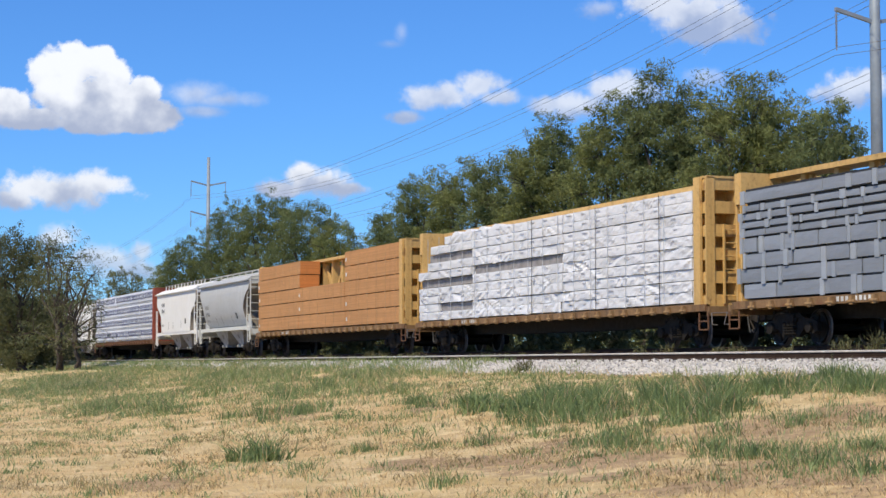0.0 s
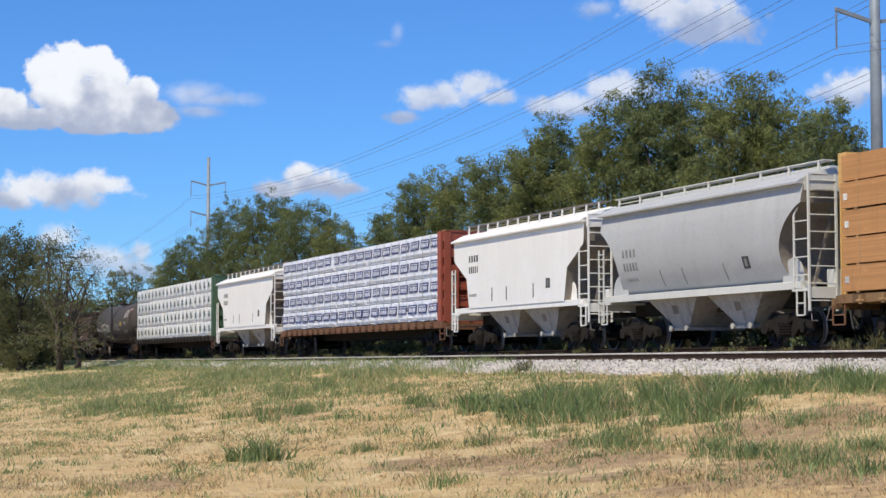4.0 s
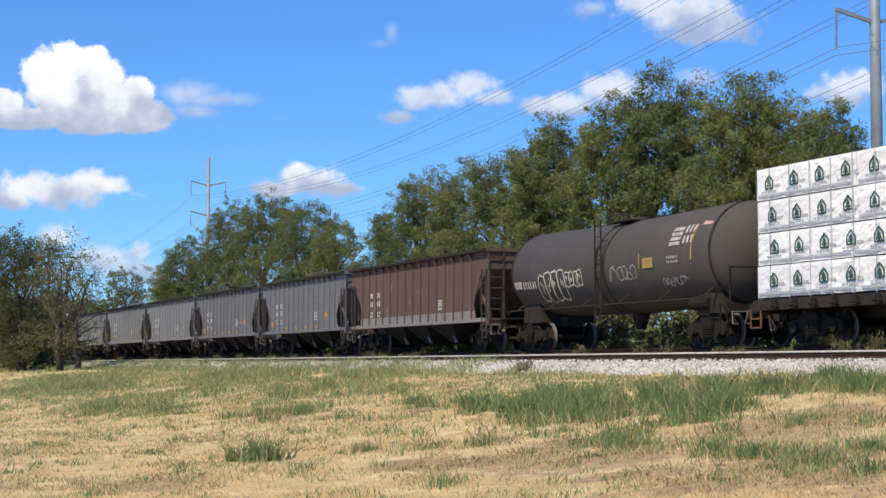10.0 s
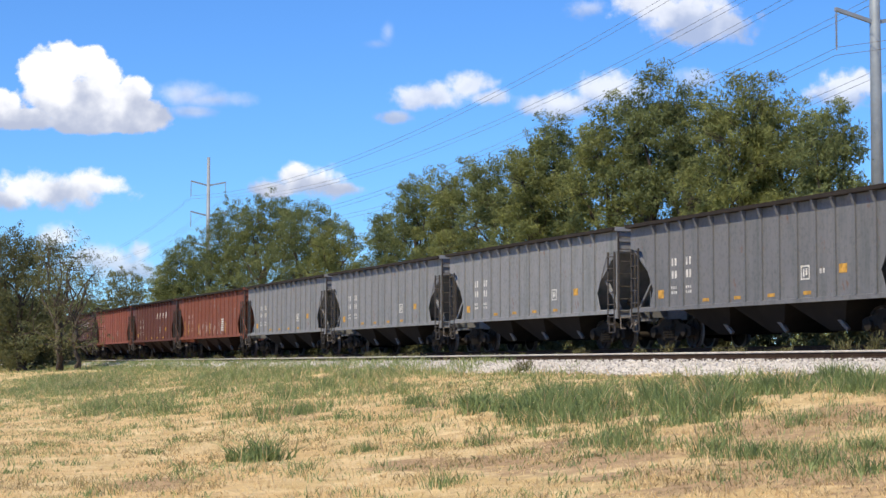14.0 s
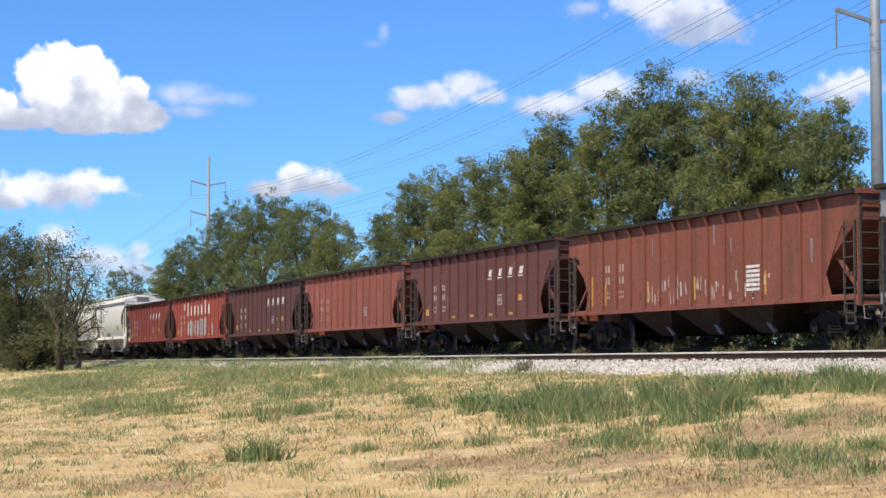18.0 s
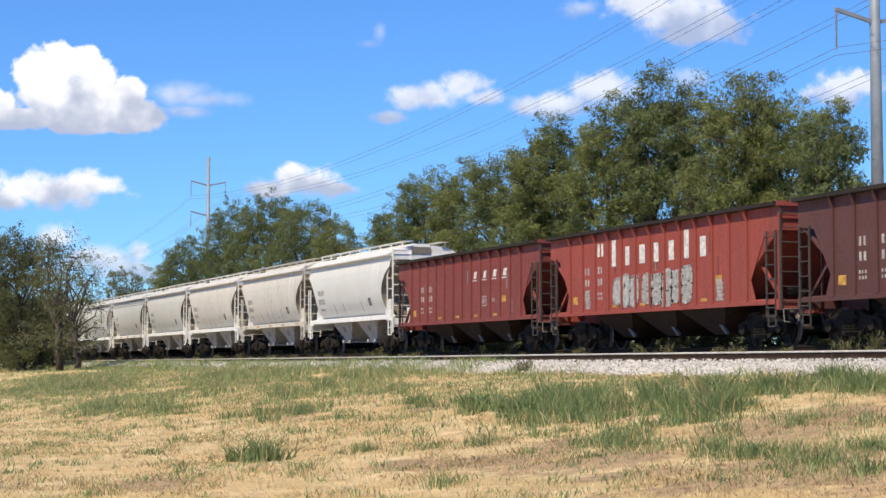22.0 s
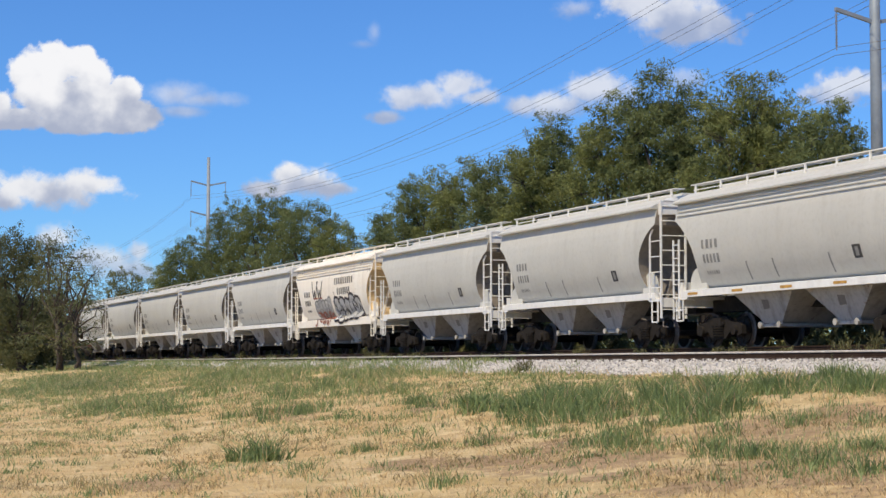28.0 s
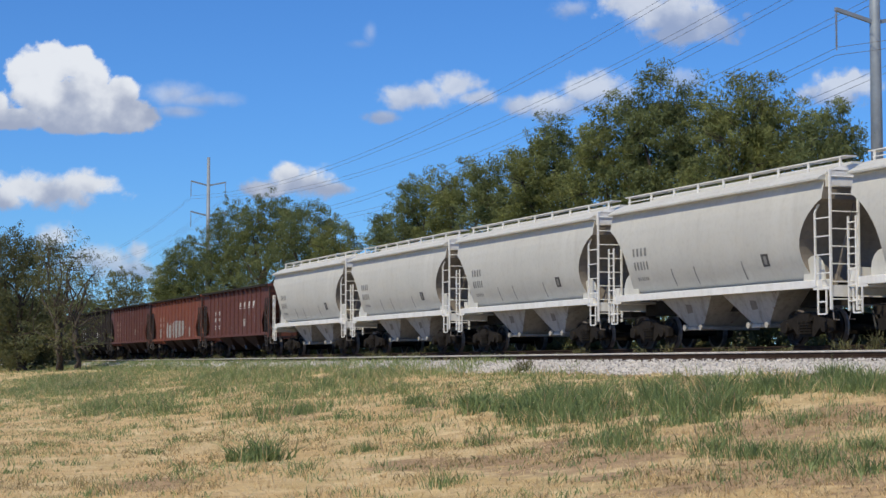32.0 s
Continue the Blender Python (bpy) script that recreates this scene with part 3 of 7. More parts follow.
def ribbon(g, pts, width, side, off):
    """A closed or open painted line through (x, z) points on the side."""
    for (ax, az), (bx, bz) in zip(pts, pts[1:]):
        d = math.hypot(bx - ax, bz - az) + 1e-6
        ux, uz = (bx - ax) / d * width * 0.35, (bz - az) / d * width * 0.35
        nx, nz = -(bz - az) / d * width / 2, (bx - ax) / d * width / 2
        ax, az, bx, bz = ax - ux, az - uz, bx + ux, bz + uz
        q = ((ax + nx, az + nz), (bx + nx, bz + nz), (bx - nx, bz - nz), (ax - nx, az - nz))
        g.quad(*[(x, side(z) - off, z) for x, z in q])


def block_letters(car, x0, x1, z0, z1, side, count, fill, line, seed, width=0.05, label="sprayed block letters"):
    """Fat overlapping sprayed shapes: each a filled patch with an outline and a slit or two; none of them reads as a letter."""
    rnd = random.Random(seed)
    step = (x1 - x0) / count
    for k in range(count):
        cx, cz = x0 + step * (k + 0.5), (z0 + z1) / 2 + (z1 - z0) * rnd.uniform(-0.06, 0.06)
        rx, rz = step * rnd.uniform(0.52, 0.64), (z1 - z0) / 2 * rnd.uniform(0.85, 1.08)
        n = 14
        lump = [rnd.uniform(0.92, 1.06) for _ in range(n)]
        pts = []
        for i in range(n):
            a = 2 * math.pi * i / n
            c, q = math.cos(a), math.sin(a)
            e = 0.62                       # squarish
            pts.append((cx + rx * lump[i] * math.copysign(abs(c) ** e, c) + 0.12 * rx * q, cz + rz * lump[i] * math.copysign(abs(q) ** e, q)))
        if fill:
            g = Geo()
            for i in range(n):
                (ax, az), (bx, bz) = pts[i], pts[(i + 1) % n]
                mx, mz, kx, kz = (ax + cx) / 2, (az + cz) / 2, (bx + cx) / 2, (bz + cz) / 2
                g.quad((ax, side(az) - 0.009, az), (bx, side(bz) - 0.009, bz), (kx, side(kz) - 0.009, kz), (mx, side(mz) - 0.009, mz))
                g.add([(mx, side(mz) - 0.009, mz), (kx, side(kz) - 0.009, kz), (cx, side(cz) - 0.009, cz)], [(0, 1, 2)])
            part("graffiti", g, fill, car, label)
        g = Geo()
        ribbon(g, pts + pts[:1], width, side, 0.013)
        for _ in range(2):
            h = rnd.uniform(0.25, 0.55) * rz
            sx, sz = cx + rx * rnd.uniform(-0.45, 0.45), cz + rz * rnd.uniform(-0.35, 0.35)
            ribbon(g, [(sx, sz - h / 2), (sx + rx * rnd.uniform(-0.1, 0.3), sz), (sx + rx * rnd.uniform(-0.3, 0.2), sz + h / 2)], width, side, 0.013)
        part("graffiti", g, line, car, label)


def register(car, right_end, length):
    CARS.append((car, right_end - length / 2))


# --- covered hopper -----------------------------------------------------------
HOPPER_SIDE = [(1.42, 1.14), (1.65, 1.30), (1.95, 1.445), (2.25, 1.535), (2.6, 1.59), (3.0, 1.61), (3.35, 1.585), (3.65, 1.53), (3.92, 1.46)]


def hopper_y(z):
    for (z0, y0), (z1, y1) in zip(HOPPER_SIDE, HOPPER_SIDE[1:]):
        if z <= z1:
            return -(y0 + (y1 - y0) * (z - z0) / (z1 - z0))
    return -HOPPER_SIDE[-1][1]


def straight_y(z):
    return -1.53


def covered_hopper(right_end, length, shell, trim, label, marks="mark_grey", style="round", group="covered hoppers", seed=0, extras=None, scoop=1.08):
    """A two-bay covered hopper. style: round (bulged shell) or slab (straight shell with a comb-like roof walk)."""
    car = empty("covered_hopper_car", label, "hopper car", group)
    half = length / 2
    eave = half - 0.62
    slab = style == "slab"
    side = straight_y if slab else hopper_y
    prof = [(z, -side(z)) for z in (1.42, 1.55, 1.75, 1.95, 2.12, 2.3, 2.5, 2.7, 2.9, 3.05, 3.18, 3.28, 3.36, 3.42, 3.6, 3.78, 3.95)]

    def reach(z):
        if slab:
            return eave - (0.06 * (3.95 - z) if z > 3.2 else 0.05 + (3.2 - z) * 1.75 if z > 2.5 else 1.275 + (2.5 - z) * 0.22)
        # a deep scoop: full length under the eave, drawn in over an upright lower end wall
        u = (z - 2.12) / (1.30 if z > 2.12 else 1.5)
        return eave - scoop * (1 - min(1.0, u * u)) ** 0.85

    roof = [(3.99, 1.50), (4.10, 1.38), (4.22, 1.10), (4.32, 0.60), (4.35, 0.0)]
    loop = [(-y, z) for z, y in prof] + [(-y, z) for z, y in roof] + [(y, z) for z, y in roof[-2::-1]] + [(y, z) for z, y in prof[::-1]]
    xs = [reach(z) if z <= 3.95 else eave for _, z in loop]
    n, g = len(loop), Geo()
    cols = (-1.0, -0.5, 0.0, 0.5, 1.0)
    v = [(x * c, y, z) for c in cols for x, (y, z) in zip(xs, loop)]
    f = [(a * n + i, a * n + n + i, a * n + n + (i + 1) % n, a * n + (i + 1) % n) for a in range(len(cols) - 1) for i in range(n - 1)]
    g.add(v, f)
    part("body", g, shell, car, smooth=True)
    # White and grey cars: end sheets carry their shade as dark paint.
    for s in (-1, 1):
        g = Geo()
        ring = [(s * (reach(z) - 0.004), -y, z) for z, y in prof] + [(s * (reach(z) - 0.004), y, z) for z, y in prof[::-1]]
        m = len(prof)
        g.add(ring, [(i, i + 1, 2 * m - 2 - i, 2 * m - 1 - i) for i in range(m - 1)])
        part("end_slope_sheet", g, "end_dark" if shell != "cream" else "cream_end", car, "sloping end sheet, painted darker than the shell")
        g = Geo()
        top = [(s * eave, -y, z) for z, y in [prof[-1]] + roof] + [(s * eave, y, z) for z, y in roof[-2::-1] + [prof[-1]]]
        g.add(top, [tuple(range(len(top)))])
        g.box(s * eave - 0.02, s * eave + 0.02, -1.45, 1.45, 3.72, 3.96)
        part("roof_end", g, trim, car)
    # eave flange, side sills, roof hatches and walkways
    for s in (-1, 1):
        part("eave_flange", Geo().prism_x([(s * 1.42, 3.88), (s * 1.66, 3.89), (s * 1.665, 3.935), (s * 1.49, 4.04)], -eave, eave), shell, car)
        part("side_sill", Geo().prism_x([(s * 1.28, 1.26), (s * 1.50, 1.26), (s * 1.50, 1.44), (s * 1.28, 1.47)], -half + 0.75, half - 0.75), trim, car)
    part("hatch_trough", Geo().prism_x([(-0.40, 4.33), (0.40, 4.33), (0.34, 4.44), (-0.34, 4.44)], -eave + 0.5, eave - 0.5), shell, car)
    for s in (-1, 1):
        g = Geo()
        y = s * 0.80
        zt = 4.55 if slab else 4.50
        g.box(-eave - 0.15, eave + 0.15, y - 0.17, y + 0.17, zt - 0.025, zt)
        g.beam((-eave, y + s * 0.15, zt - 0.17), (eave, y + s * 0.15, zt - 0.17), 0.022)
        walk_way = part("roof_walk", g, "end_dark" if slab else trim, car, "grated roof walkway")
        bracket = Geo().beam((0, y + s * 0.14, zt - 0.01), (0, y + s * 0.16, 4.14), 0.05).mesh("bracket", mats(trim))
        count = 13 if slab else 9
        for i in range(count):
            part("bracket", bracket, trim, walk_way, at=pose(-eave + 0.1 + (2 * eave - 0.2) * i / (count - 1), 0, 0))
    # outlet bays
    for c in ((-1.75, 1.75) if not slab else (-1.6, 1.6)):
        g = Geo()
        a, b = 1.62, 0.42
        top = [(c - a, -1.25, 1.40), (c + a, -1.25, 1.40), (c + a, 1.25, 1.40), (c - a, 1.25, 1.40)]
        low = [(c - b, -0.86, 0.46), (c + b, -0.86, 0.46), (c + b, 0.86, 0.46), (c - b, 0.86, 0.46)]
        g.add(top + low, [(0, 1, 5, 4), (1, 2, 6, 5), (2, 3, 7, 6), (3, 0, 4, 7), (4, 5, 6, 7)])
        bay = part("outlet_bay", g, "bay_grey", car, "grimy tapered outlet bay")
        g = Geo().box(c - 0.5, c + 0.5, -0.92, 0.92, 0.36, 0.45)
        g.cone((c + 0.46, -1.0, 0.42), (c + 0.46, -0.9, 0.42), 0.09, 0.09, 8)
        g.cone((c - 0.46, -1.0, 0.42), (c - 0.46, -0.9, 0.42), 0.09, 0.09, 8)
        part("outlet_gate", g, "bay_grey", bay)
        face = lambda z: -1.25 + (1.40 - z) / 0.94 * 0.39
        part("oily_stain", Geo().quad(*[(c + dx, face(z) - 0.008, z) for dx, z in ((-0.20, 0.82), (0.12, 0.84), (0.16, 1.06), (-0.16, 1.08))]), "end_dark", bay)
    part("centre_sill", Geo().box(-half + 0.5, half - 0.5, -0.3, 0.3, 0.86, 1.30), "underframe", car)
    # ends: platform, gussets, ladders
    for s in (-1, 1):
        xe = half - 0.40
        g = Geo()
        g.box(min(s * (xe - 0.75), s * xe), max(s * (xe - 0.75), s * xe), -1.5, 1.5, 1.20, 1.27)
        g.box(s * xe - 0.04, s * xe + 0.04, -1.5, 1.5, 1.02, 1.30)
        part("end_sill", g, trim, car)
        for q in (-1, 1):
            cx = s * (half - (2.2 if slab else 0.36 + scoop))
            pts = [(cx - 0.48, 1.44), (cx + 0.48, 1.44)] + [(cx + 0.46 * math.cos(a * math.pi / 8), 1.62 + 0.46 * math.sin(a * math.pi / 8)) for a in range(9)]
            part("shear_plate", Geo().prism_y(pts, q * 1.26 - 0.02, q * 1.26 + 0.02), shell, car)
        for q in (-1, 1):
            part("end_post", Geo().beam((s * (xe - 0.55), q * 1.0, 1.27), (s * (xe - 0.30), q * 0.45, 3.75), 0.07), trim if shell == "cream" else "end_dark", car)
    xe = half - 0.36
    ladder_end(car, xe, -1.50, -0.70, 0.70, 4.12, 8, trim)
    part("ladder_panel", Geo().box(xe - 0.03, xe, -1.48, -0.72, 3.72, 4.10), trim, car)
    part("ladder_bridge", Geo().box(eave - 0.02, xe, -1.42, -0.9, 4.08, 4.12), trim, car)
    g = Geo().beam((half - 1.0, -1.52, 1.3), (half - 1.0, -1.52, 3.1), 0.045)
    g.beam((half - 1.0, -1.52, 3.1), (half - 0.86, -1.48, 3.35), 0.045)
    grab = part("grab_rail", g, trim, car)
    for k in range(4):
        part("rung", Geo().beam((half - 1.0, -1.53, 1.6 + 0.45 * k), (half - 0.38, -1.51, 1.6 + 0.45 * k), 0.028), trim, grab)
    ladder_side(car, -half + 0.42, -half + 0.74, -1.52, 0.65, 2.9, 6, trim)
    ladder_end(car, -half + 0.36, 0.88, 1.48, 0.75, 4.12, 8, trim)
    sill_step(car, half - 0.75, -1.50, trim)
    sill_step(car, -half + 0.75, -1.50, trim)
    part("brake_box", Geo().box(xe - 0.35, xe - 0.02, -0.75, -0.25, 1.30, 1.75), trim, car)
    brake_wheel(car, -half + 0.30, 0.2, 2.6)
    # stencilled marks
    lift = 0.55 if slab else 0.0
    for k, (x, z, count, w, h) in enumerate(((-half + 2.15, 2.55 + lift, 4, 0.95, 0.24), (-half + 2.15, 2.15 + lift, 5, 0.95, 0.24), (-half + 2.2, 1.84, 6, 0.7, 0.10))):
        g = Geo()
        glyphs(g, x, z, count, w, h, side, seed + 1 + k)
        part("reporting_mark", g, marks, car, "worn stencilled marks")
    g = Geo()
    x = half - 3.55
    patch(g, x, x + 0.34, 1.90, 2.22, side)
    g.slot = 1
    patch(g, x + 0.10, x + 0.24, 1.95, 2.17, side, 0.012, 1)
    part("data_panel", g, ["mark_black", "mark_grey"], car)
    for i, dx in enumerate((-half + 4.3, -half + 5.6, half - 4.6)):
        g = Geo()
        for k in range(4):
            a, b = 1.62 + 0.12 * k, 1.74 + 0.12 * k
            g.quad((dx, side(a) - 0.008, a), (dx + 0.07, side(a) - 0.008, a), (dx + 0.07, side(b) - 0.008, b), (dx, side(b) - 0.008, b))
        part("vertical_mark", g, marks, car)
    if extras:
        extras(car, side, half)
    for piece in car.children:          # the body rides high on its springs
        piece.location.z += 0.15
    running_gear(car, (-half + 2.15, half - 2.15))
    coupler(car, length, half - 0.6)
    register(car, right_end, length)
    return car


def short_line_marks(car, side, half):
    """Marks and spray paint of the cream hopper."""
    def stroke(g, p, q, w):
        n = 4
        for k in range(n):
            a = (p[0] + (q[0] - p[0]) * k / n, p[1] + (q[1] - p[1]) * k / n)
            b = (p[0] + (q[0] - p[0]) * (k + 1) / n, p[1] + (q[1] - p[1]) * (k + 1) / n)
            g.quad((a[0], side(a[1]) - 0.008, a[1]), (a[0] + w, side(a[1]) - 0.008, a[1]), (b[0] + w, side(b[1]) - 0.008, b[1]), (b[0], side(b[1]) - 0.008, b[1]))
    g = Geo()
    x = -half + 3.35
    for c in (x, x + 0.75):
        for p, q in (((c, 3.25), (c + 0.28, 2.42)), ((c + 0.28, 2.42), (c + 0.42, 2.85)), ((c + 0.42, 2.85), (c + 0.58, 2.42)), ((c + 0.58, 2.42), (c + 0.86, 3.25))):
            stroke(g, p, q, 0.11)
    part("emblem", g, "mark_black", car, "black angular emblem with a red foot")
    g = Geo()
    patch(g, x + 0.25, x + 0.90, 2.42, 2.48, side, 0.012, 1)
    patch(g, x + 0.98, x + 1.62, 2.42, 2.48, side, 0.012, 1)
    part("emblem_foot", g, "graffiti_red", car)
    g = Geo()
    glyphs(g, -half + 6.9, 2.98, 10, 2.75, 0.30, side, 31)
    glyphs(g, -half + 7.3, 2.52, 7, 1.95, 0.30, side, 32)
    part("company_lettering", g, "mark_black", car)
    low = lambda z: -1.52 if z < 1.47 else side(z) - 0.004
    block_letters(car, -half + 3.75, -half + 6.2, 1.55, 2.40, low, 5, "graffiti_grey", "mark_grey", 8, 0.07, "faded grey sprayed letters")
    g = Geo()
    scrawl(g, -half + 3.75, -half + 6.2, 1.22, 1.85, lambda z: low(z) - 0.012, 6, 0.085, 8)
    part("graffiti", g, "graffiti_red", car, "faded red sprayed loops")
    block_letters(car, -half + 6.7, -half + 10.3, 1.32, 2.42, low, 5, "graffiti_grey", "graffiti_black", 12, 0.11, "grey sprayed letters edged in black")
    for z in (3.50, 3.62, 3.74):
        y = side(z)
        part("eave_ridge", Geo().prism_x([(y, z - 0.03), (y - 0.055, z - 0.02), (y - 0.055, z + 0.015), (y, z + 0.03)], -half + 0.75, half - 0.75), "cream", car)
    part("deep_sill", Geo().prism_x([(-1.30, 1.12), (-1.505, 1.12), (-1.505, 1.44), (-1.30, 1.46)], -half + 0.9, half - 0.9), "cream", car)


def ribbed_eave(car, side, half):
    """Ridges below the eave and amber plates, as on the older cars."""
    amber_plates(car, side, half)
    for z in (3.56, 3.68, 3.80):
        y = side(z)
        part("eave_ridge", Geo().prism_x([(y, z - 0.03), (y - 0.05, z - 0.02), (y - 0.05, z + 0.015), (y, z + 0.03)], -half + 0.75, half - 0.75), "white_paint", car)


def roof_board(car, side, half):
    """A dark hatch board on the sloping roof end."""
    e = half - 0.60
    g = Geo()
    g.box(e, e + 0.03, -0.62, 0.24, 3.98, 4.27)
    for k in range(4):
        g.box(e + 0.03, e + 0.045, -0.60 + 0.21 * k, -0.58 + 0.21 * k, 3.98, 4.27)
    part("hatch_board", g, "end_dark", car, "dark grey board on the roof end")


def amber_plates(car, side, half):
    for i in range(5):
        x = -half + 1.2 + i * 2.4
        part("reflector", Geo().box(x, x + 0.55, -1.506, -1.49, 1.31, 1.38), "mark_yellow", car)


# --- open-top hopper ----------------------------------------------------------
def open_hopper(right_end, length, shell, label, seed=0, ribs=13, big=None, graffiti=False, patch_sill=False, group="open-top hoppers", marks="mark_white", yellow=True, tags=False):
    rnd = random.Random(seed)
    car = empty("open_hopper_car", label, "hopper car", group)
    half = length / 2
    rim = "dark_coal"
    iron = "grimy_iron"
    e = half - 0.45
    bot, top = 1.12, 3.60
    side = lambda z: -1.50
    outline = [(-e + 1.15, bot), (e - 1.15, bot), (e - 1.40, 1.70), (e - 0.70, 2.85), (e, 2.95), (e, top), (-e, top), (-e, 2.95), (-e + 0.70, 2.85), (-e + 1.40, 1.70)]
    for s in (-1, 1):
        part("side_sheet", Geo().prism_y(outline, s * 1.50 - 0.012, s * 1.50 + 0.012), shell, car)
        part("top_chord", Geo().prism_x([(s * 1.44, top - 0.04), (s * 1.69, top - 0.02), (s * 1.69, top + 0.08), (s * 1.44, top + 0.10)], -e - 0.02, e + 0.02), rim, car, "sooty top chord")
        part("side_sill", Geo().prism_x([(s * 1.44, bot - 0.06), (s * 1.545, bot - 0.06), (s * 1.545, bot + 0.05), (s * 1.51, bot + 0.06), (s * 1.44, bot + 0.09)], -e + 0.1, e - 0.1), "rust_patch" if patch_sill else shell, car)
    rib = Geo().prism_y([(-0.045, bot + 0.05), (0.045, bot + 0.05), (0.045, top), (-0.045, top)], -1.560, -1.505)
    rib.prism_x([(-1.51, top - 0.30), (-1.563, top - 0.30), (-1.66, top - 0.03), (-1.51, top - 0.03)], -0.05, 0.05)
    rib_mesh = rib.mesh("rib", mats(shell))
    for i in range(ribs):
        x = -e + 1.55 + (2 * e - 3.1) * i / (ribs - 1)
        for s in (-1, 1):
            part("rib", rib_mesh, shell, car, at=pose(x if s < 0 else -x, 0, 0, 0, 0, 0 if s < 0 else 180))
    if patch_sill:
        part("patched_panel", Geo().box(-e + 1.3, e - 1.3, -1.525, -1.513, bot + 0.02, bot + 0.36), "rust_patch", car)
    for s in (-1, 1):
        # end slope sheet, end wall with top chord, corner posts
        g = Geo()
        g.add([(s * (e - 0.02), -1.48, 3.0), (s * (e - 0.02), 1.48, 3.0), (s * (e - 2.3), 1.48, 1.25), (s * (e - 2.3), -1.48, 1.25),
               (s * (e - 0.10), -1.48, 3.0), (s * (e - 0.10), 1.48, 3.0), (s * (e - 2.4), 1.48, 1.25), (s * (e - 2.4), -1.48, 1.25)],
              [(0, 1, 2, 3), (7, 6, 5, 4), (0, 4, 5, 1), (3, 2, 6, 7), (0, 3, 7, 4), (1, 5, 6, 2)])
        part("end_slope_sheet", g, shell, car)
        g = Geo().box(min(s * (e - 0.04), s * e), max(s * (e - 0.04), s * e), -1.48, 1.48, 2.9, top)
        g.box(s * e - 0.07, s * e + 0.07, -1.6, 1.6, top - 0.03, top + 0.095)
        for zz in (2.95, 3.25):
            g.box(s * e - 0.05, s * e + 0.05, -1.5, 1.5, zz, zz + 0.07)
        part("end_wall", g, shell, car)
        g = Geo().box(s * (e - 0.05) - 0.06, s * (e - 0.05) + 0.06, -1.55, 1.55, 0.92, 1.18)
        g.box(min(s * (e - 1.3), s * e), max(s * (e - 1.3), s * e), -0.35, 0.35, 0.85, 1.2)
        part("end_sill", g, shell, car)
        for y in (-1.48, -0.86, 0.86, 1.48):
            part("corner_post", Geo().beam((s * (e - 0.06), y, 1.1), (s * (e - 0.06), y, 3.0), 0.06, 0.06), shell, car)
        for y in (-1.3, 1.3):
            part("slope_brace", Geo().beam((s * (e - 0.15), y, 1.15), (s * (e - 1.15), y, 2.1), 0.08), shell, car)
    key_z = 0.9
    ladder_end(car, e + 0.02, -1.48, -0.92, key_z, 3.55, 7, iron)
    ladder_side(car, e - 0.55, e - 0.12, -1.55, 0.75, 2.95, 6, iron)
    ladder_side(car, -e + 0.12, -e + 0.55, -1.55, 0.75, 2.95, 6, iron)
    sill_step(car, e - 0.35, -1.52, iron, 0.5, 1.0)
    sill_step(car, -e + 0.35, -1.52, iron, 0.5, 1.0)
    brake_wheel(car, e + 0.10, 0.35, 1.9)
    part("brake_cylinder", Geo().cone((e - 1.0, -0.55, 1.45), (e - 0.45, -0.55, 1.45), 0.14, 0.14, 10), "truck", car)
    # three bays with their gates, coloured darker than the side sheets
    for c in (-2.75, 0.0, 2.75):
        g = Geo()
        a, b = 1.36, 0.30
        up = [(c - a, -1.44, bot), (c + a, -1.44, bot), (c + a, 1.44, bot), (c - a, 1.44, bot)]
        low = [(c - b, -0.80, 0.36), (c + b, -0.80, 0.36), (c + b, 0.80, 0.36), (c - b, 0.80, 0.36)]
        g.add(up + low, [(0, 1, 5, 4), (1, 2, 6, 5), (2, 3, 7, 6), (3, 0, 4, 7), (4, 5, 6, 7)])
        bay = part("outlet_bay", g, "bay_red" if shell.startswith("red") else "bay_black", car, "near-black steel outlet bay")
        part("gate_latch", Geo().prism_y([(c + 0.30, 0.62), (c + 0.42, 0.66), (c + 0.78, 0.40), (c + 0.70, 0.34)], -1.02, -0.94), "latch", bay)
    part("centre_sill", Geo().box(-half + 0.5, half - 0.5, -0.28, 0.28, 0.86, 1.2), "underframe", car)
    floor = Geo().box(-e + 1.9, e - 1.9, -1.46, 1.46, 1.15, 1.2)
    part("floor", floor, "dark_coal", car)
    # rust runs and scuffs below the ribs' feet
    if shell.startswith(("red", "brown")):
        for k in range(9):
            xs = -e + 1.9 + (2 * e - 3.8) * rnd.random()
            zs, hh, ww = rnd.uniform(1.3, 2.9), rnd.uniform(0.15, 0.6), rnd.uniform(0.02, 0.07)
            g = Geo().quad((xs, -1.514, zs), (xs + ww, -1.514, zs), (xs + ww * 1.3, -1.514, zs + hh), (xs - ww * 0.3, -1.514, zs + hh))
            part("rust_run", g, "red_d" if k % 2 else "rust_patch", car)
    # marks between the ribs
    step = (2 * e - 3.1) / (ribs - 1)
    at = lambda i: -e + 1.55 + step * i + 0.14
    sd = lambda z: -1.513
    for k, (z, h) in enumerate(((2.32, 0.26), (1.96, 0.26))):
        for j in (1, 2):
            g = Geo()
            glyphs(g, at(j) + 0.02, z, 2, 0.37, h - 0.04, sd, seed * 7 + k * 3 + j)
            part("reporting_mark", g, marks, car)
    for k, z in enumerate((1.66, 1.52)):
        for j in (1, 2):
            g = Geo()
            glyphs(g, at(j), z, 3, 0.36, 0.08, sd, seed * 11 + k + j)
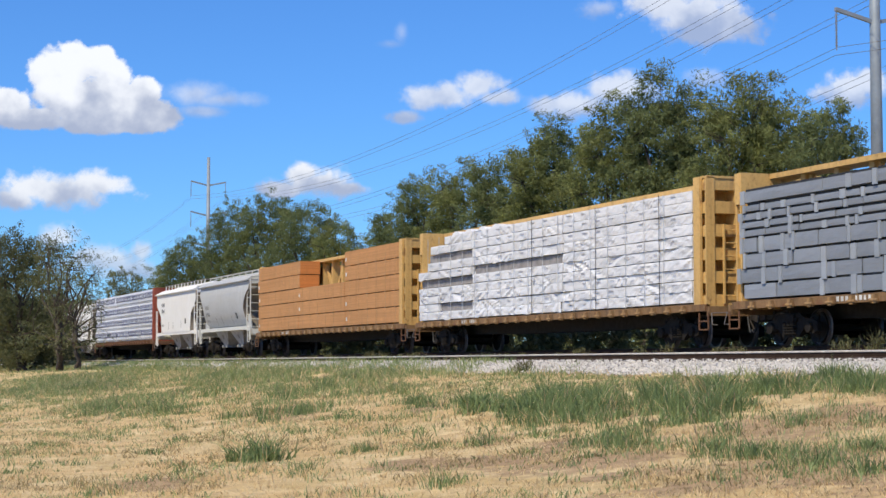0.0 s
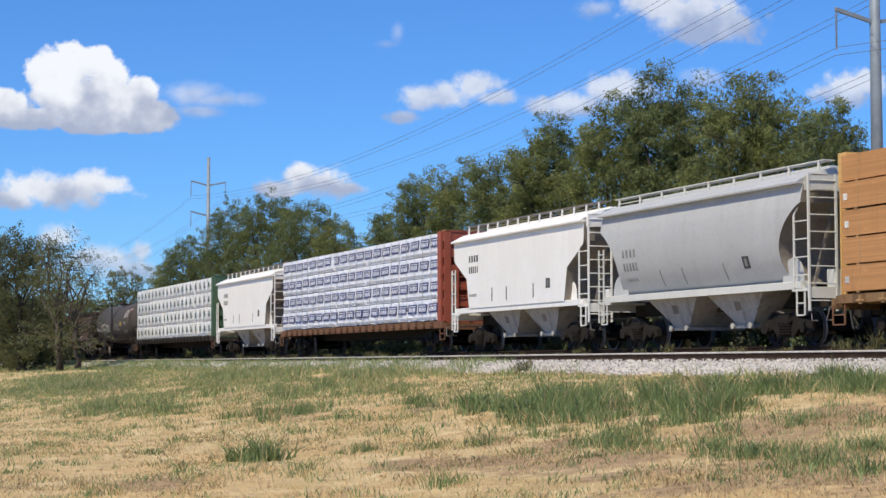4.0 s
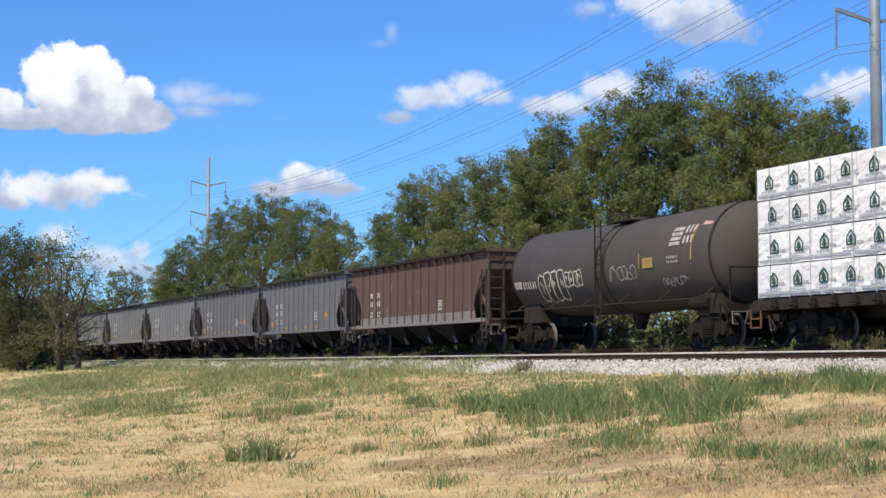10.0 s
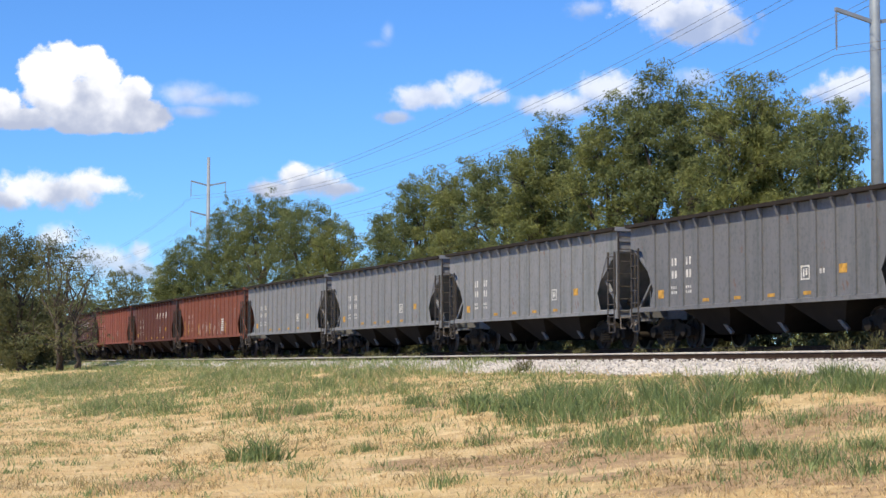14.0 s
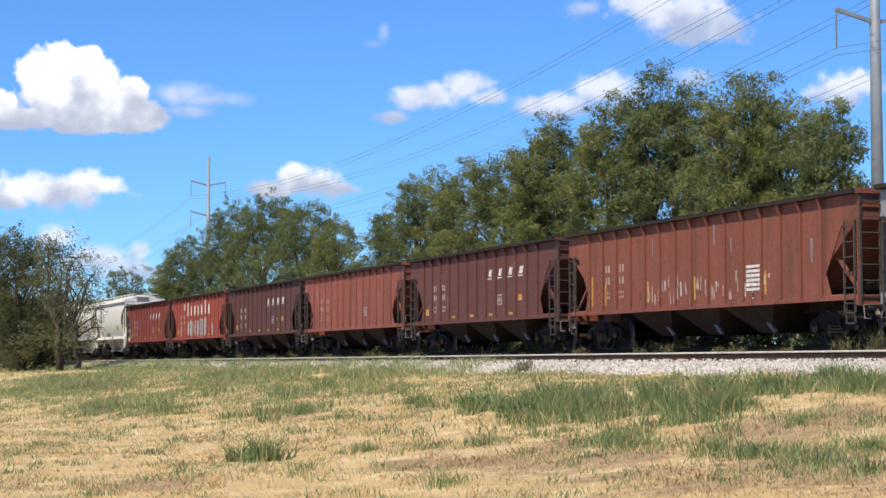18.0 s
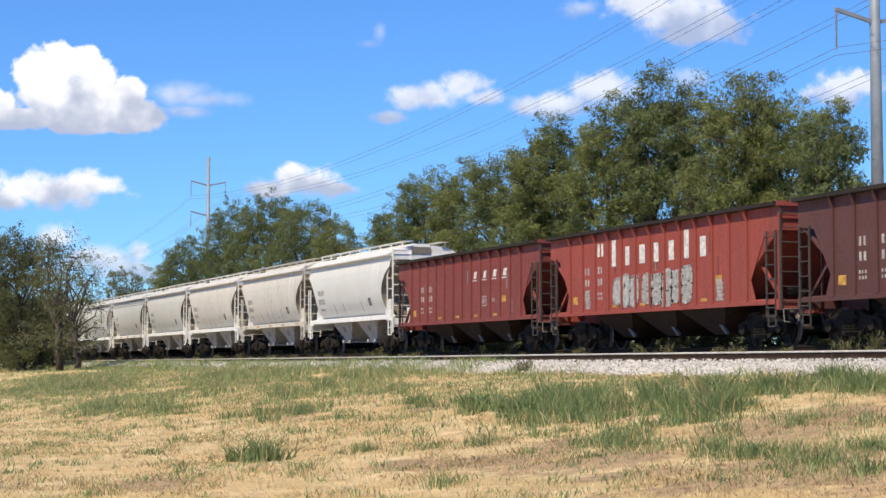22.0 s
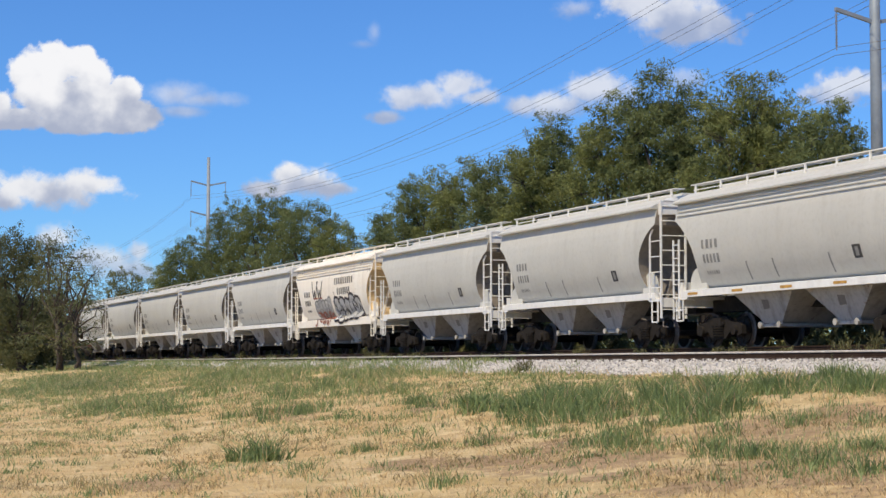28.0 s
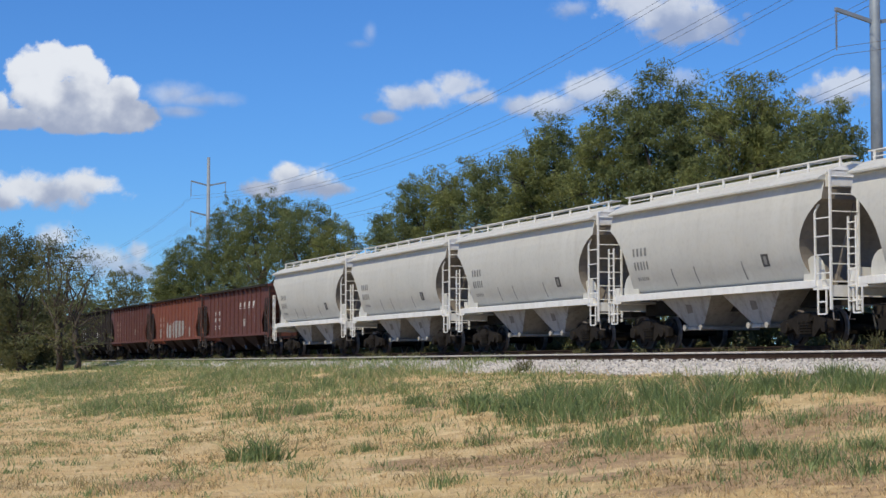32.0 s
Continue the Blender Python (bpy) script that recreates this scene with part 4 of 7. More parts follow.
            part("capacity_mark", g, marks, car)
    g = Geo()
    x = at(ribs - 5)
    for a in ((x, x + 0.40, 1.62, 1.66), (x, x + 0.40, 1.94, 1.98), (x, x + 0.04, 1.66, 1.94), (x + 0.36, x + 0.40, 1.66, 1.94), (x + 0.10, x + 0.17, 1.70, 1.90), (x + 0.22, x + 0.30, 1.74, 1.90)):
        patch(g, a[0], a[1], a[2], a[3], sd, 0.006, 1)
    part("data_panel", g, "mark_white" if marks == "mark_white" else "mark_dim", car, "white framed data panel")
    if rnd.random() < 0.7:
        g = Geo()
        glyphs(g, at(ribs - 4), 1.75, 2, 0.3, 0.12, sd, seed + 5)
        part("capacity_mark", g, marks, car)
    if big:
        g = Geo()
        if big == "slanted":
            for i in range(4):
                xb = at(ribs - 6 + i)
                glyphs(g, xb + 0.08, 2.64, 1, 0.50, 0.25, sd, 3 + i, 0.09)
                patch(g, xb, xb + 0.40, 2.55, 2.59, sd, 0.006, 1)
        else:
            for i in range(7):
                glyphs(g, at(3 + i) + 0.08, 2.50, 1, 0.56, 0.80 if i in (0, 5) else 0.56, sd, 13 + i)
            patch(g, at(2), at(2) + 0.16, 2.85, 3.25, sd)
            patch(g, at(2) + 0.26, at(2) + 0.40, 2.85, 3.25, sd)
        part("large_lettering", g, "mark_white", car, "large white lettering, partly worn")
    if graffiti:
        block_letters(car, at(3) + 0.2, at(5), 1.22, 2.15, lambda z: -1.513, 3, "graffiti_grey", "graffiti_faded", seed + 40, 0.06, "faded pale sprayed letters")
        block_letters(car, at(5) + 0.3, at(8) + 0.5, 1.22, 2.25, lambda z: -1.513, 5, "graffiti_faded", "graffiti_grey", seed + 41, 0.07, "grey sprayed letters")
        for j in (1, 10):
            g = Geo()
            for q in range(6):
                zq = 1.25 + 0.10 * q
                g.quad((at(j) + rnd.uniform(0, 0.1), -1.520, zq), (at(j) + rnd.uniform(0.3, 0.45), -1.520, zq), (at(j) + rnd.uniform(0.3, 0.45), -1.520, zq + 0.09), (at(j) + rnd.uniform(0, 0.1), -1.520, zq + 0.09))
            part("graffiti", g, "graffiti_faded", car, "faded grey sprayed block")
    if tags:
        # thin white tags, ochre strips and a striped panel low on the side
        for k in range(40):
            xs, zs = at(4) + (at(11) - at(4)) * (k + rnd.random()) / 40, rnd.uniform(1.22, 1.75)
            part("scuff", Geo().quad((xs, -1.516, zs), (xs + rnd.uniform(0.03, 0.10), -1.516, zs), (xs + rnd.uniform(0.03, 0.10), -1.516, zs + rnd.uniform(0.1, 0.5)), (xs, -1.516, zs + rnd.uniform(0.1, 0.5))), "mark_faint" if k % 3 else "graffiti_grey", car)
        for a in (0, 1, 4, 7, 11):
            part("ochre_strip", Geo().box(at(a) - 0.02, at(a) + 0.06, -1.52, -1.513, 1.32, 1.95 if a else 2.25), "mark_yellow", car)
        for q in range(6):
            part("panel_stripe", Geo().box(at(10), at(10) + 0.66, -1.52, -1.513, 1.45 + 0.12 * q, 1.52 + 0.12 * q), "graffiti_white", car)
    if yellow:
        plates = [(at(0) + 0.05, 0.33, 1.42, 1.66), (at(ribs - 3), 0.34, 1.72, 1.94)] + [(at(j) + 0.1, 0.35, 1.25, 1.34) for j in (3, 5, 7, 9)]
        for x, w, z0, z1 in plates:
            g = Geo()
            patch(g, x, x + w, z0, z1, sd, 0.006, 1)
            part("reflector", g, "mark_yellow", car)
    running_gear(car, (-half + 2.05, half - 2.05))
    coupler(car, length, e - 0.1)
    register(car, right_end, length)
    return car


# --- centre-beam flat ---------------------------------------------------------
def center_beam(right_end, length, shell, sill, label, load, beam_top=4.66):
    car = empty("centerbeam_flat_car", label, "flat car", "centerbeam flat cars")
    half = length / 2
    e = half - 0.72                      # outer face of the bulkheads
    inner = e - 0.64                     # inner face of the front bulkhead
    back = half - 0.86                   # the rear bulkhead is a shallow one
    deck = 1.20
    low = 0.99 if shell == "yellow" else 0.92      # foot of the side sills
    part("deck", Geo().box(-back, inner, -1.42, 1.42, deck - 0.10, deck), sill, car)
    for s in (-1, 1):
        part("side_sill", Geo().prism_x([(s * 1.30, low), (s * 1.46, low), (s * 1.46, deck - 0.02), (s * 1.30, deck - 0.02)], -e, e), sill, car)
    part("fish_belly_sill", Geo().prism_y([(-e + 0.4, 1.05), (e - 0.4, 1.05), (e - 1.6, 0.70), (4.2, 0.62), (-4.2, 0.62), (-e + 1.6, 0.70)], -0.32, 0.32), "underframe", car)
    # winches and stake pockets along the sill
    winch = Geo().box(-0.075, 0.075, -1.55, -1.44, 0.95, 1.16)
    winch.cone((-0.16, -1.53, 1.02), (0.16, -1.53, 1.02), 0.042, 0.042, 8)
    wm = winch.mesh("winch", mats("winch_ochre" if sill == "ochre_rust" else sill if sill != "underframe" else "truck"))
    count = 24
    for i in range(count):
        x = -inner + 0.5 + (2 * inner - 1.0) * i / (count - 1)
        for s in (-1, 1):
            part("winch", wm, sill, car, at=pose(x, 0, 0, 0, 0, 0 if s < 0 else 180))
    # the centre beam: top chord, posts and diagonals
    part("top_chord", Geo().box(-back + 0.06, inner, -0.36, 0.36, beam_top - 0.14, beam_top - 0.002), shell, car)
    n = 14
    post = Geo().box(-0.11, 0.11, -0.17, 0.17, deck, beam_top - 0.13).mesh("post", mats(shell))
    for i in range(n):
        x = -inner + 0.9 + (2 * inner - 1.8) * i / (n - 1)
        part("post", post, shell, car, at=pose(x, 0, 0))
    step = (2 * inner - 1.8) / (n - 1)
    for i in range(n - 1):
        x = -inner + 0.9 + step * i
        s = 1 if i % 2 else -1
        part("diagonal", Geo().beam((x + 0.1, 0.02 * s, deck + (1.6 if s > 0 else 3.3)), (x + step - 0.1, 0.02 * s, deck + (3.3 if s > 0 else 1.6)), 0.10, 0.16), shell, car)
    # bulkheads: side plates, inner plate, shelves, ladder
    for s in (-1, 1):
        near, far = (inner, e) if s > 0 else (back - 0.06, e + 0.12)
        span = lambda a, b: (min(s * a, s * b), max(s * a, s * b))
        w = 1.42 if s > 0 else 1.25
        bulk = part("bulkhead", Geo().box(*span(near, near + 0.07), -w, w, 1.0, beam_top), shell, car, "boxed steel end bulkhead")
        for y in (-w + 0.02, w - 0.02):
            if s > 0:
                part("side_plate", Geo().box(*span(near + 0.002, near + 0.36), y - 0.04, y + 0.04, 1.0, beam_top - 0.003), shell, bulk)
            else:
                part("side_plate", Geo().box(*span(near + 0.07, far), y - 0.03, y + 0.03, beam_top - 0.85, beam_top - 0.004), shell, bulk)
            part("end_flange", Geo().box(*span(far - 0.05, far), min(y, y * 0.80), max(y, y * 0.80), 1.0, beam_top - 0.02), shell, bulk)
        for k in range(6):
            z = 1.12 + (beam_top - 1.50) * k / 5
            part("shelf", Geo().prism_y([(s * (near + 0.07), z), (s * (far - 0.03), z), (s * (far - 0.03), z + 0.34), (s * (near + 0.07), z + 0.26)], -w + 0.08, w - 0.08), shell, bulk)
        part("middle_post", Geo().box(*span(near + 0.07, far - 0.01), -0.45, -0.39, 1.0, beam_top - 0.01), shell, bulk)
        part("cap", Geo().box(*span(near + 0.07, far), -w + 0.06, w - 0.06, beam_top - 0.05, beam_top + 0.012), shell, bulk)
        part("end_sill", Geo().box(*span(far, far + 0.16), -1.40, 1.40, 0.86, 1.12), sill, car)
        sill_step(car, s * (e - 0.1), -1.44, "rusty_deck", 0.48, 0.95, 0.5)
    if shell == "yellow":
        g = Geo()
        glyphs(g, -inner + 4.3, 1.04, 9, 1.7, 0.12, lambda z: -1.462, 5)
        part("reporting_marks", g, "mark_white", car, "worn white stencilled marks")
    ladder_end(car, e + 0.02, -0.85, -0.35, 1.2, 3.4, 6, shell)
    brake_wheel(car, e + 0.16, 0.75, 2.3)
    # the load reaches from the rear bulkhead to the front one, so its middle lies behind the car's
    shift = (inner - back) / 2
    before = set(car.children)
    load(car, (inner + back) / 2, deck)
    for piece in set(car.children) - before:
        piece.location.x += shift
    running_gear(car, (-half + 3.0, half - 3.0))
    coupler(car, length, e)
    register(car, right_end, length)
    return car


def bundle(car, x0, x1, z0, z1, mat, seed, label, bulge=0.02, depth=1.0, slots=None, y_out=1.40, crumple=0.0):
    """One strapped lumber bundle on the near side of the beam, with slightly pillowed faces."""
    rnd = random.Random(seed)
    nx, nz = (max(3, int((x1 - x0) / 0.55)), 3) if not crumple else (int((x1 - x0) / 0.11) + 3, max(4, int((z1 - z0) / 0.08)))
    g = Geo()
    v, y = [], -y_out - rnd.uniform(-0.025, 0.02)
    for i in range(nx + 1):
        for k in range(nz + 1):
            u, w = i / nx, k / nz
            p = bulge * (rnd.uniform(0.2, 1.0) if 0 < i < nx and 0 < k < nz else 0.0)
            x, z = x0 + (x1 - x0) * u, z0 + (z1 - z0) * w
            if crumple:
                # pulled folds: taut panels with slanting ridges here and there, and a hem that hangs unevenly
                slant = 1.0 if noise.noise((x * 0.45, seed, 3.1)) > 0 else -1.0
                loose = smooth_step(noise.noise((x * 0.7, z * 1.1, seed * 1.7)), -0.10, 0.35)
                fold = abs(noise.noise((x * 1.5 + slant * z * 3.8, z * 0.8, seed * 0.37))) + 0.4 * abs(noise.noise((x * 4.0 - slant * z * 6.0, z * 2.0, seed)))
                p += crumple * (0.25 + 0.75 * loose) * (0.8 - 2.4 * fold)
                if k == 0:
                    z -= crumple * 1.8 * loose * max(0.0, noise.noise((x * 1.9, seed, 8.8)))
                    p += crumple * 0.7 * noise.noise((x * 3.0, seed, 2.8))
            v.append((x, y - p, z))
    m = nz + 1
    g.add(v, [(i * m + k, i * m + m + k, i * m + m + k + 1, i * m + k + 1) for i in range(nx) for k in range(nz)])
    yb = y + depth
    g.slot = 1 if slots else 0
    g.quad((x1, y, z0), (x1, yb, z0), (x1, yb, z1), (x1, y, z1))
    g.quad((x0, y, z0), (x0, y, z1), (x0, yb, z1), (x0, yb, z0))
    g.slot = 0
    g.quad((x0, y, z1), (x1, y, z1), (x1, yb, z1), (x0, yb, z1))
    g.quad((x0, y, z0), (x0, yb, z0), (x1, yb, z0), (x1, y, z0))
    g.quad((x0, yb, z0), (x0, yb, z1), (x1, yb, z1), (x1, yb, z0))
    me = g.mesh("lumber_pack", mats([mat] + ([slots] if slots else [])))
    return part("lumber_pack", me, mat, car, label), y - bulge - 0.5 * crumple


def far_load(car, inner, deck, top, mat):
    """The load on the far side of the beam, seen only as a sliver."""
    part("far_lumber_stack", Geo().box(-inner + 0.1, inner - 0.1, 0.40, 1.38, deck + 0.06, top), mat, car, "lumber stack on the far side of the beam")


def straps(car, xs, z0, z1, y, mat="strap", w=0.022):
    for x in xs:
        g = Geo().box(x - w / 2, x + w / 2, y - 0.012, y + 0.004, z0, z1)
        part("strap", g, mat, car)


def load_grey(car, inner, deck):
    rnd = random.Random(21)
    far_load(car, inner, deck, 4.0, "wrap_grey")
    z = deck + 0.06
    heights = (0.42, 0.40, 0.40, 0.42, 0.22, 0.22, 0.22, 0.24, 0.36)
    for r, h in enumerate(heights):
        gap = rnd.uniform(0.05, 0.10)
        if r == len(heights) - 1:
            edges = [-inner + 0.3, -inner + 4.2, -inner + 6.3, -inner + 10.2, -inner + 14.6, inner - 3.0]
        else:
            edges = [-inner + rnd.choice((0.06, 0.10, 0.28, 0.42))]
            while edges[-1] < inner - 2.0:
                edges.append(min(inner - 0.1, edges[-1] + rnd.choice((0.85, 1.25, 1.6, 2.4))))
        for a, b in zip(edges, edges[1:]):
            bn, y = bundle(car, a, b - 0.05, z, z + h - gap, "wrap_grey", rnd.randrange(9999), "lumber bundle in blue-grey wrap", 0.008)
            for i in range(0, int((b - a) / 1.1) + 1):
                x = a + i * rnd.uniform(0.95, 1.1) + rnd.uniform(-0.02, 0.05)
                if x < b - 0.25 and rnd.random() < 0.75:
                    part("wrap_fold", Geo().box(x, x + rnd.uniform(0.09, 0.24), y - 0.022, y + 0.012, z - rnd.uniform(0.02, 0.07), z + h - gap + rnd.uniform(0.0, 0.06)), "wrap_grey_pale", bn)
            # added black strip that stands in for the shade in the row gap
            part("gap_shade_strip", Geo().box(a + 0.1, b - 0.15, y + 0.09, y + 0.9, z + h - gap, z + h), "strap", bn)
        z += h


def load_white(car, inner, deck):
    rnd = random.Random(4)
    far_load(car, inner, deck, 4.3, "wrap_dirty")
    rows = 10
    h = 0.318
    cols = [-inner + 0.05, -inner + 5.7, -inner + 13.6, inner - 0.08]
    for c in range(3):
        z = deck + 0.05
        for r in range(rows):
            a, b = cols[c], cols[c + 1] - 0.04
            if c == 0:
                a += max(0, r - 5) * 0.42 + (0.5 if r == 6 else 0)
                if r == rows - 1:
                    a += 1.1
            bare = (c, r) in ((0, 1), (0, 4), (0, 7), (1, 5))
            part_cut = rnd.uniform(0.0, 0.06)
            if bare:
                bundle(car, a + (2.2 if (c, r) == (0, 1) else 0.1), b - 0.1, z, z + h - 0.03, "wood_grey", rnd.randrange(9999), "bare grey lumber bundle", 0.0, y_out=1.30)
                if (c, r) == (0, 1):
                    bundle(car, a, a + 2.15, z, z + h - 0.03, "wrap_dirty", rnd.randrange(9999), "lumber bundle in torn dusty white wrap", 0.012, crumple=0.036)
            else:
                bn, y = bundle(car, a, b - part_cut, z, z + h - (0.03 if r % 2 else 0.012), "wrap_dirty", rnd.randrange(9999), "lumber bundle in torn dusty white wrap", 0.012, crumple=0.055 if r < 5 else 0.034)
                for i in range(int((b - a) / 1.0)):
                    if rnd.random() < 0.3:
                        continue
                    x = a + 0.35 + 1.0 * i + rnd.uniform(-0.12, 0.12)
                    part("printed_mark", Geo().box(x, x + rnd.uniform(0.2, 0.36), y - 0.006, y + 0.010, z + 0.20, z + 0.224), "print_faint", bn)
            z += h
    straps(car, [-inner + 1.2 + 1.21 * i for i in range(17)], deck, 4.42, -1.455, "print_grey", 0.008)
    straps(car, [-inner + 11.2, -inner + 16.1, -inner + 20.3], deck, 4.42, -1.46, "strap", 0.014)
    # loose flaps of wrap on top
    for i in range(4):
        x = -inner + 3.4 + i * 1.3
        if x < inner - 1:
            part("wrap_flap", Geo().prism_y([(x, 4.40), (x + 0.7, 4.42), (x + 0.62, 4.52), (x + 0.3, 4.56), (x + 0.08, 4.50)], -1.3, -0.5), "wrap_dirty", car, "loose crumpled flap of wrap")


def load_board(car, inner, deck):
    rnd = random.Random(6)
    h = 0.665
    cols = [-inner + 0.06, -inner + 7.55, -inner + 14.95, inner - 0.06]
    for c in range(3):
        for r in range(5):
            if c == 1 and r >= 3:
                continue
            z = deck + 0.07 + r * h
            a, b = cols[c], cols[c + 1] - 0.03
            if c == 0 and r >= 3:
                b += 0.25
            bn, y = bundle(car, a, b, z, z + h - 0.04, "osb_side", rnd.randrange(9999), "stack of brown edge-sealed boards", 0.0, 1.0, "osb_end")
            for i in range(6):
                x = a + 0.6 + (b - a - 1.2) * i / 5
                part("dunnage", Geo().box(x - 0.05, x + 0.05, y + 0.01, y + 0.95, z - 0.04, z), "wood_block", bn)
                part("strap", Geo().box(x + 0.12, x + 0.135, y - 0.006, y + 0.004, z, z + h - 0.04), "wood_block", bn)
            if (c + r) % 3 != 1:
                part("paper_tag", Geo().box(a + 0.12, a + 0.28, y - 0.012, y - 0.002, z + 0.20, z + 0.36), "mark_white", bn)
    for c in (0, 2):
        part("far_lumber_stack", Geo().box(cols[c], cols[c + 1], 0.40, 1.38, deck + 0.07, 4.4), "osb_side", car, "board stack on the far side of the beam")
    part("far_lumber_stack", Geo().box(cols[1], cols[2], 0.40, 1.38, deck + 0.07, 3.1), "osb_side", car, "board stack on the far side of the beam")


def logo_plate_mesh():
    g = Geo()
    g.prism_y([(-0.52, -0.18), (0.44, -0.18), (0.52, 0.18), (-0.44, 0.18)], -0.004, 0.004)
    g.slot = 1
    for i in range(5):
        x = -0.38 + 0.158 * i
        g.prism_y([(x, -0.115), (x + 0.088, -0.115), (x + 0.115, 0.045), (x + 0.027, 0.045)], -0.007, -0.003)
    g.prism_y([(-0.37, 0.09), (0.42, 0.09), (0.425, 0.12), (-0.365, 0.12)], -0.007, -0.003)
    return g.mesh("printed_logo", mats(["logo_blue", "wrap_white"]))


def tree_plate_mesh():
    g = Geo()
    # a house-shaped outline with a fir inside
    for a, b in (((-0.20, -0.17), (-0.20, 0.06)), ((-0.20, 0.06), (0.0, 0.23)), ((0.0, 0.23), (0.20, 0.06)), ((0.20, 0.06), (0.20, -0.17)), ((-0.20, -0.17), (0.20, -0.17))):
        g.beam((a[0], 0, a[1]), (b[0], 0, b[1]), 0.008, 0.050)
    g.prism_y([(-0.14, -0.10), (0.14, -0.10), (0.0, 0.05)], -0.006, 0.002)
    g.prism_y([(-0.10, 0.0), (0.10, 0.0), (0.0, 0.13)], -0.006, 0.002)
    g.prism_y([(-0.03, -0.17), (0.03, -0.17), (0.03, -0.10), (-0.03, -0.10)], -0.006, 0.002)
    g.slot = 1
    for i in range(5):
        g.prism_y([(-0.42 + 0.17 * i, -0.275), (-0.30 + 0.17 * i, -0.275), (-0.30 + 0.17 * i, -0.235), (-0.42 + 0.17 * i, -0.235)], -0.005, 0.002)
    for i in range(3):
        g.prism_y([(0.29 + 0.11 * i, -0.14), (0.37 + 0.11 * i, -0.14), (0.37 + 0.11 * i, -0.07), (0.29 + 0.11 * i, -0.07)], -0.005, 0.002)
    g.v = [(x * 0.86, y, z * 0.86 - 0.02) for x, y, z in g.v]
    return g.mesh("printed_logo", mats(["logo_green", "print_grey"]))


LOGO_BLUE, LOGO_GREEN = logo_plate_mesh(), tree_plate_mesh()


def load_printed(car, inner, deck, logo, columns, label, spacing, lift, seed, wrap):
    rnd = random.Random(seed)
    far_load(car, inner, deck, 4.5, wrap)
    h = 0.845
    for r in range(4):
        z = deck + 0.05 + r * h
        x = -inner + rnd.uniform(0.55, 0.9)
        edges = [-inner + 0.05 + (2 * inner - 0.1) * c / columns + (rnd.uniform(-0.2, 0.2) if 0 < c < columns else 0) for c in range(columns + 1)]
        for a, b in zip(edges, edges[1:]):
            bn, y = bundle(car, a, b - 0.02, z, z + h - 0.035, wrap, rnd.randrange(9999), label, 0.02, crumple=0.040 if r == 0 else 0.022)
            while x < b - 0.12:
                part("printed_logo", logo, "", bn, at=pose(x, y - 0.004, z + lift + rnd.uniform(-0.012, 0.012), 0, rnd.uniform(-1.2, 1.2), 0))
                x += spacing * rnd.uniform(0.97, 1.03)
            part("stencil_line", Geo().box(a + 0.1, b - 0.12, y - 0.003, y + 0.002, z + 0.07, z + 0.13), "print_grey", bn)
    straps(car, [-inner + 0.7 + 0.93 * i for i in range(int(2 * inner / 0.93))], deck, 4.60, -1.445, "print_grey", 0.016)


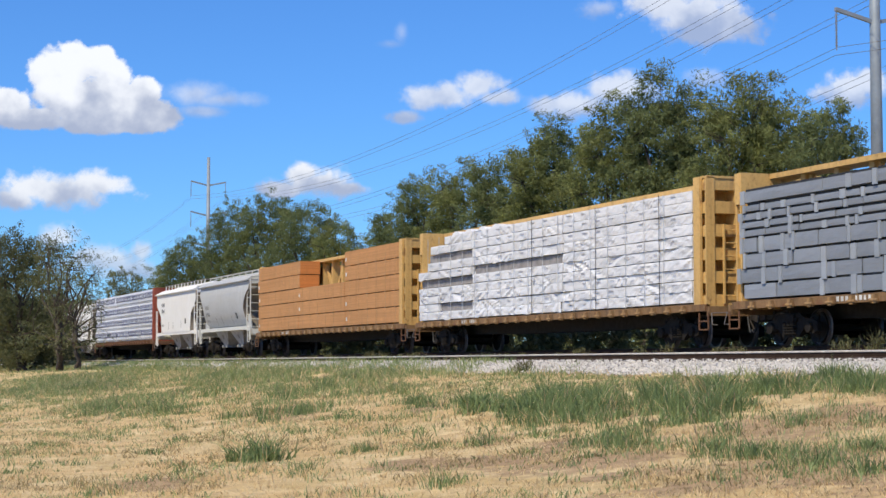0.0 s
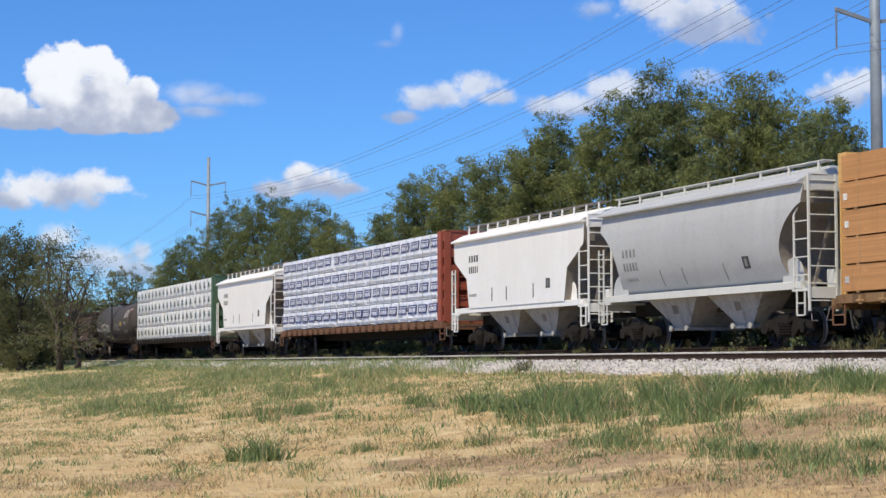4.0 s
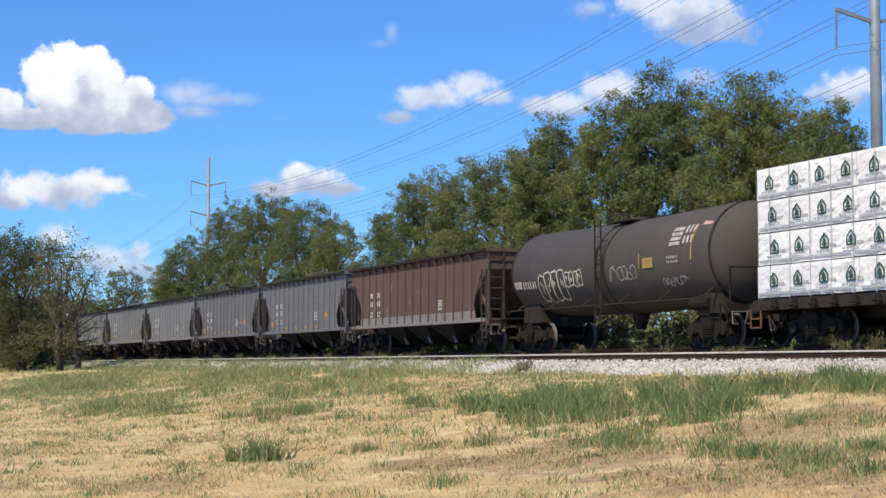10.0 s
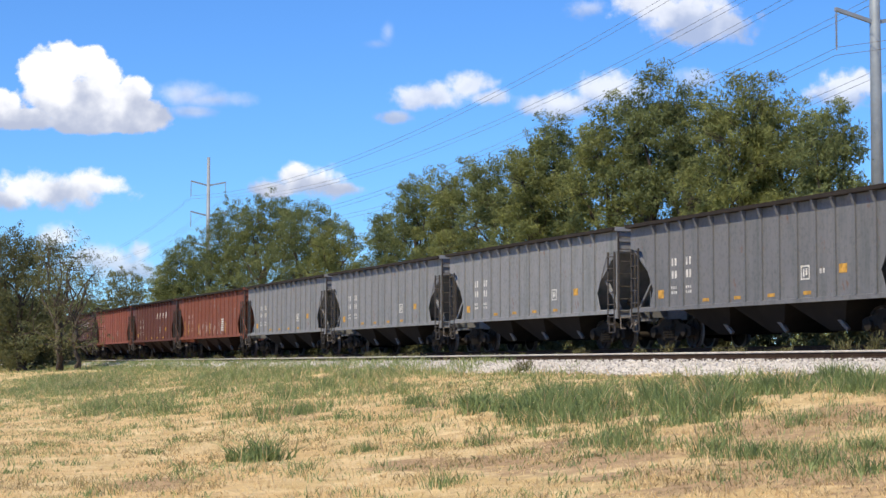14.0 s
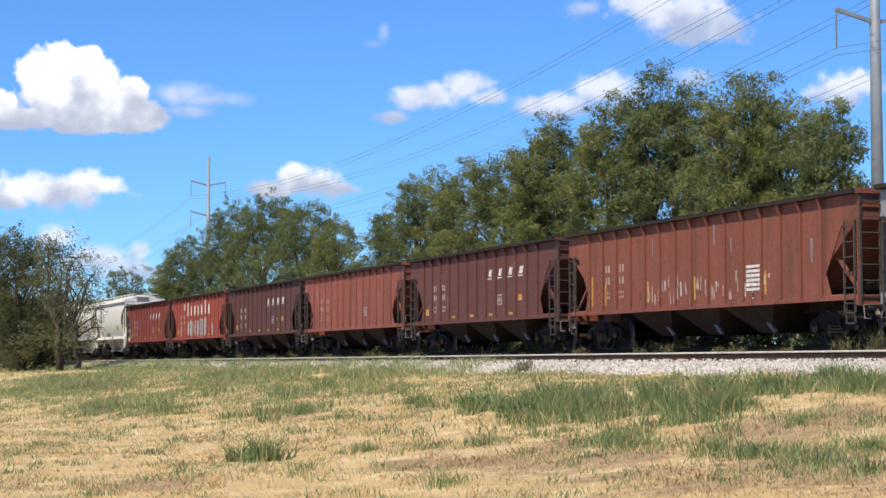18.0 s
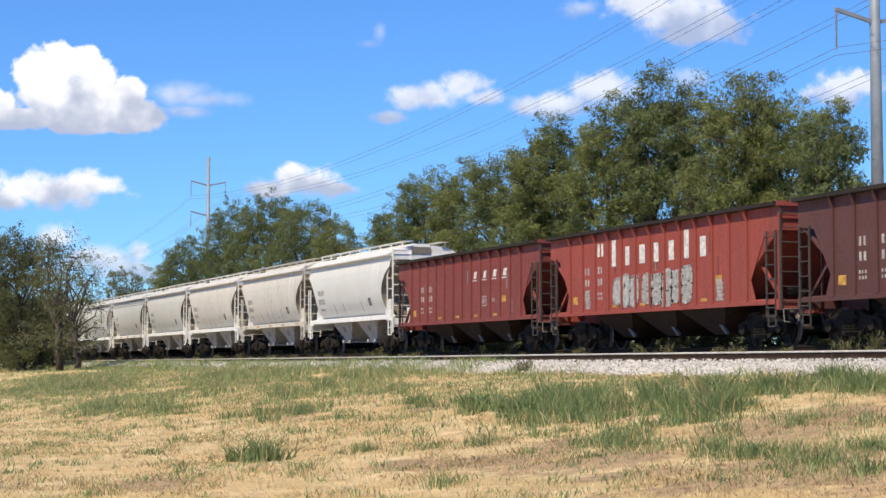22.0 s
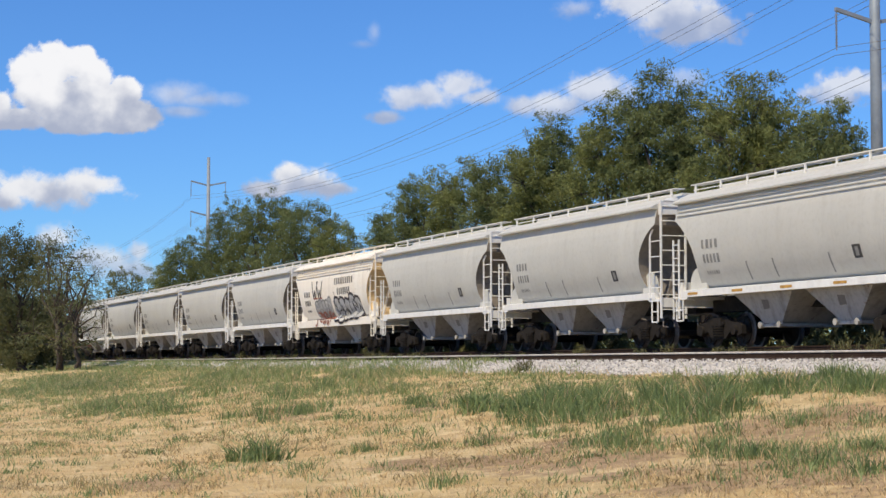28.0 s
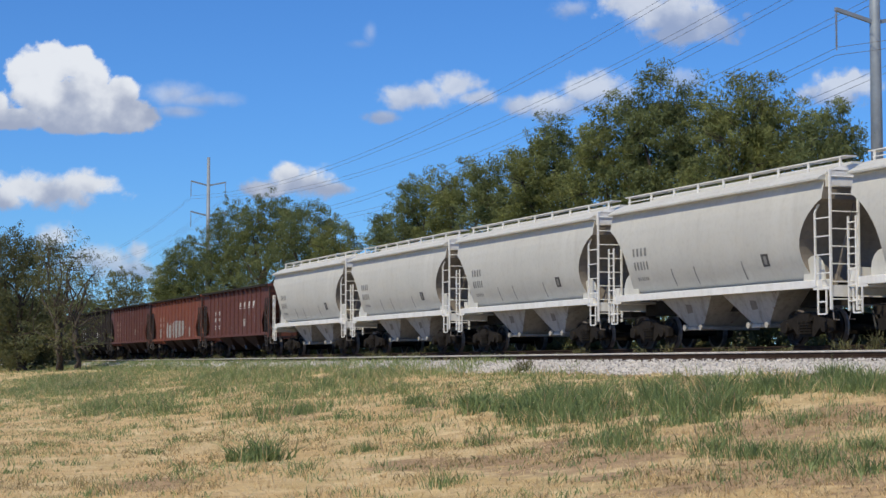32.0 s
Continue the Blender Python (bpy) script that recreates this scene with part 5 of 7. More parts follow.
# --- tank car -----------------------------------------------------------------
def tank_car(right_end, length):
    car = empty("tank_car", "sooty black tank car with faded graffiti and placards", "tank car")
    half = length / 2
    r, zc = 1.45, 2.55
    body_half = half - 0.85
    g = Geo()
    stations = [(-body_half, 0.02), (-body_half + 0.06, 0.55), (-body_half + 0.20, 0.90), (-body_half + 0.42, 1.22), (-body_half + 0.70, r), (-0.35, r), (0.35, r),
                (body_half - 0.70, r), (body_half - 0.42, 1.22), (body_half - 0.20, 0.90), (body_half - 0.06, 0.55), (body_half, 0.02)]
    n, v, f = 36, [], []
    for x, rr in stations:
        dz = 0.10 * abs(x) / body_half
        v += [(x, rr * math.sin(2 * math.pi * i / n), zc + dz + rr * math.cos(2 * math.pi * i / n)) for i in range(n)]
    for k in range(len(stations) - 1):
        f += [(k * n + i, k * n + n + i, k * n + n + (i + 1) % n, k * n + (i + 1) % n) for i in range(n)]
    g.add(v, f)
    part("tank", g, "tank_black", car, smooth=True)

    def side(z):
        c = max(-1, min(1, (z - zc - 0.05) / r))
        return -r * math.sqrt(max(0.0, 1 - c * c)) - 0.012
    for x, w in ((-body_half + 0.72, 0.10), (-0.30, 0.10), (0.30, 0.10), (body_half - 0.72, 0.10)):
        g = Geo()
        v, f = [], []
        for xx in (x - w / 2, x + w / 2):
            v += [(xx, (r + 0.018) * math.sin(2 * math.pi * i / n), zc + 0.10 * abs(x) / body_half + (r + 0.018) * math.cos(2 * math.pi * i / n)) for i in range(n)]
        g.add(v, [(i, n + i, n + (i + 1) % n, (i + 1) % n) for i in range(n)])
        part("jacket_band", g, "underframe", car)
    # dome platform, valve housing, ladders
    g = Geo().cone((0, 0, zc + r - 0.1), (0, 0, zc + r + 0.12), 0.36, 0.34, 16)
    part("valve_housing", g, "tank_black", car)
    g = Geo().box(-0.7, 0.7, -0.75, 0.75, zc + r - 0.02, zc + r + 0.03)
    for x in (-0.7, 0.7):
        for y in (-0.75, 0.75):
            g.beam((x, y, zc + r), (x, y, zc + r + 0.20), 0.035)
    for y in (-0.75, 0.75):
        g.beam((-0.7, y, zc + r + 0.20), (0.7, y, zc + r + 0.20), 0.035)
    part("dome_platform", g, "underframe", car)
    ladder_side(car, -0.20, 0.22, -1.50, 0.70, zc + r, 9, "underframe")
    for s in (-1, 1):
        part("handrail", Geo().beam((-body_half + 0.6, s * 1.46, 1.36), (body_half - 0.6, s * 1.46, 1.36), 0.045, 0.045, 6), "underframe", car)
        for i in range(6):
            x = -body_half + 1.2 + (2 * body_half - 2.4) * i / 5
            part("rail_bracket", Geo().beam((x, s * 1.46, 1.36), (x + 0.18, s * 1.1, 1.7), 0.05), "underframe", car)
    for s in (-1, 1):
        cx = s * (half - 2.3)
        g = Geo().prism_y([(cx - 0.75, 0.95), (cx + 0.75, 0.95), (cx + 0.65, 1.62), (cx - 0.65, 1.62)], -1.0, 1.0)
        g.box(min(s * (half - 3.6), s * (half - 0.45)), max(s * (half - 3.6), s * (half - 0.45)), -0.30, 0.30, 0.82, 1.12)
        part("stub_sill", g, "underframe", car)
        g = Geo().box(s * (half - 0.55) - 0.07, s * (half - 0.55) + 0.07, -1.45, 1.45, 0.92, 1.14)
        g.box(min(s * (half - 1.1), s * (half - 0.5)), max(s * (half - 1.1), s * (half - 0.5)), -1.45, 1.45, 1.10, 1.15)
        part("end_platform", g, "truck", car)
        g = Geo()
        for y in (-1.4, 1.4):
            g.beam((s * (half - 0.55), y, 1.1), (s * (half - 0.55), y, 2.15), 0.045)
        g.beam((s * (half - 0.55), -1.4, 2.15), (s * (half - 0.55), 1.4, 2.15), 0.045)
        part("end_railing", g, "truck", car)
        sill_step(car, s * (half - 0.8), -1.46, "truck")
    part("air_reservoir", Geo().cone((half - 3.3, -0.95, 1.25), (half - 2.3, -0.95, 1.25), 0.20, 0.20, 12), "truck", car)
    part("bottom_outlet", Geo().cone((0, 0, zc - r + 0.05), (0, 0, 0.62), 0.30, 0.16, 12), "underframe", car)
    # markings
    x = half - 3.9
    for k in range(4):
        g = Geo()
        patch(g, x, x + 0.62, 2.92 + 0.14 * k, 3.02 + 0.14 * k, side, 0.01, 1)
        part("placard_stripe", g, "mark_dim", car)
    g = Geo()
    patch(g, -half + 1.75, -half + 2.35, 2.10, 2.34, side, 0.01)
    part("placard", g, "mark_dim", car, "worn white placard")
    for a, z, count, w, h, k in ((-half + 2.45, 2.08, 6, 1.15, 0.24, 7), (x + 0.75, 2.95, 3, 0.65, 0.22, 9), (x + 0.75, 3.25, 3, 0.65, 0.22, 10), (x - 0.1, 2.55, 6, 0.7, 0.08, 14), (x - 0.1, 2.42, 6, 0.7, 0.08, 15)):
        g = Geo()
        glyphs(g, a, z, count, w, h, side, k)
        part("stencil", g, "mark_dim", car)
    for a, b, z0, z1, cuts in ((half - 5.5, half - 4.85, 2.35, 2.65, 3), (half - 5.75, half - 5.68, 2.35, 2.80, 3), (half - 2.62, half - 2.54, 2.45, 3.47, 6)):
        g = Geo()
        patch(g, a, b, z0, z1, side, 0.01, cuts)
        part("yellow_marking", g, "mark_ochre", car)
    g = Geo()
    patch(g, half - 2.3, half - 1.75, 3.42, 3.55, side, 0.01)
    part("faded_placard", g, "mark_pink", car)
    g = Geo()
    scrawl(g, 0.7, 2.4, 2.05, 2.5, side, 6, 0.04, 6)
    scrawl(g, 3.9, 5.4, 1.78, 2.05, side, 7, 0.04, 16)
    part("graffiti", g, "graffiti_faded", car, "thin pale sprayed tags")
    block_letters(car, -half + 3.75, -half + 5.75, 1.62, 2.55, side, 4, None, "graffiti_cream", 3, 0.05, "cream outlined sprayed letters")
    block_letters(car, -half + 5.85, -half + 7.1, 2.02, 2.50, side, 4, None, "graffiti_cream", 5, 0.045, "small cream sprayed tag")
    running_gear(car, (-half + 2.3, half - 2.3))
    coupler(car, length, half - 0.6)
    register(car, right_end, length)
    return car


# ------------------------------------------------------------ the consist, from the front backwards
# Places are those of each car's front coupler at the start, along x.
X0 = 9.22
YARD = [
    ("beam", -26.4, -50.9), ("beam", -50.9, -75.4), ("beam", -75.4, -99.9), ("hop", -99.9, -112.4), ("hop", -112.4, -124.9),
    ("beam", -124.9, -149.0), ("hop", -149.0, -162.0), ("beam", -162.0, -186.3), ("tank", -186.3, -203.1), ("open", -203.1, -219.7),
]


def build_train():
    p = [(X0 + a, a - b) for _, a, b in YARD]
    center_beam(*p[0], "yellow", "ochre_rust", "yellow centerbeam flat car loaded with blue-grey wrapped lumber", load_grey)
    center_beam(*p[1], "yellow", "ochre_rust", "yellow centerbeam flat car loaded with torn white-wrapped lumber", load_white, 4.74)
    center_beam(*p[2], "yellow", "ochre_rust", "yellow centerbeam flat car loaded with brown board stacks", load_board)
    covered_hopper(*p[3], "light_grey", "white_paint", "light grey covered hopper car with white sills", seed=3)
    covered_hopper(*p[4], "bright_white", "bright_white", "bright white covered hopper car with slanted ends", "mark_black", "slab", seed=4)
    center_beam(*p[5], "centre_red", "rusty_deck", "red centerbeam flat car loaded with white lumber wrap printed in blue",
                lambda c, i, d: load_printed(c, i, d, LOGO_BLUE, 5, "lumber bundle in white wrap with blue printed logos", 1.16, 0.47, 1, "wrap_white"))
    covered_hopper(*p[6], "bright_white", "bright_white", "clean white covered hopper car with slanted ends", "mark_black", "slab", seed=6)
    center_beam(*p[7], "centre_green", "underframe", "green centerbeam flat car loaded with white lumber wrap printed in green",
                lambda c, i, d: load_printed(c, i, d, LOGO_GREEN, 5, "lumber bundle in white wrap with dark green printed logos", 1.15, 0.45, 2, "wrap_clean"))
    tank_car(*p[8])
    open_hopper(*p[9], "brown_rust", "rusty brown open-top hopper car with a patched sill", 9, 15, patch_sill=True, yellow=False)
    x = X0 - 219.7
    for i in range(5):
        pale = i >= 2
        open_hopper(x, 14.9, "grey_coal_pale" if pale else "grey_coal", "grey open-top ribbed hopper car with yellow reflectors", 20 + i, 14)
        x -= 14.9
    lengths = (16.95,) + (14.87,) * 5
    for i, (shell, label, big, tag) in enumerate((
            ("red_a", "weathered red-oxide open-top hopper car", None, False), ("red_b", "dark brown-red open-top hopper car with white slanted lettering", "slanted", False),
            ("red_c", "faded orange-red open-top hopper car", None, False), ("red_d", "maroon-brown open-top hopper car with worn lettering", "slanted", False),
            ("red_e", "red open-top hopper car with large lettering and graffiti", "large", True), ("red_f", "deep red open-top hopper car with white slanted lettering", "slanted", False))):
        open_hopper(x, lengths[i], shell, label, 30 + i, 15 if i == 0 else 13, big, tag, marks="mark_faint" if i in (0, 2) else "mark_dim", yellow=i not in (0, 2), tags=i == 0)
        x -= lengths[i]
    for i in range(13):
        if i == 7:
            covered_hopper(x, 12.76, "cream", "cream", "cream covered hopper car with black lettering and graffiti", "mark_black", seed=50 + i, extras=short_line_marks, scoop=0.78)
        else:
            covered_hopper(x, 12.76, "tan_white" if i in (1, 2) else "grey_white" if i >= 3 else "white_paint", "tan_white" if i == 1 else "trim_white", "stained tan-grey covered hopper car" if i in (1, 2) else "pale grey-white covered hopper car with white sill and ladders", seed=50 + i, extras=amber_plates if i == 1 else ribbed_eave if i == 4 else roof_board if i == 0 else None)
        x -= 12.76
    for i in range(3):
        open_hopper(x, 15.1, ("red_b", "red_a", "red_b")[i], "red open-top hopper car at the rear of the train", 70 + i, 13, "slanted" if i == 0 else None, i == 1, marks="mark_faint" if i else "mark_white", yellow=False)
        x -= 15.1
    for i in range(4):
        open_hopper(x, 15.1, "dark_coal", "sooty dark open-top hopper car at the rear of the train", 80 + i, 13, yellow=False)
        x -= 15.1


build_train()


# ------------------------------------------------------------ plants
def ribbons(name, spots, material, label, category, seed, at=None, parent=None):
    """Blades of grass and leaves: each spot is (x, y, z, height, width, lean)."""
    rng = np.random.default_rng(seed)
    s = np.array(spots)
    n = len(s)
    a = rng.uniform(0, 2 * np.pi, n)
    lean_a = rng.uniform(0, 2 * np.pi, n)
    w = s[:, 4] / 2
    base = s[:, :3]
    side = np.stack([np.cos(a), np.sin(a), np.zeros(n)], 1) * w[:, None]
    lean = np.stack([np.cos(lean_a), np.sin(lean_a), np.zeros(n)], 1) * (s[:, 5] * s[:, 3])[:, None]
    up = np.zeros((n, 3))
    up[:, 2] = s[:, 3]
    mid = base + up * 0.55 + lean * 0.35
    tip = base + up * 0.95 + lean
    v = np.stack([base - side, base + side, mid + side * 0.8, mid - side * 0.8, tip], 1).reshape(-1, 3)
    k = np.arange(n) * 5
    quads = np.stack([k, k + 1, k + 2, k + 3], 1)
    tris = np.stack([k + 3, k + 2, k + 4], 1)
    loops = np.concatenate([quads.ravel(), tris.ravel()])
    starts = np.concatenate([np.arange(n) * 4, n * 4 + np.arange(n) * 3])
    me = bpy.data.meshes.new(name)
    me.vertices.add(len(v))
    me.vertices.foreach_set("co", v.astype(np.float32).ravel())
    me.loops.add(len(loops))
    me.loops.foreach_set("vertex_index", loops.astype(np.int32))
    me.polygons.add(2 * n)
    me.polygons.foreach_set("loop_start", starts.astype(np.int32))
    me.update(calc_edges=True)
    me.materials.append(M[material])
    return tagged(new(name, me), label, category, kind="stuff")


def along(px, p):
    """The place beyond the railway at lateral distance p that lies in the view's column px of 1568."""
    f, th = 3101.0, math.atan2(35.9, 93.3)
    lat = (px - 784) / f
    d = p / (math.sin(th) + lat * math.cos(th))
    return d * (-math.cos(th) + lat * math.sin(th)), p


# Patches of green grass: distance from the eye, bearing off the view's axis in degrees, half length and half width.
WEST_GRASS = ((77.3, -11.2, 11.8, 2.24), (61.0, -6.9, 9.9, 2.16), (66.8, -11.2, 7.9, 1.94), (50.5, -2.6, 10.2, 1.3), (82.0, -12.5, 11.9, 0.92), (59.9, -4.9, 7.9, 1.16), (48.2, -11.1, 4.0, 0.85),
              (46.5, -9.3, 5.0, 0.82), (72.1, -13.0, 7.4, 1.63), (40.5, -1.4, 2.9, 0.52))
WEST_CLUMPS = ((46.0, -10.6, 1.6, 0.55), (43.5, -8.9, 2.0, 0.70), (37.2, -5.9, 2.6, 0.75), (36.2, -6.9, 1.2, 0.5), (39.1, -3.7, 4.0, 0.5), (34.3, -1.0, 2.8, 0.6), (36.1, -4.6, 1.6, 0.4), (44.5, -5.2, 3.0, 0.6),
               (50.0, -7.6, 3.0, 0.8), (45.4, -3.9, 3.0, 0.45), (55.0, -2.0, 4.0, 0.6))
WEST_TUFTS = ((26.3, -13.5, 1.2, 0.32), (27.5, -12.2, 0.7, 0.20), (28.5, -9.5, 0.5, 0.16), (32.4, -8.6, 0.7, 0.18), (33.8, -12.9, 0.9, 0.20), (24.2, -8.5, 0.6, 0.08), (25.4, -2.6, 0.6, 0.42), (25.0, -0.7, 0.8, 0.34),
              (32.7, -3.4, 0.9, 0.36), (30.5, -4.7, 0.7, 0.26), (21.5, -10.9, 0.4, 0.40), (23.0, -4.5, 0.9, 0.14), (29.0, -2.0, 0.6, 0.24), (19.6, -0.1, 0.5, 0.32), (26.8, 3.1, 0.8, 0.42), (23.5, 2.7, 0.5, 0.25))
EAST_BELT = ((31.1, 1.1, 3.2, 0.46), (29.5, 2.4, 2.2, 0.40), (30.8, 3.4, 3.6, 0.50), (29.1, 5.1, 3.6, 0.47), (27.0, 4.5, 1.3, 0.30), (29.1, 7.0, 3.4, 0.52), (26.2, 7.6, 1.4, 0.36), (27.8, 8.9, 3.2, 0.50), (25.4, 8.9, 1.0, 0.30),
             (30.0, 12.6, 2.6, 0.66), (28.2, 13.7, 1.8, 0.40), (28.6, 10.6, 1.2, 0.34))
EAST_CLUMPS = ((20.5, 8.6, 0.6, 0.36), (19.4, 9.9, 0.5, 0.34), (18.9, 11.0, 0.6, 0.36), (18.2, 12.0, 0.5, 0.26), (19.0, 13.4, 0.5, 0.28), (22.1, 6.1, 0.9, 0.38), (24.2, 7.0, 0.7, 0.26), (23.3, 5.2, 0.7, 0.30), (23.2, 11.6, 0.5, 0.2),
               (26.2, 5.6, 0.7, 0.42), (17.3, 13.4, 0.4, 0.26), (24.6, 1.2, 0.6, 0.2), (22.7, 13.2, 0.5, 0.25))


def meadow():
    rnd = random.Random(11)
    dry, green, tall_green, thatch = [], [], [], []

    # the stretch of meadow before the camera: a wedge that opens west-north-west
    def spot(near, far, power):
        while True:
            d = near + (far - near) * rnd.random() ** power
            a = HEAD + radians(rnd.uniform(-17.5, 17.5))
            x, y = d * math.cos(a), d * math.sin(a)
            if y < 18.9:
                return x, y, d

    def clump(x, y, d, count, r, h, lean, into, width=0.008):
        for _ in range(count):
            px, py = rnd.gauss(x, r), rnd.gauss(y, r)
            if py < 19.0:
                into.append((px, py, ground_z(px, py) - 0.01, h * rnd.uniform(0.4, 1.15), width * (1 + d / 45), rnd.uniform(*lean)))

    # short dead grass, in loose wisps; little of it on the bare earth
    for _ in range(30000):
        x, y, d = spot(12, 95, 1.8)
        if rnd.random() < 0.9 * bare(x, y):
            continue
        z = ground_z(x, y) - 0.01
        for _ in range(3):
            dry.append((x + rnd.gauss(0, 0.08), y + rnd.gauss(0, 0.08), z, rnd.uniform(0.015, 0.055), 0.007 * (1 + d / 30), rnd.uniform(0.6, 2.4)))
    # taller straw wisps and withered tufts
    for _ in range(2200):
        x, y, d = spot(13, 70, 1.6)
        if noise.noise((x * 0.5, y * 0.8, 14.2)) < -0.1 or bare(x, y) > 0.5:
            continue
        clump(x, y, d, rnd.randint(8, 20), rnd.uniform(0.04, 0.16), rnd.uniform(0.04, 0.13), (0.2, 1.2), dry)
    for _ in range(5200):
        x, y, d = spot(13, 75, 1.5)
        if noise.noise((x * 0.45, y * 0.7, 21.7)) < 0.06 - 0.5 * bare(x, y):
            continue
        clump(x, y, d, rnd.randint(5, 14), rnd.uniform(0.04, 0.15), rnd.uniform(0.04, 0.12), (0.4, 1.7), thatch)
    for _ in range(420):
        x, y, d = spot(12.5, 24, 1.2)
        if noise.noise((x * 0.6, y * 0.6, 33.0)) < 0.02 or bare(x, y) > 0.4:
            continue
        clump(x, y, d, rnd.randint(14, 30), rnd.uniform(0.08, 0.18), rnd.uniform(0.09, 0.20), (0.1, 0.9), dry if rnd.random() < 0.7 else green)
    # small wisps close by: green shoots, grey-green seedlings and bent straw
    for _ in range(3600):
        x, y, d = spot(13, 34, 1.1)
        m = noise.noise((x * 0.8, y * 0.8, 41.0)) + 0.5 * noise.noise((x * 2.5, y * 2.5, 8.0))
        if m < 0.08:
            continue
        kind = rnd.random()
        clump(x, y, d, rnd.randint(4, 11), rnd.uniform(0.03, 0.12), rnd.uniform(0.05, 0.15), (0.2, 1.5), green if kind < 0.5 else thatch if kind < 0.75 else dry, 0.009)
    # thin green blades strewn over the straw, more of them further off
    for _ in range(13000):
        x, y, d = spot(14, 90, 1.3)
        m = noise.noise((x * 0.33, y * 0.5, 7.7)) + 0.6 * noise.noise((x * 0.9, y * 1.2, 2.2)) + 0.55 * smooth_step(d + 1.2 * y, 32, 58) - 0.30
        if m < 0 or rnd.random() > 0.2 + m:
            continue
        clump(x, y, d, rnd.randint(4, 13), rnd.uniform(0.05, 0.20) * (1 + d / 60), (0.05 + 0.12 * min(1, m)) * rnd.uniform(0.6, 1.5), (0.2, 1.1), green)
    for _ in range(5200):
        x, y, d = spot(30, 92, 0.9)
        if noise.noise((x * 0.16, y * 0.3, 17.0)) + 0.4 * noise.noise((x * 0.6, y * 0.9, 4.0)) < -0.05:
            continue
        clump(x, y, d, rnd.randint(5, 10), rnd.uniform(0.1, 0.3), rnd.uniform(0.04, 0.12), (0.3, 1.4), green)
    for _ in range(500):
        x, y, d = spot(80, 170, 1.0)
        clump(x, y, d, 22, 0.5, rnd.uniform(0.1, 0.25), (0.2, 1.0), green)

    # the patches, each a ragged gathering of tufts
    def patches(table, step, tall, blades, into, width=0.010, lean=(0.1, 0.95), gap=-0.12):
        for d, bearing, half_d, half_w in table:
            count = int(step * (half_w / 0.4) * (1 + half_d / 3))
            for _ in range(count):
                wide = 0.45 if rnd.random() < 0.65 else 1.05
                u, v = rnd.gauss(0, wide), rnd.gauss(0, wide)
                q = d + u * half_d
                a = HEAD - radians(bearing) - v * half_w / d
                x, y = q * math.cos(a), q * math.sin(a)
                if noise.noise((x * 1.3, y * 1.3, 5.5)) + 0.5 * noise.noise((x * 4, y * 4, 1.5)) < gap:
                    continue
                edge = 1.0 - 0.5 * min(1.0, math.hypot(u, v))
                clump(x, y, q, rnd.randint(blades // 2, blades), rnd.uniform(0.04, 0.10) * (1 + q / 80), tall * edge * rnd.uniform(0.5, 1.35), lean, into, width)
                if rnd.random() < 0.22:
                    clump(x, y, q, 3, 0.1, tall * rnd.uniform(0.6, 1.2), (0.2, 1.0), dry)

    patches(WEST_GRASS, 44, 0.26, 26, green)
    patches(WEST_CLUMPS, 24, 0.33, 16, tall_green, 0.010, gap=0.0)
    patches(WEST_TUFTS, 22, 0.20, 14, tall_green, 0.009)
    patches(EAST_BELT, 62, 0.43, 20, tall_green, 0.011, (0.15, 1.0), -0.02)
    patches(EAST_CLUMPS, 30, 0.23, 16, tall_green, 0.010, gap=-0.02)
    # thinner grass strewn round the belts and clumps
    fringe = [(d, b, 1.9 * p, 2.1 * q) for d, b, p, q in EAST_BELT + EAST_CLUMPS]
    patches(fringe, 34, 0.17, 9, green, 0.008, gap=0.0)
    # one strong clump of broad arching blades
    patches(((25.3, -6.1, 0.42, 0.36), (25.0, -5.7, 0.30, 0.26), (25.5, -6.5, 0.30, 0.2)), 26, 0.44, 14, tall_green, 0.017, (0.3, 1.3), -0.4)
    # grass creeping on to the foot of the ballast
    for _ in range(420):
        x = 4 - 130 * rnd.random() ** 1.5
        y = rnd.gauss(17.9, 0.5)
        if y > 19.4 or noise.noise((x * 0.23, y * 0.5, 31)) < 0.0:
            continue
        d = math.hypot(x, y)
        h = rnd.uniform(0.10, 0.34)
        for _ in range(30):
            px, py = rnd.gauss(x, 0.25), rnd.gauss(y, 0.2)
            green.append((px, py, ground_z(px, py) - 0.02, h * rnd.uniform(0.5, 1.2), 0.010 * (1 + d / 50), rnd.uniform(0.1, 0.8)))
    # further west the grass hides the ballast
    for _ in range(1300):
        x = -46 - 110 * rnd.random()
        y = rnd.uniform(17.6, 19.9)
        d = math.hypot(x, y)
        h = rnd.uniform(0.16, 0.36) if x > -95 else rnd.uniform(0.16, 0.32)
        for _ in range(24):
            px, py = rnd.gauss(x, 0.35), rnd.gauss(y, 0.2)
            green.append((px, py, ground_z(px, py) - 0.02, h * rnd.uniform(0.5, 1.2), 0.010 * (1 + d / 50), rnd.uniform(0.1, 0.8)))
    # long dry stalks, some of them fallen
    for _ in range(120):
        x = -15 - 60 * rnd.random()
        y = rnd.uniform(6, 18)
        dry.append((x, y, ground_z(x, y), rnd.uniform(0.3, 0.6), 0.014, rnd.uniform(0.3, 1.4)))
    ribbons("dry_grass", dry, "grass_dry", "short straw-dry grass covering the meadow", "grass", 1)
    ribbons("withered_grass", thatch, "grass_thatch", "brown withered grass tufts on the bare earth", "grass", 4)
    ribbons("green_grass", green, "grass_green", "thin patchy green grass over the dry meadow", "grass", 2)
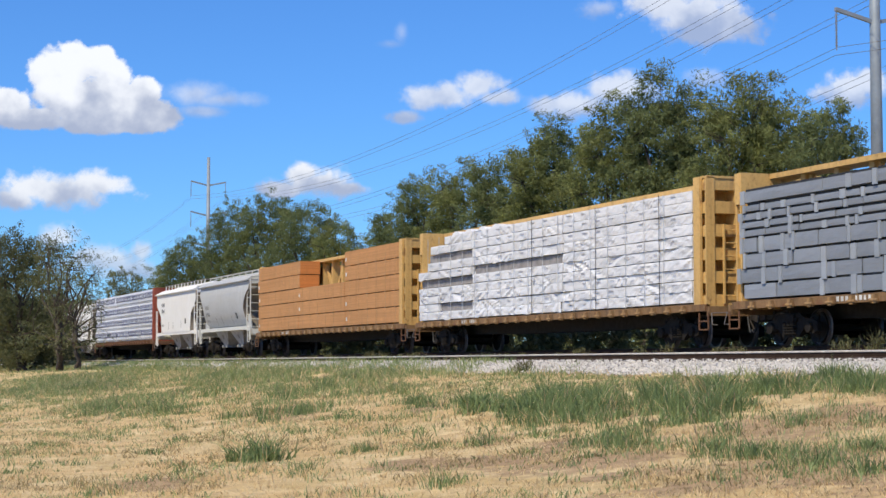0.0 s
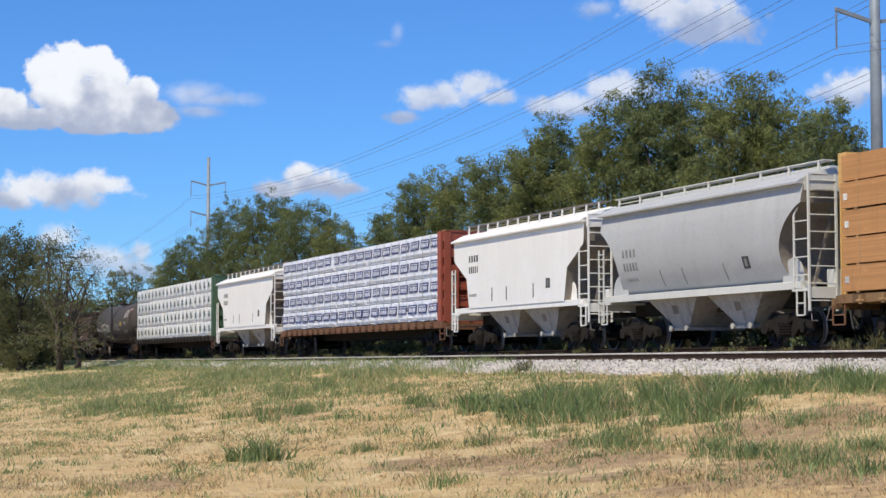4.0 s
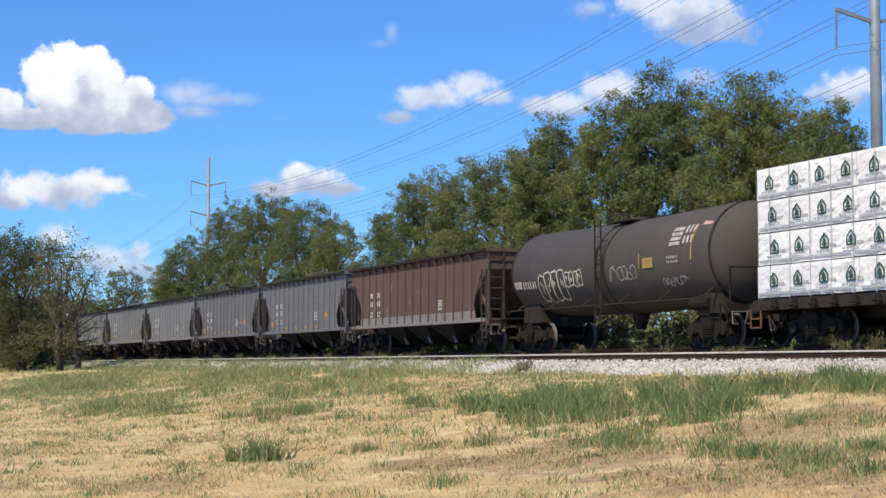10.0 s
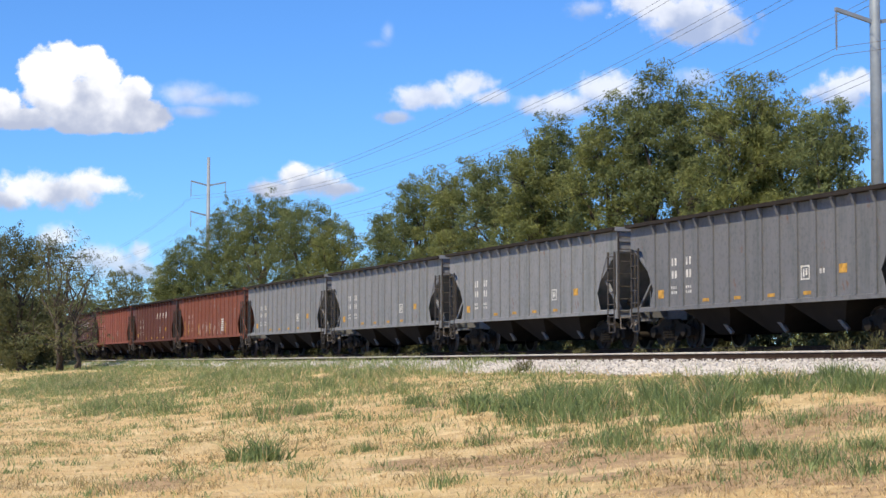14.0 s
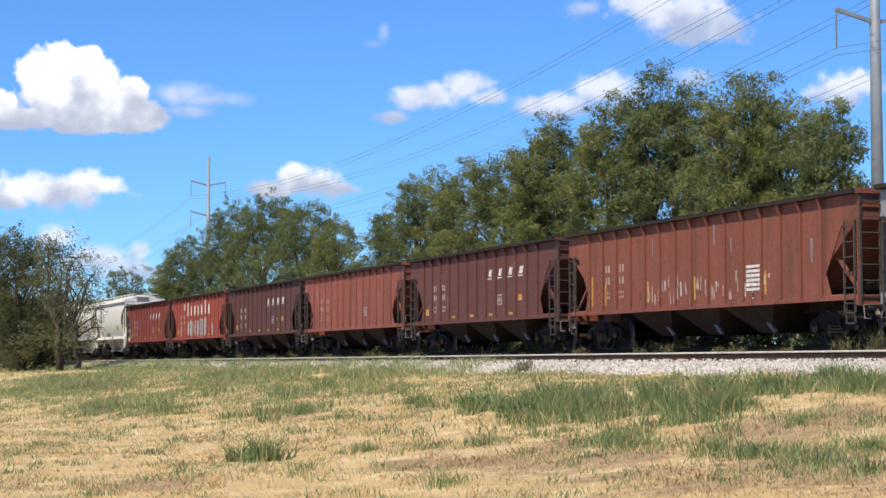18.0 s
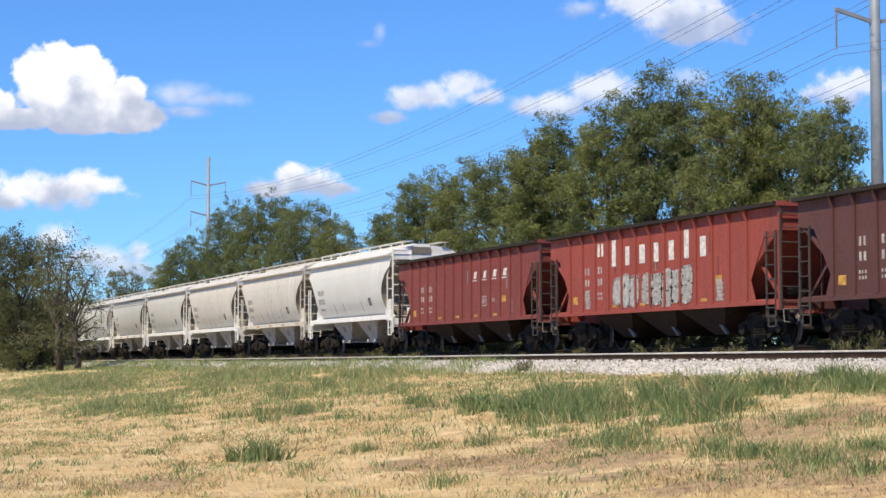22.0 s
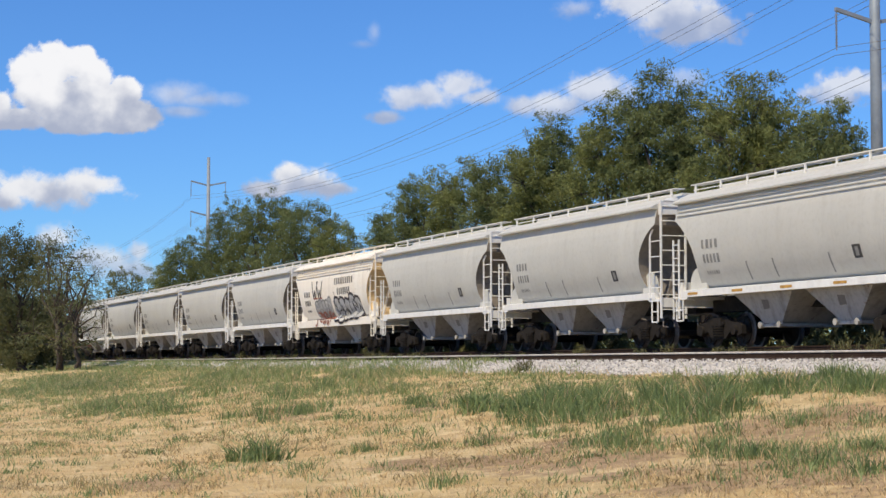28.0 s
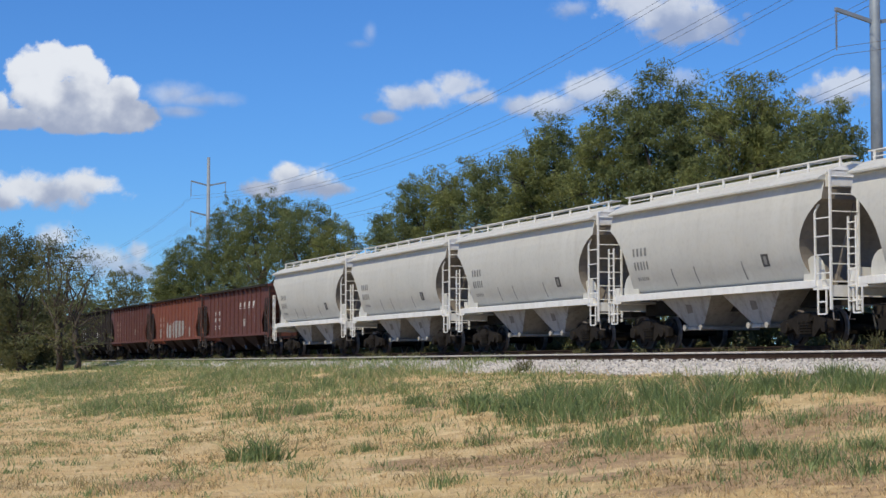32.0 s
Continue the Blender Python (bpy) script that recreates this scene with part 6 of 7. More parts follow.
    ribbons("tall_grass", tall_green, "tall_grass", "lush tufts and belts of tall green grass near the track", "grass", 5)


def weeds():
    rnd = random.Random(19)
    spots = []
    for k in range(260):
        x = 6 - 150 * rnd.random() ** 1.3
        if k % 4 == 0:
            y, h = rnd.uniform(22.7, 23.5), rnd.uniform(0.15, 0.50)
        else:
            y, h = rnd.uniform(28.2, 28.8), rnd.uniform(0.4, 1.0)
        r = h * 0.5
        for _ in range(int(50 + 90 * h)):
            px, py = rnd.gauss(x, r * 0.7), rnd.gauss(y, r * 0.4)
            spots.append((px, py, ground_z(px, py) + rnd.random() * h * 0.7, rnd.uniform(0.06, 0.18), 0.032, rnd.uniform(0.3, 1.3)))
        for _ in range(6):
            spots.append((rnd.gauss(x, r * 0.3), rnd.gauss(y, r * 0.3), ground_z(x, y), h, 0.02, rnd.uniform(0, 0.3)))
    # taller clumps that stand out before the train
    for px, y, h in ((655, 22.9, 0.55), (672, 22.8, 0.5), (480, 22.9, 0.45), (862, 22.8, 0.35), (1022, 22.9, 0.5), (1562, 22.9, 0.8), (1490, 22.9, 0.6), (1300, 22.9, 0.45), (1375, 22.9, 0.35), (925, 18.7, 0.35)):
        x, _ = along(px, y)
        for _ in range(170):
            qx, qy, up = rnd.gauss(x, h * 0.35), rnd.gauss(y, 0.15), rnd.random()
            spots.append((qx, qy, ground_z(qx, qy) + up * h * 0.7, rnd.uniform(0.05, 0.16), 0.026, rnd.uniform(0.3, 1.2)))
        for _ in range(26):
            spots.append((rnd.gauss(x, h * 0.3), rnd.gauss(y, 0.12), ground_z(x, y), h * rnd.uniform(0.7, 1.15), 0.013, rnd.uniform(0.05, 0.5)))
    ribbons("trackside_weeds", spots, "weed", "leafy weeds growing between and beyond the tracks", "weeds", 3)


def leaf_cloud(centres, per, spread, size, seed):
    """Many small leaf blades round clump centres; returns vertices and quads."""
    rng = np.random.default_rng(seed)
    c = np.array(centres)
    n = len(c) * per
    idx = np.repeat(np.arange(len(c)), per)
    d = rng.normal(size=(n, 3))
    d /= np.linalg.norm(d, axis=1)[:, None] + 1e-9
    rad = spread * rng.uniform(0.15, 1.0, n) ** 0.6
    p = c[idx, :3] + d * rad[:, None] * c[idx, 3][:, None] * np.array([1, 1, 0.8])
    u = rng.normal(size=(n, 3)) + d * 0.2
    u /= np.linalg.norm(u, axis=1)[:, None]
    w = np.cross(u, rng.normal(size=(n, 3)))
    w /= np.linalg.norm(w, axis=1)[:, None] + 1e-9
    ln = size * rng.uniform(0.6, 1.5, n)
    wd = ln * rng.uniform(0.35, 0.6, n)
    a = u * ln[:, None]
    b = w * wd[:, None]
    flip = np.sign(np.sum(np.cross(a, b) * d, axis=1))      # leaves turn their upper face outwards
    b *= np.where(flip == 0, 1, -flip)[:, None]
    v = np.stack([p - a, p + b * 0.5, p + a, p - b * 0.5], 1).reshape(-1, 3)
    k = np.arange(n) * 4
    return v, np.stack([k, k + 1, k + 2, k + 3], 1)


def leaf_mesh(name, v, q, material, round_off=0.0, centres=None):
    """Leaves as one mesh; round_off leans their shading towards the clump's own roundness."""
    me = bpy.data.meshes.new(name)
    me.vertices.add(len(v))
    me.vertices.foreach_set("co", v.astype(np.float32).ravel())
    me.loops.add(q.size)
    me.loops.foreach_set("vertex_index", q.ravel().astype(np.int32))
    me.polygons.add(len(q))
    me.polygons.foreach_set("loop_start", (np.arange(len(q)) * 4).astype(np.int32))
    me.update(calc_edges=True)
    me.materials.append(M[material])
    if round_off:
        leaf = v.reshape(-1, 4, 3)
        flat = np.cross(leaf[:, 2] - leaf[:, 0], leaf[:, 1] - leaf[:, 3])
        flat *= -1.0
        flat /= np.linalg.norm(flat, axis=1)[:, None] + 1e-9
        c = np.array(centres)[:, :3]
        out = leaf.mean(1) - np.repeat(c, len(leaf) // len(c), axis=0)
        out /= np.linalg.norm(out, axis=1)[:, None] + 1e-9
        nrm = flat * (1 - round_off) + out * round_off
        nrm /= np.linalg.norm(nrm, axis=1)[:, None] + 1e-9
        me.polygons.foreach_set("use_smooth", [True] * len(q))
        me.normals_split_custom_set_from_vertices(np.repeat(nrm, 4, axis=0))
    return me


def tree(x, y, height, radius, seed, material="leaf_a", crown_base=0.22, per=46, leaf=0.15, fill=1.0, label="leafy olive-green tree beyond the railway", trunks=1):
    """A tapered, forked trunk with limbs that carry lobes of leaf clumps; the outline is uneven, with gaps between the lobes."""
    rnd = random.Random(seed)
    t = empty("tree", label, "tree", "trees along the railway")
    t.location = (x, y, ground_z(x, y) - 0.1)
    centres, sprays = [], []

    def limb(wood, a, b, r0, r1, bends=3):
        """One bent, tapering tube."""
        pts = [a.copy()]
        for i in range(bends):
            u = (i + 1) / bends
            pts.append(a.lerp(b, u) + (Vector((rnd.gauss(0, 1), rnd.gauss(0, 1), rnd.gauss(0.3, 0.5))) * (b - a).length * 0.05 if i < bends - 1 else Vector()))
        d = (b - a).normalized()
        up = Vector((0, 0, 1)) if abs(d.z) < 0.9 else Vector((1, 0, 0))
        s = d.cross(up).normalized()
        w = s.cross(d)
        n = 7 if r0 > 0.08 else 5
        v = []
        for i, p in enumerate(pts):
            r = r0 + (r1 - r0) * i / bends
            v += [p + (s * math.cos(k * 2 * math.pi / n) + w * math.sin(k * 2 * math.pi / n)) * r for k in range(n)]
        f = [(i * n + k, i * n + (k + 1) % n, i * n + n + (k + 1) % n, i * n + n + k) for i in range(bends) for k in range(n)]
        wood.add(v, f + [tuple(range(n)), tuple(range(bends * n + n - 1, bends * n - 1, -1))])
        return pts[-1]

    lobes = [(Vector((rnd.gauss(0, 0.12) * radius, rnd.gauss(0, 0.12) * radius, 0.76 * height)), 0.66 * radius, 0.25 * height)]
    count = 13
    for k in range(count):
        a = 2 * math.pi * (k * 0.382 + rnd.uniform(-0.05, 0.05))
        h = crown_base + (0.88 - crown_base) * (k + 0.5) / count
        out = radius * (0.64 if h < 0.65 else 0.52) * rnd.uniform(0.75, 1.1)
        size = radius * rnd.uniform(0.36, 0.50)
        lobes.append((Vector((out * math.cos(a), out * math.sin(a), h * height)), size, size * rnd.uniform(0.75, 1.1)))
    base = Vector((0, 0, 0))
    for k in range(trunks):
        foot = Vector((rnd.gauss(0, 0.5), rnd.gauss(0, 0.3), 0)) if k else base
        fork = Vector((rnd.gauss(0, 0.10) * radius, rnd.gauss(0, 0.10) * radius, height * crown_base * rnd.uniform(0.9, 1.3)))
        wood = Geo()
        limb(wood, foot, fork, height * 0.024 / trunks ** 0.5, height * 0.017 / trunks ** 0.5, 4)
        trunk = part("trunk", wood, "bark", t, "grey-brown forked trunk", smooth=True)
        for c, rx, rz in lobes[k::trunks]:
            wood = Geo()
            knee = limb(wood, fork, fork.lerp(Vector((fork.x, fork.y, c.z)), 0.35), height * 0.012, height * 0.010, 2)
            hub = limb(wood, knee, c, height * 0.010, 0.03, 4)
            for _ in range(5):
                d = Vector((rnd.gauss(0, 1), rnd.gauss(0, 1), rnd.gauss(0.2, 0.8))).normalized()
                limb(wood, hub, hub + Vector((d.x * rx, d.y * rx, d.z * rz)) * 0.95, 0.03, 0.010, 2)
            part("limb", wood, "bark", trunk, smooth=True)
    for c, rx, rz in lobes:
        n = int(fill * (9 + 7.5 * rx * rz))
        for _ in range(n):
            d = Vector((rnd.gauss(0, 1), rnd.gauss(0, 1), rnd.gauss(0.15, 1))).normalized()
            k = rnd.uniform(0.25, 1.0) ** 0.45
            p = c + Vector((d.x * rx, d.y * rx, d.z * rz)) * k
            if p.z > 0.4:
                centres.append((p.x, p.y, p.z, rnd.uniform(0.45, 1.0)))
    # loose sprays that break the outline
    for _ in range(int(60 * fill)):
        c, rx, rz = rnd.choice(lobes)
        d = Vector((rnd.gauss(0, 1), rnd.gauss(0, 1), rnd.gauss(0.3, 0.8))).normalized()
        p = c + Vector((d.x * rx, d.y * rx, d.z * rz)) * 0.95
        q = p + (d + Vector((0, 0, rnd.uniform(-0.5, 0.4)))) * rnd.uniform(0.3, 1.0)
        for u in (0.2, 0.45, 0.7, 1.0):
            m = p.lerp(q, u)
            sprays.append((m.x, m.y, m.z, rnd.uniform(0.22, 0.42) * (1.2 - 0.5 * u)))
    v, q = leaf_cloud(centres, per, 0.72, leaf, seed)
    part("crown", leaf_mesh("crown", v, q, material, 0.48, centres), material, t)
    v, q = leaf_cloud(sprays, max(8, per // 6), 1.0, leaf, seed + 1)
    part("outer_foliage", leaf_mesh("outer_foliage", v, q, material, 0.4, sprays), material, t)
    return t


def plant_trees():
    f, th = 3101.0, math.atan2(35.9, 93.3)
    rows = (  # column, its skyline, lateral distance, crown's half width, leaves
        (1472, 185, 40, 48, "leaf_a"), (1385, 145, 42, 66, "leaf_b"), (1310, 138, 40, 62, "leaf_b"), (1225, 145, 42, 60, "leaf_a"), (1158, 124, 41, 58, "leaf_a"), (1085, 178, 40, 58, "leaf_b"),
        (1010, 205, 42, 55, "leaf_a"), (950, 238, 40, 45, "leaf_b"), (890, 268, 41, 52, "leaf_a"), (815, 288, 43, 55, "leaf_b"), (752, 302, 42, 48, "leaf_a"), (690, 366, 43, 34, "leaf_a"),
        (595, 385, 44, 40, "leaf_b"), (540, 362, 44, 48, "leaf_a"), (470, 338, 45, 52, "leaf_a"), (410, 362, 44, 38, "leaf_a"), (345, 425, 43, 48, "leaf_a"), (300, 470, 41, 34, "leaf_b"))
    for i, (px, top, p, half, mat) in enumerate(rows):
        x, y = along(px, p)
        d = -x * math.cos(th) + y * math.sin(th)
        tree(x, y, (645 - top) * d / f * 1.03 + EYE_Z - ground_z(x, y), half * d / f * 1.5, 100 + i, mat, 0.32, per=96, leaf=0.098, fill=1.1)
    x, y = along(225, 44)
    tree(x, y, 13.4, 3.6, 140, "leaf_thin", 0.2, per=30, leaf=0.15, fill=0.9, label="thin half-bare grey-green tree beyond the railway")
    x, y = along(165, 42)
    tree(x, y, 9.5, 5.0, 141, "leaf_a", 0.1, leaf=0.17)
    # scrubby trees on the near side of the line
    x, y = along(35, 15.5)
    tree(x, y, 9.7, 3.2, 150, "leaf_scrub", 0.10, per=58, leaf=0.095, trunks=3, fill=1.5, label="scrubby tree with drooping twigs beside the siding")
    x, y = along(-40, 14.5)
    tree(x, y, 9.6, 4.2, 151, "leaf_scrub", 0.12, per=46, fill=1.3, leaf=0.115, trunks=2, label="dense scrubby tree beside the siding")
    x, y = along(105, 16.0)
    tree(x, y, 8.6, 2.3, 152, "leaf_thin", 0.14, per=24, leaf=0.085, trunks=2, fill=0.85, label="scrubby tree with drooping twigs beside the siding")
    x, y = along(140, 16.8)
    tree(x, y, 7.0, 1.7, 154, "leaf_thin", 0.18, per=12, leaf=0.085, trunks=2, fill=0.7, label="feathery young tree beside the siding")
    x, y = along(45, 16.5)
    tree(x, y, 5.2, 3.6, 153, "leaf_scrub", 0.06, per=70, leaf=0.10, trunks=3, fill=1.6, label="low dense shrub beside the siding")


def undergrowth():
    rnd = random.Random(77)
    centres = []
    for _ in range(1500):
        x = 20 - 330 * rnd.random()
        y = rnd.uniform(32, 46)
        h = rnd.uniform(0.3, 4.8) * rnd.uniform(0.5, 1.0)
        centres.append((x, y, ground_z(x, y) + h, rnd.uniform(0.9, 1.6)))
    v, q = leaf_cloud(centres, 40, 1.0, 0.16, 9)
    ob = new("undergrowth", leaf_mesh("undergrowth", v, q, "leaf_a"))
    tagged(ob, "dense shrubs and brush under the trees beyond the railway", "undergrowth", kind="stuff")
    # thick low brush close behind the main line
    centres = []
    for _ in range(2600):
        x = 20 - 230 * rnd.random()
        y = rnd.uniform(28.2, 29.1)
        centres.append((x, y, ground_z(x, y) + rnd.uniform(0.1, 1.75), rnd.uniform(0.3, 0.5)))
    v, q = leaf_cloud(centres, 40, 1.0, 0.15, 12)
    ob = new("trackside_brush", leaf_mesh("trackside_brush", v, q, "brush"))
    tagged(ob, "thick dark brush growing close behind the main line", "brush", kind="stuff")
    centres = []
    for _ in range(1500):
        x = rnd.uniform(-420, 60)
        y = rnd.uniform(52, 75)
        centres.append((x, y, ground_z(x, y) + rnd.uniform(0.2, 3.6 if x > -110 else 5.5), rnd.uniform(1.4, 2.4)))
    v, q = leaf_cloud(centres, 34, 1.2, 0.34, 10)
    ob = new("far_woods", leaf_mesh("far_woods", v, q, "leaf_a"))
    tagged(ob, "hazy line of woods behind the trackside trees", "woods", kind="stuff")


meadow()
weeds()
plant_trees()
undergrowth()


# ------------------------------------------------------------ power line
POLES = [(-70.85, 49.7, 0.0), (-214.0, 50.9, -1.8), (-357.0, 52.3, -1.8), (72.0, 48.1, 0.0)]   # place, and how much lower the land lies
ARM_Z = (17.2, 21.0, 24.8)
ARM = 2.25


def power_pole(x, y, low):
    p = empty("transmission_pole", "tall grey steel transmission pole with three crossarms", "utility pole", "transmission poles")
    g = Geo()
    g.cone((0, 0, 0), (0, 0, 28.0), 0.36, 0.19, 16)
    part("pole_shaft", g, "concrete_pole", p, smooth=True)
    for z in ARM_Z:
        for s in (-1, 1):
            arm = part("crossarm", Geo().beam((0, 0, z - 0.35), (0, s * ARM, z + 0.15), 0.15, 0.18), "concrete_pole", p)
            g = Geo()
            for k in range(11):
                g.cone((0, s * (ARM - 0.05), z - 0.1 - 0.15 * k), (0, s * (ARM - 0.05), z - 0.18 - 0.15 * k), 0.07, 0.035, 8)
            g.beam((0, s * (ARM - 0.05), z + 0.05), (0, s * (ARM - 0.05), z - 1.85), 0.04)
            part("insulator", g, "insulator", arm)
    p.location = (x, y, ground_z(x, y) + low)
    return p


def wire(points, r):
    """One conductor: a thin tube through the points."""
    g, n = Geo(), 4
    v = [(p[0], p[1] + r * math.cos(i * math.pi / 2), p[2] + r * math.sin(i * math.pi / 2)) for p in points for i in range(n)]
    g.add(v, [(k * n + i, k * n + (i + 1) % n, k * n + n + (i + 1) % n, k * n + n + i) for k in range(len(points) - 1) for i in range(n)])
    return g


def wires():
    order = [POLES[3], POLES[0], POLES[1], POLES[2]]
    for a, b in zip(order, order[1:]):
        for h in [z - 1.85 for z in ARM_Z]:
            for s in (-ARM + 0.05, ARM - 0.05):
                for twin in (-0.20, 0.20):
                    pts = []
                    for i in range(25):
                        u = i / 24
                        pts.append((a[0] + (b[0] - a[0]) * u, a[1] + (b[1] - a[1]) * u + s + twin * 0.3, h + 1.2 + twin + a[2] + (b[2] - a[2]) * u - 13.6 * u * (1 - u)))
                    thing("power_line", wire(pts, 0.013), "wire", "thin grey overhead power conductor", "power line", "power lines")


for spot in POLES:
    power_pole(*spot)
wires()


# ------------------------------------------------------------ clouds
CLOUDS = []


def cloud_material(name, blobs, soft, gain, seed, ragged=1.9, grain=0.016, white_from=0.78, white=0.88):
    """A far cloud on a backdrop sheet: lobes broken up by noise, white above and grey below."""
    n = Nodes(name)
    t = n.t
    tc = t.nodes.new("ShaderNodeTexCoord")
    warp = n.add("ShaderNodeTexNoise", Scale=grain, Detail=8.0, Roughness=0.60)
    mp = t.nodes.new("ShaderNodeMapping")
    mp.inputs["Location"].default_value = (seed * 137.0, seed * 71.0, 0)
    n.link(tc.outputs["Object"], mp.inputs["Vector"])
    n.link(mp.outputs[0], warp.inputs["Vector"])
    field = None
    for bx, by, rx, ry in blobs:
        sub = t.nodes.new("ShaderNodeMapping")
        sub.vector_type = "TEXTURE"
        sub.inputs["Location"].default_value = (bx, by, 0)
        sub.inputs["Scale"].default_value = (rx, ry, 1)
        n.link(tc.outputs["Object"], sub.inputs["Vector"])
        ln = t.nodes.new("ShaderNodeVectorMath")
        ln.operation = "LENGTH"
        n.link(sub.outputs[0], ln.inputs[0])
        val = n.math("SUBTRACT", 1.0, ln.outputs["Value"])
        field = val if field is None else n.math("MAXIMUM", field, val)
    rough = n.math("MULTIPLY", n.math("SUBTRACT", warp.outputs["Fac"], 0.5), ragged)
    dens = n.math("ADD", field, rough)
    alpha = n.ramp(dens, 0.0, soft, 0.0, gain)
    # shade: the field is darker towards the foot of the cloud
    sep = t.nodes.new("ShaderNodeSeparateXYZ")
    n.link(tc.outputs["Object"], sep.inputs[0])
    lows = min(b[1] - b[3] for b in blobs)
    highs = max(b[1] + b[3] for b in blobs)
    body = n.add("ShaderNodeTexNoise", Scale=0.010, Detail=4.0, Roughness=0.5)
    n.link(mp.outputs[0], body.inputs["Vector"])
    up = n.ramp(n.math("ADD", sep.outputs["Y"], n.math("MULTIPLY", n.math("SUBTRACT", body.outputs["Fac"], 0.5), (highs - lows) * 1.7)), lows + (highs - lows) * (white_from - 0.73), lows + (highs - lows) * white_from)
    col = n.mix(up, (0.43, 0.48, 0.62), (white, white, white * 1.02))
    em = t.nodes.new("ShaderNodeEmission")
    n.link(col, em.inputs[0])
    em.inputs[1].default_value = 1.0
    tr = t.nodes.new("ShaderNodeBsdfTransparent")
    mx = t.nodes.new("ShaderNodeMixShader")
    n.link(alpha, mx.inputs[0])
    n.link(tr.outputs[0], mx.inputs[1])
    n.link(em.outputs[0], mx.inputs[2])
    n.link(mx.outputs[0], t.nodes["Material Output"].inputs[0])
    return n.mat


def cloud(px, py, w, h, blobs, drift, soft=0.35, gain=1.0, seed=0, far=3600.0, **look_of):
    """A cloud round the view direction (px, py), w by h wide in the same units, drifting sideways by drift."""
    far += 30.0 * seed
    s = far / 3101.0
    m = VIEW.to_3x3()

    def spot(x):
        return VIEW.translation + m @ Vector(((x - 784) * s, (441 - py) * s, -far))
    g = Geo().quad((-w * s, -h * s, 0), (w * s, -h * s, 0), (w * s, h * s, 0), (-w * s, h * s, 0))
    me = bpy.data.meshes.new("cloud")
    me.from_pydata(g.v, [], g.f)
    me.materials.append(cloud_material("cloud_vapour", [(a * s, b * s, c * s, d * s) for a, b, c, d in blobs], soft, gain, seed + 1, **look_of))
    ob = tagged(new("cloud", me), "white cumulus cloud with a grey foot" if gain > 0.9 else "thin wispy white cloud", "cloud", "clouds in the sky", "backdrop")
    CLOUDS.append((ob, [(t, Matrix.Translation(spot(px + drift * t / 32)) @ m.to_4x4()) for t in (0, 16, 32)]))


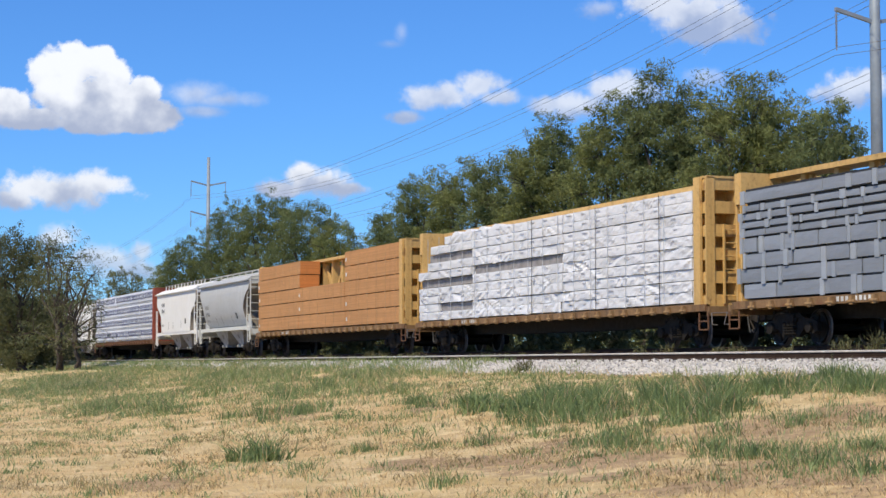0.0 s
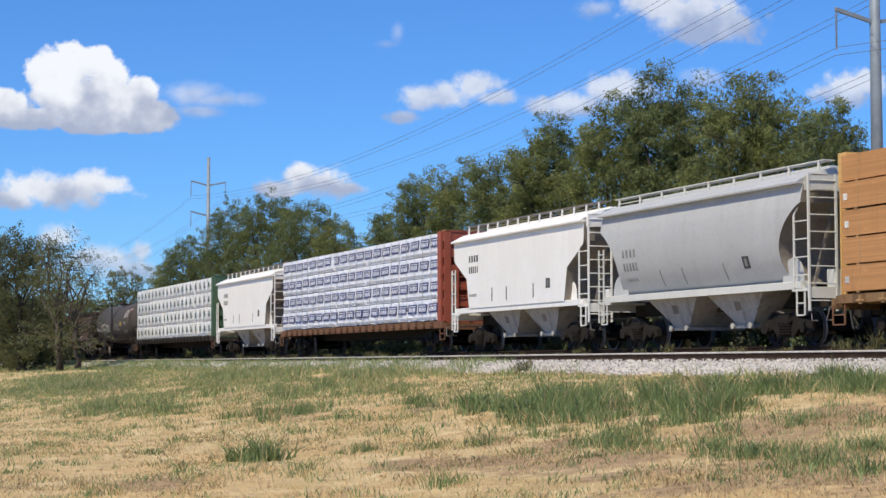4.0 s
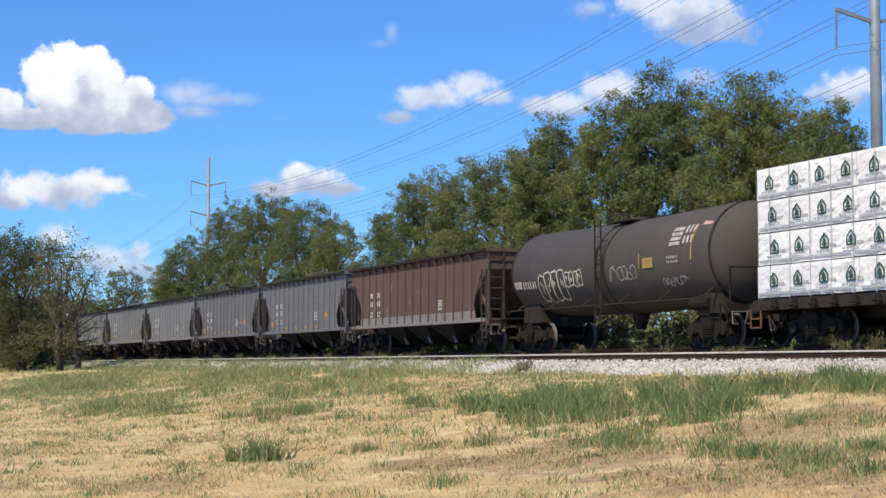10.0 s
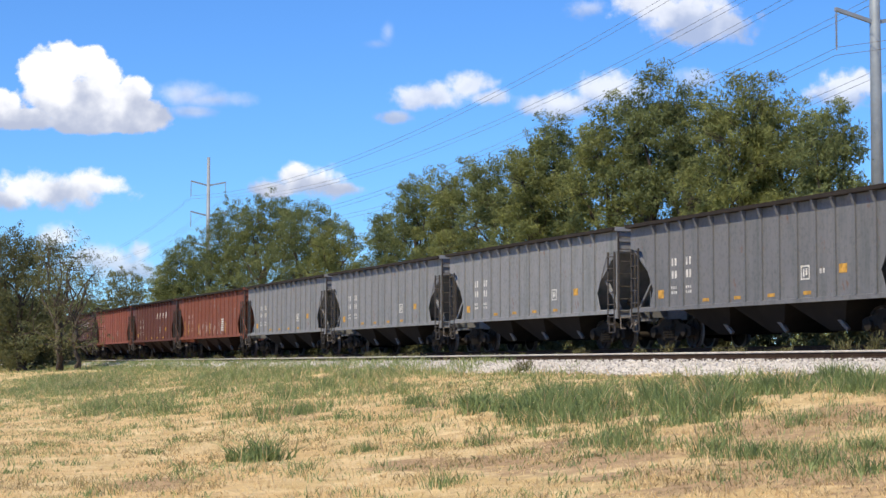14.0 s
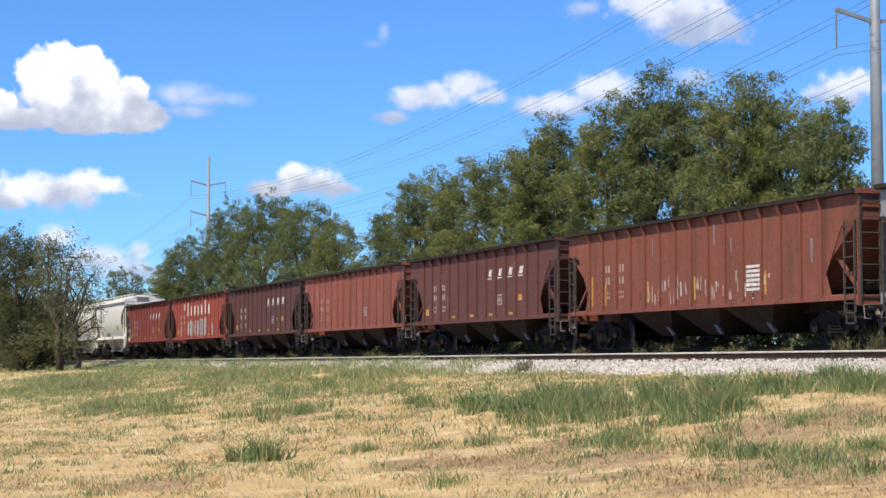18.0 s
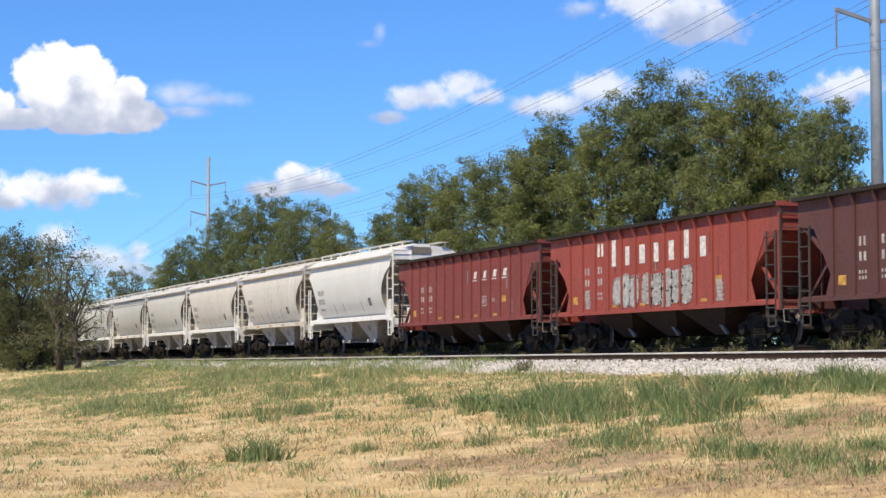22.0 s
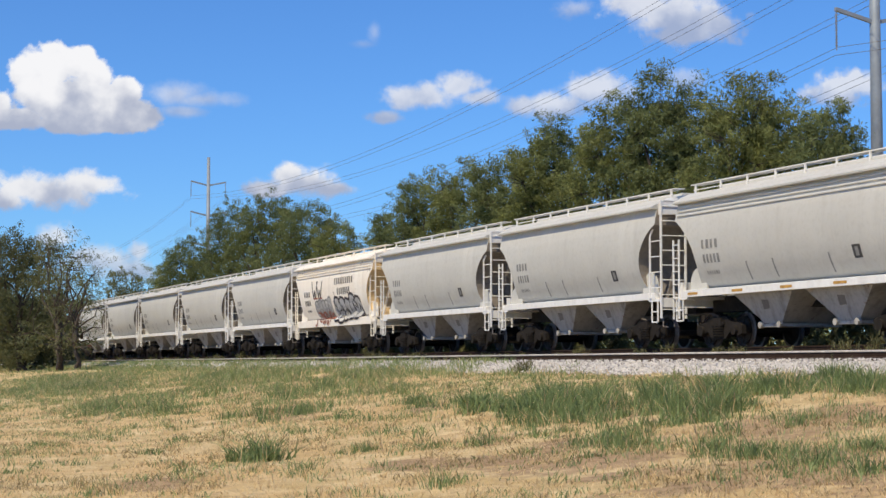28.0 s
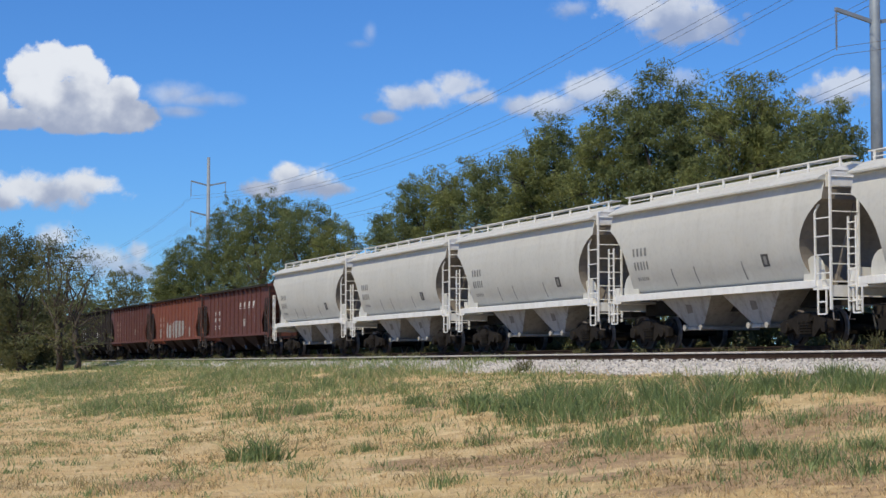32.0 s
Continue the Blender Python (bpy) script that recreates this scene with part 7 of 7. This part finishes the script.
def build_clouds():
    cloud(160, 170, 300, 150, [(-52, 38, 62, 54), (-30, 58, 42, 40), (18, 60, 38, 36), (40, 30, 40, 46), (92, 2, 40, 36), (10, -10, 125, 54), (110, -32, 60, 34), (30, -46, 120, 26)],
          -39, 0.27, 1.0, 1, ragged=1.0, grain=0.022, white_from=0.74, white=0.98)
    cloud(12, 194, 150, 90, [(0, 4, 58, 40), (34, -16, 70, 24), (-34, 8, 44, 36)], -39, 0.27, 1.0, 13, ragged=1.0, grain=0.022, white_from=0.80, white=0.96)
    cloud(365, 172, 170, 90, [(-20, 6, 80, 30), (25, -4, 85, 20), (-10, -25, 60, 16)], -40, 0.9, 0.6, 2, ragged=1.1)
    cloud(115, 338, 220, 90, [(0, 0, 125, 36), (-60, 5, 70, 38), (60, 10, 70, 30), (-90, -15, 60, 25)], -21, 0.6, 0.97, 3, white=0.92)
    cloud(565, 322, 180, 80, [(0, -4, 90, 30), (-30, 12, 46, 24), (50, -12, 60, 18), (-66, -14, 56, 18)], -27, 0.6, 0.97, 4, white=0.92)
    cloud(815, 165, 230, 90, [(-30, -5, 90, 30), (30, 10, 60, 30), (70, -8, 70, 22), (-100, -45, 40, 16)], -40, 0.7, 0.80, 5)
    cloud(703, 62, 80, 80, [(8, 4, 16, 30), (-12, -16, 32, 10)], -55, 1.2, 0.32, 6, ragged=1.4)
    cloud(1240, 30, 240, 110, [(0, 0, 110, 55), (60, -15, 80, 36), (-60, 20, 80, 40), (20, -30, 110, 25)], -45, 0.6, 0.82, 7)
    cloud(1060, 175, 230, 110, [(-40, -10, 90, 34), (40, 15, 90, 40), (-90, -10, 50, 25)], -45, 0.7, 0.80, 8)
    cloud(1500, 160, 150, 90, [(0, 0, 70, 40), (40, 10, 60, 30)], -22, 0.5, 0.8, 9)
    cloud(190, 455, 200, 130, [(0, -6, 95, 34), (40, -24, 80, 28), (-90, 34, 50, 30), (60, 10, 30, 20)], -6, 0.8, 0.75, 10)
    cloud(1060, 15, 120, 60, [(0, 0, 40, 22)], -50, 0.8, 0.5, 11)
    cloud(1250, 140, 120, 60, [(0, 0, 60, 24)], -45, 0.9, 0.5, 12)


build_clouds()


# ------------------------------------------------------------ what moves
ROLL = [(0, 0.0), (3, 40.3), (6, 81.3), (9, 122.5), (13, 178.9), (17, 236.0), (20, 279.5), (23, 323.0), (25.5, 359.2), (28, 395.6), (32, 455.3)]


def rolled(t):
    """Metres that the train has rolled by t seconds: a smooth curve through the knots."""
    n = len(ROLL)
    i = max(j for j in range(n - 1) if ROLL[j][0] <= t)
    (t0, d0), (t1, d1) = ROLL[i], ROLL[i + 1]

    def pace(j):
        a, b = ROLL[max(0, j - 1)], ROLL[min(n - 1, j + 1)]
        return (b[1] - a[1]) / (b[0] - a[0])
    h = t1 - t0
    u = (t - t0) / h
    return ((2 * u ** 3 - 3 * u ** 2 + 1) * d0 + (u ** 3 - 2 * u ** 2 + u) * h * pace(i)
            + (-2 * u ** 3 + 3 * u ** 2) * d1 + (u ** 3 - u ** 2) * h * pace(i + 1))


def motions():
    for car, x in CARS:
        walk(car, [(t, pose(x + rolled(t), TRAIN_Y, RAIL_Z)) for t in [0.5 * k for k in range(65)]])
    first = WHEELSETS[0]
    walk(first, [(i / FPS, pose(0, 0, 0, 0, math.degrees(rolled(i / FPS) / 0.457), 0)) for i in range(0, 32 * FPS + 1)])
    keys = first.animation_data
    for w in WHEELSETS[1:]:
        w.rotation_mode = "QUATERNION"
        own = w.animation_data_create()
        own.action = keys.action
        own.action_slot = keys.action_slot
    for ob, rows in CLOUDS:
        walk(ob, rows)


motions()
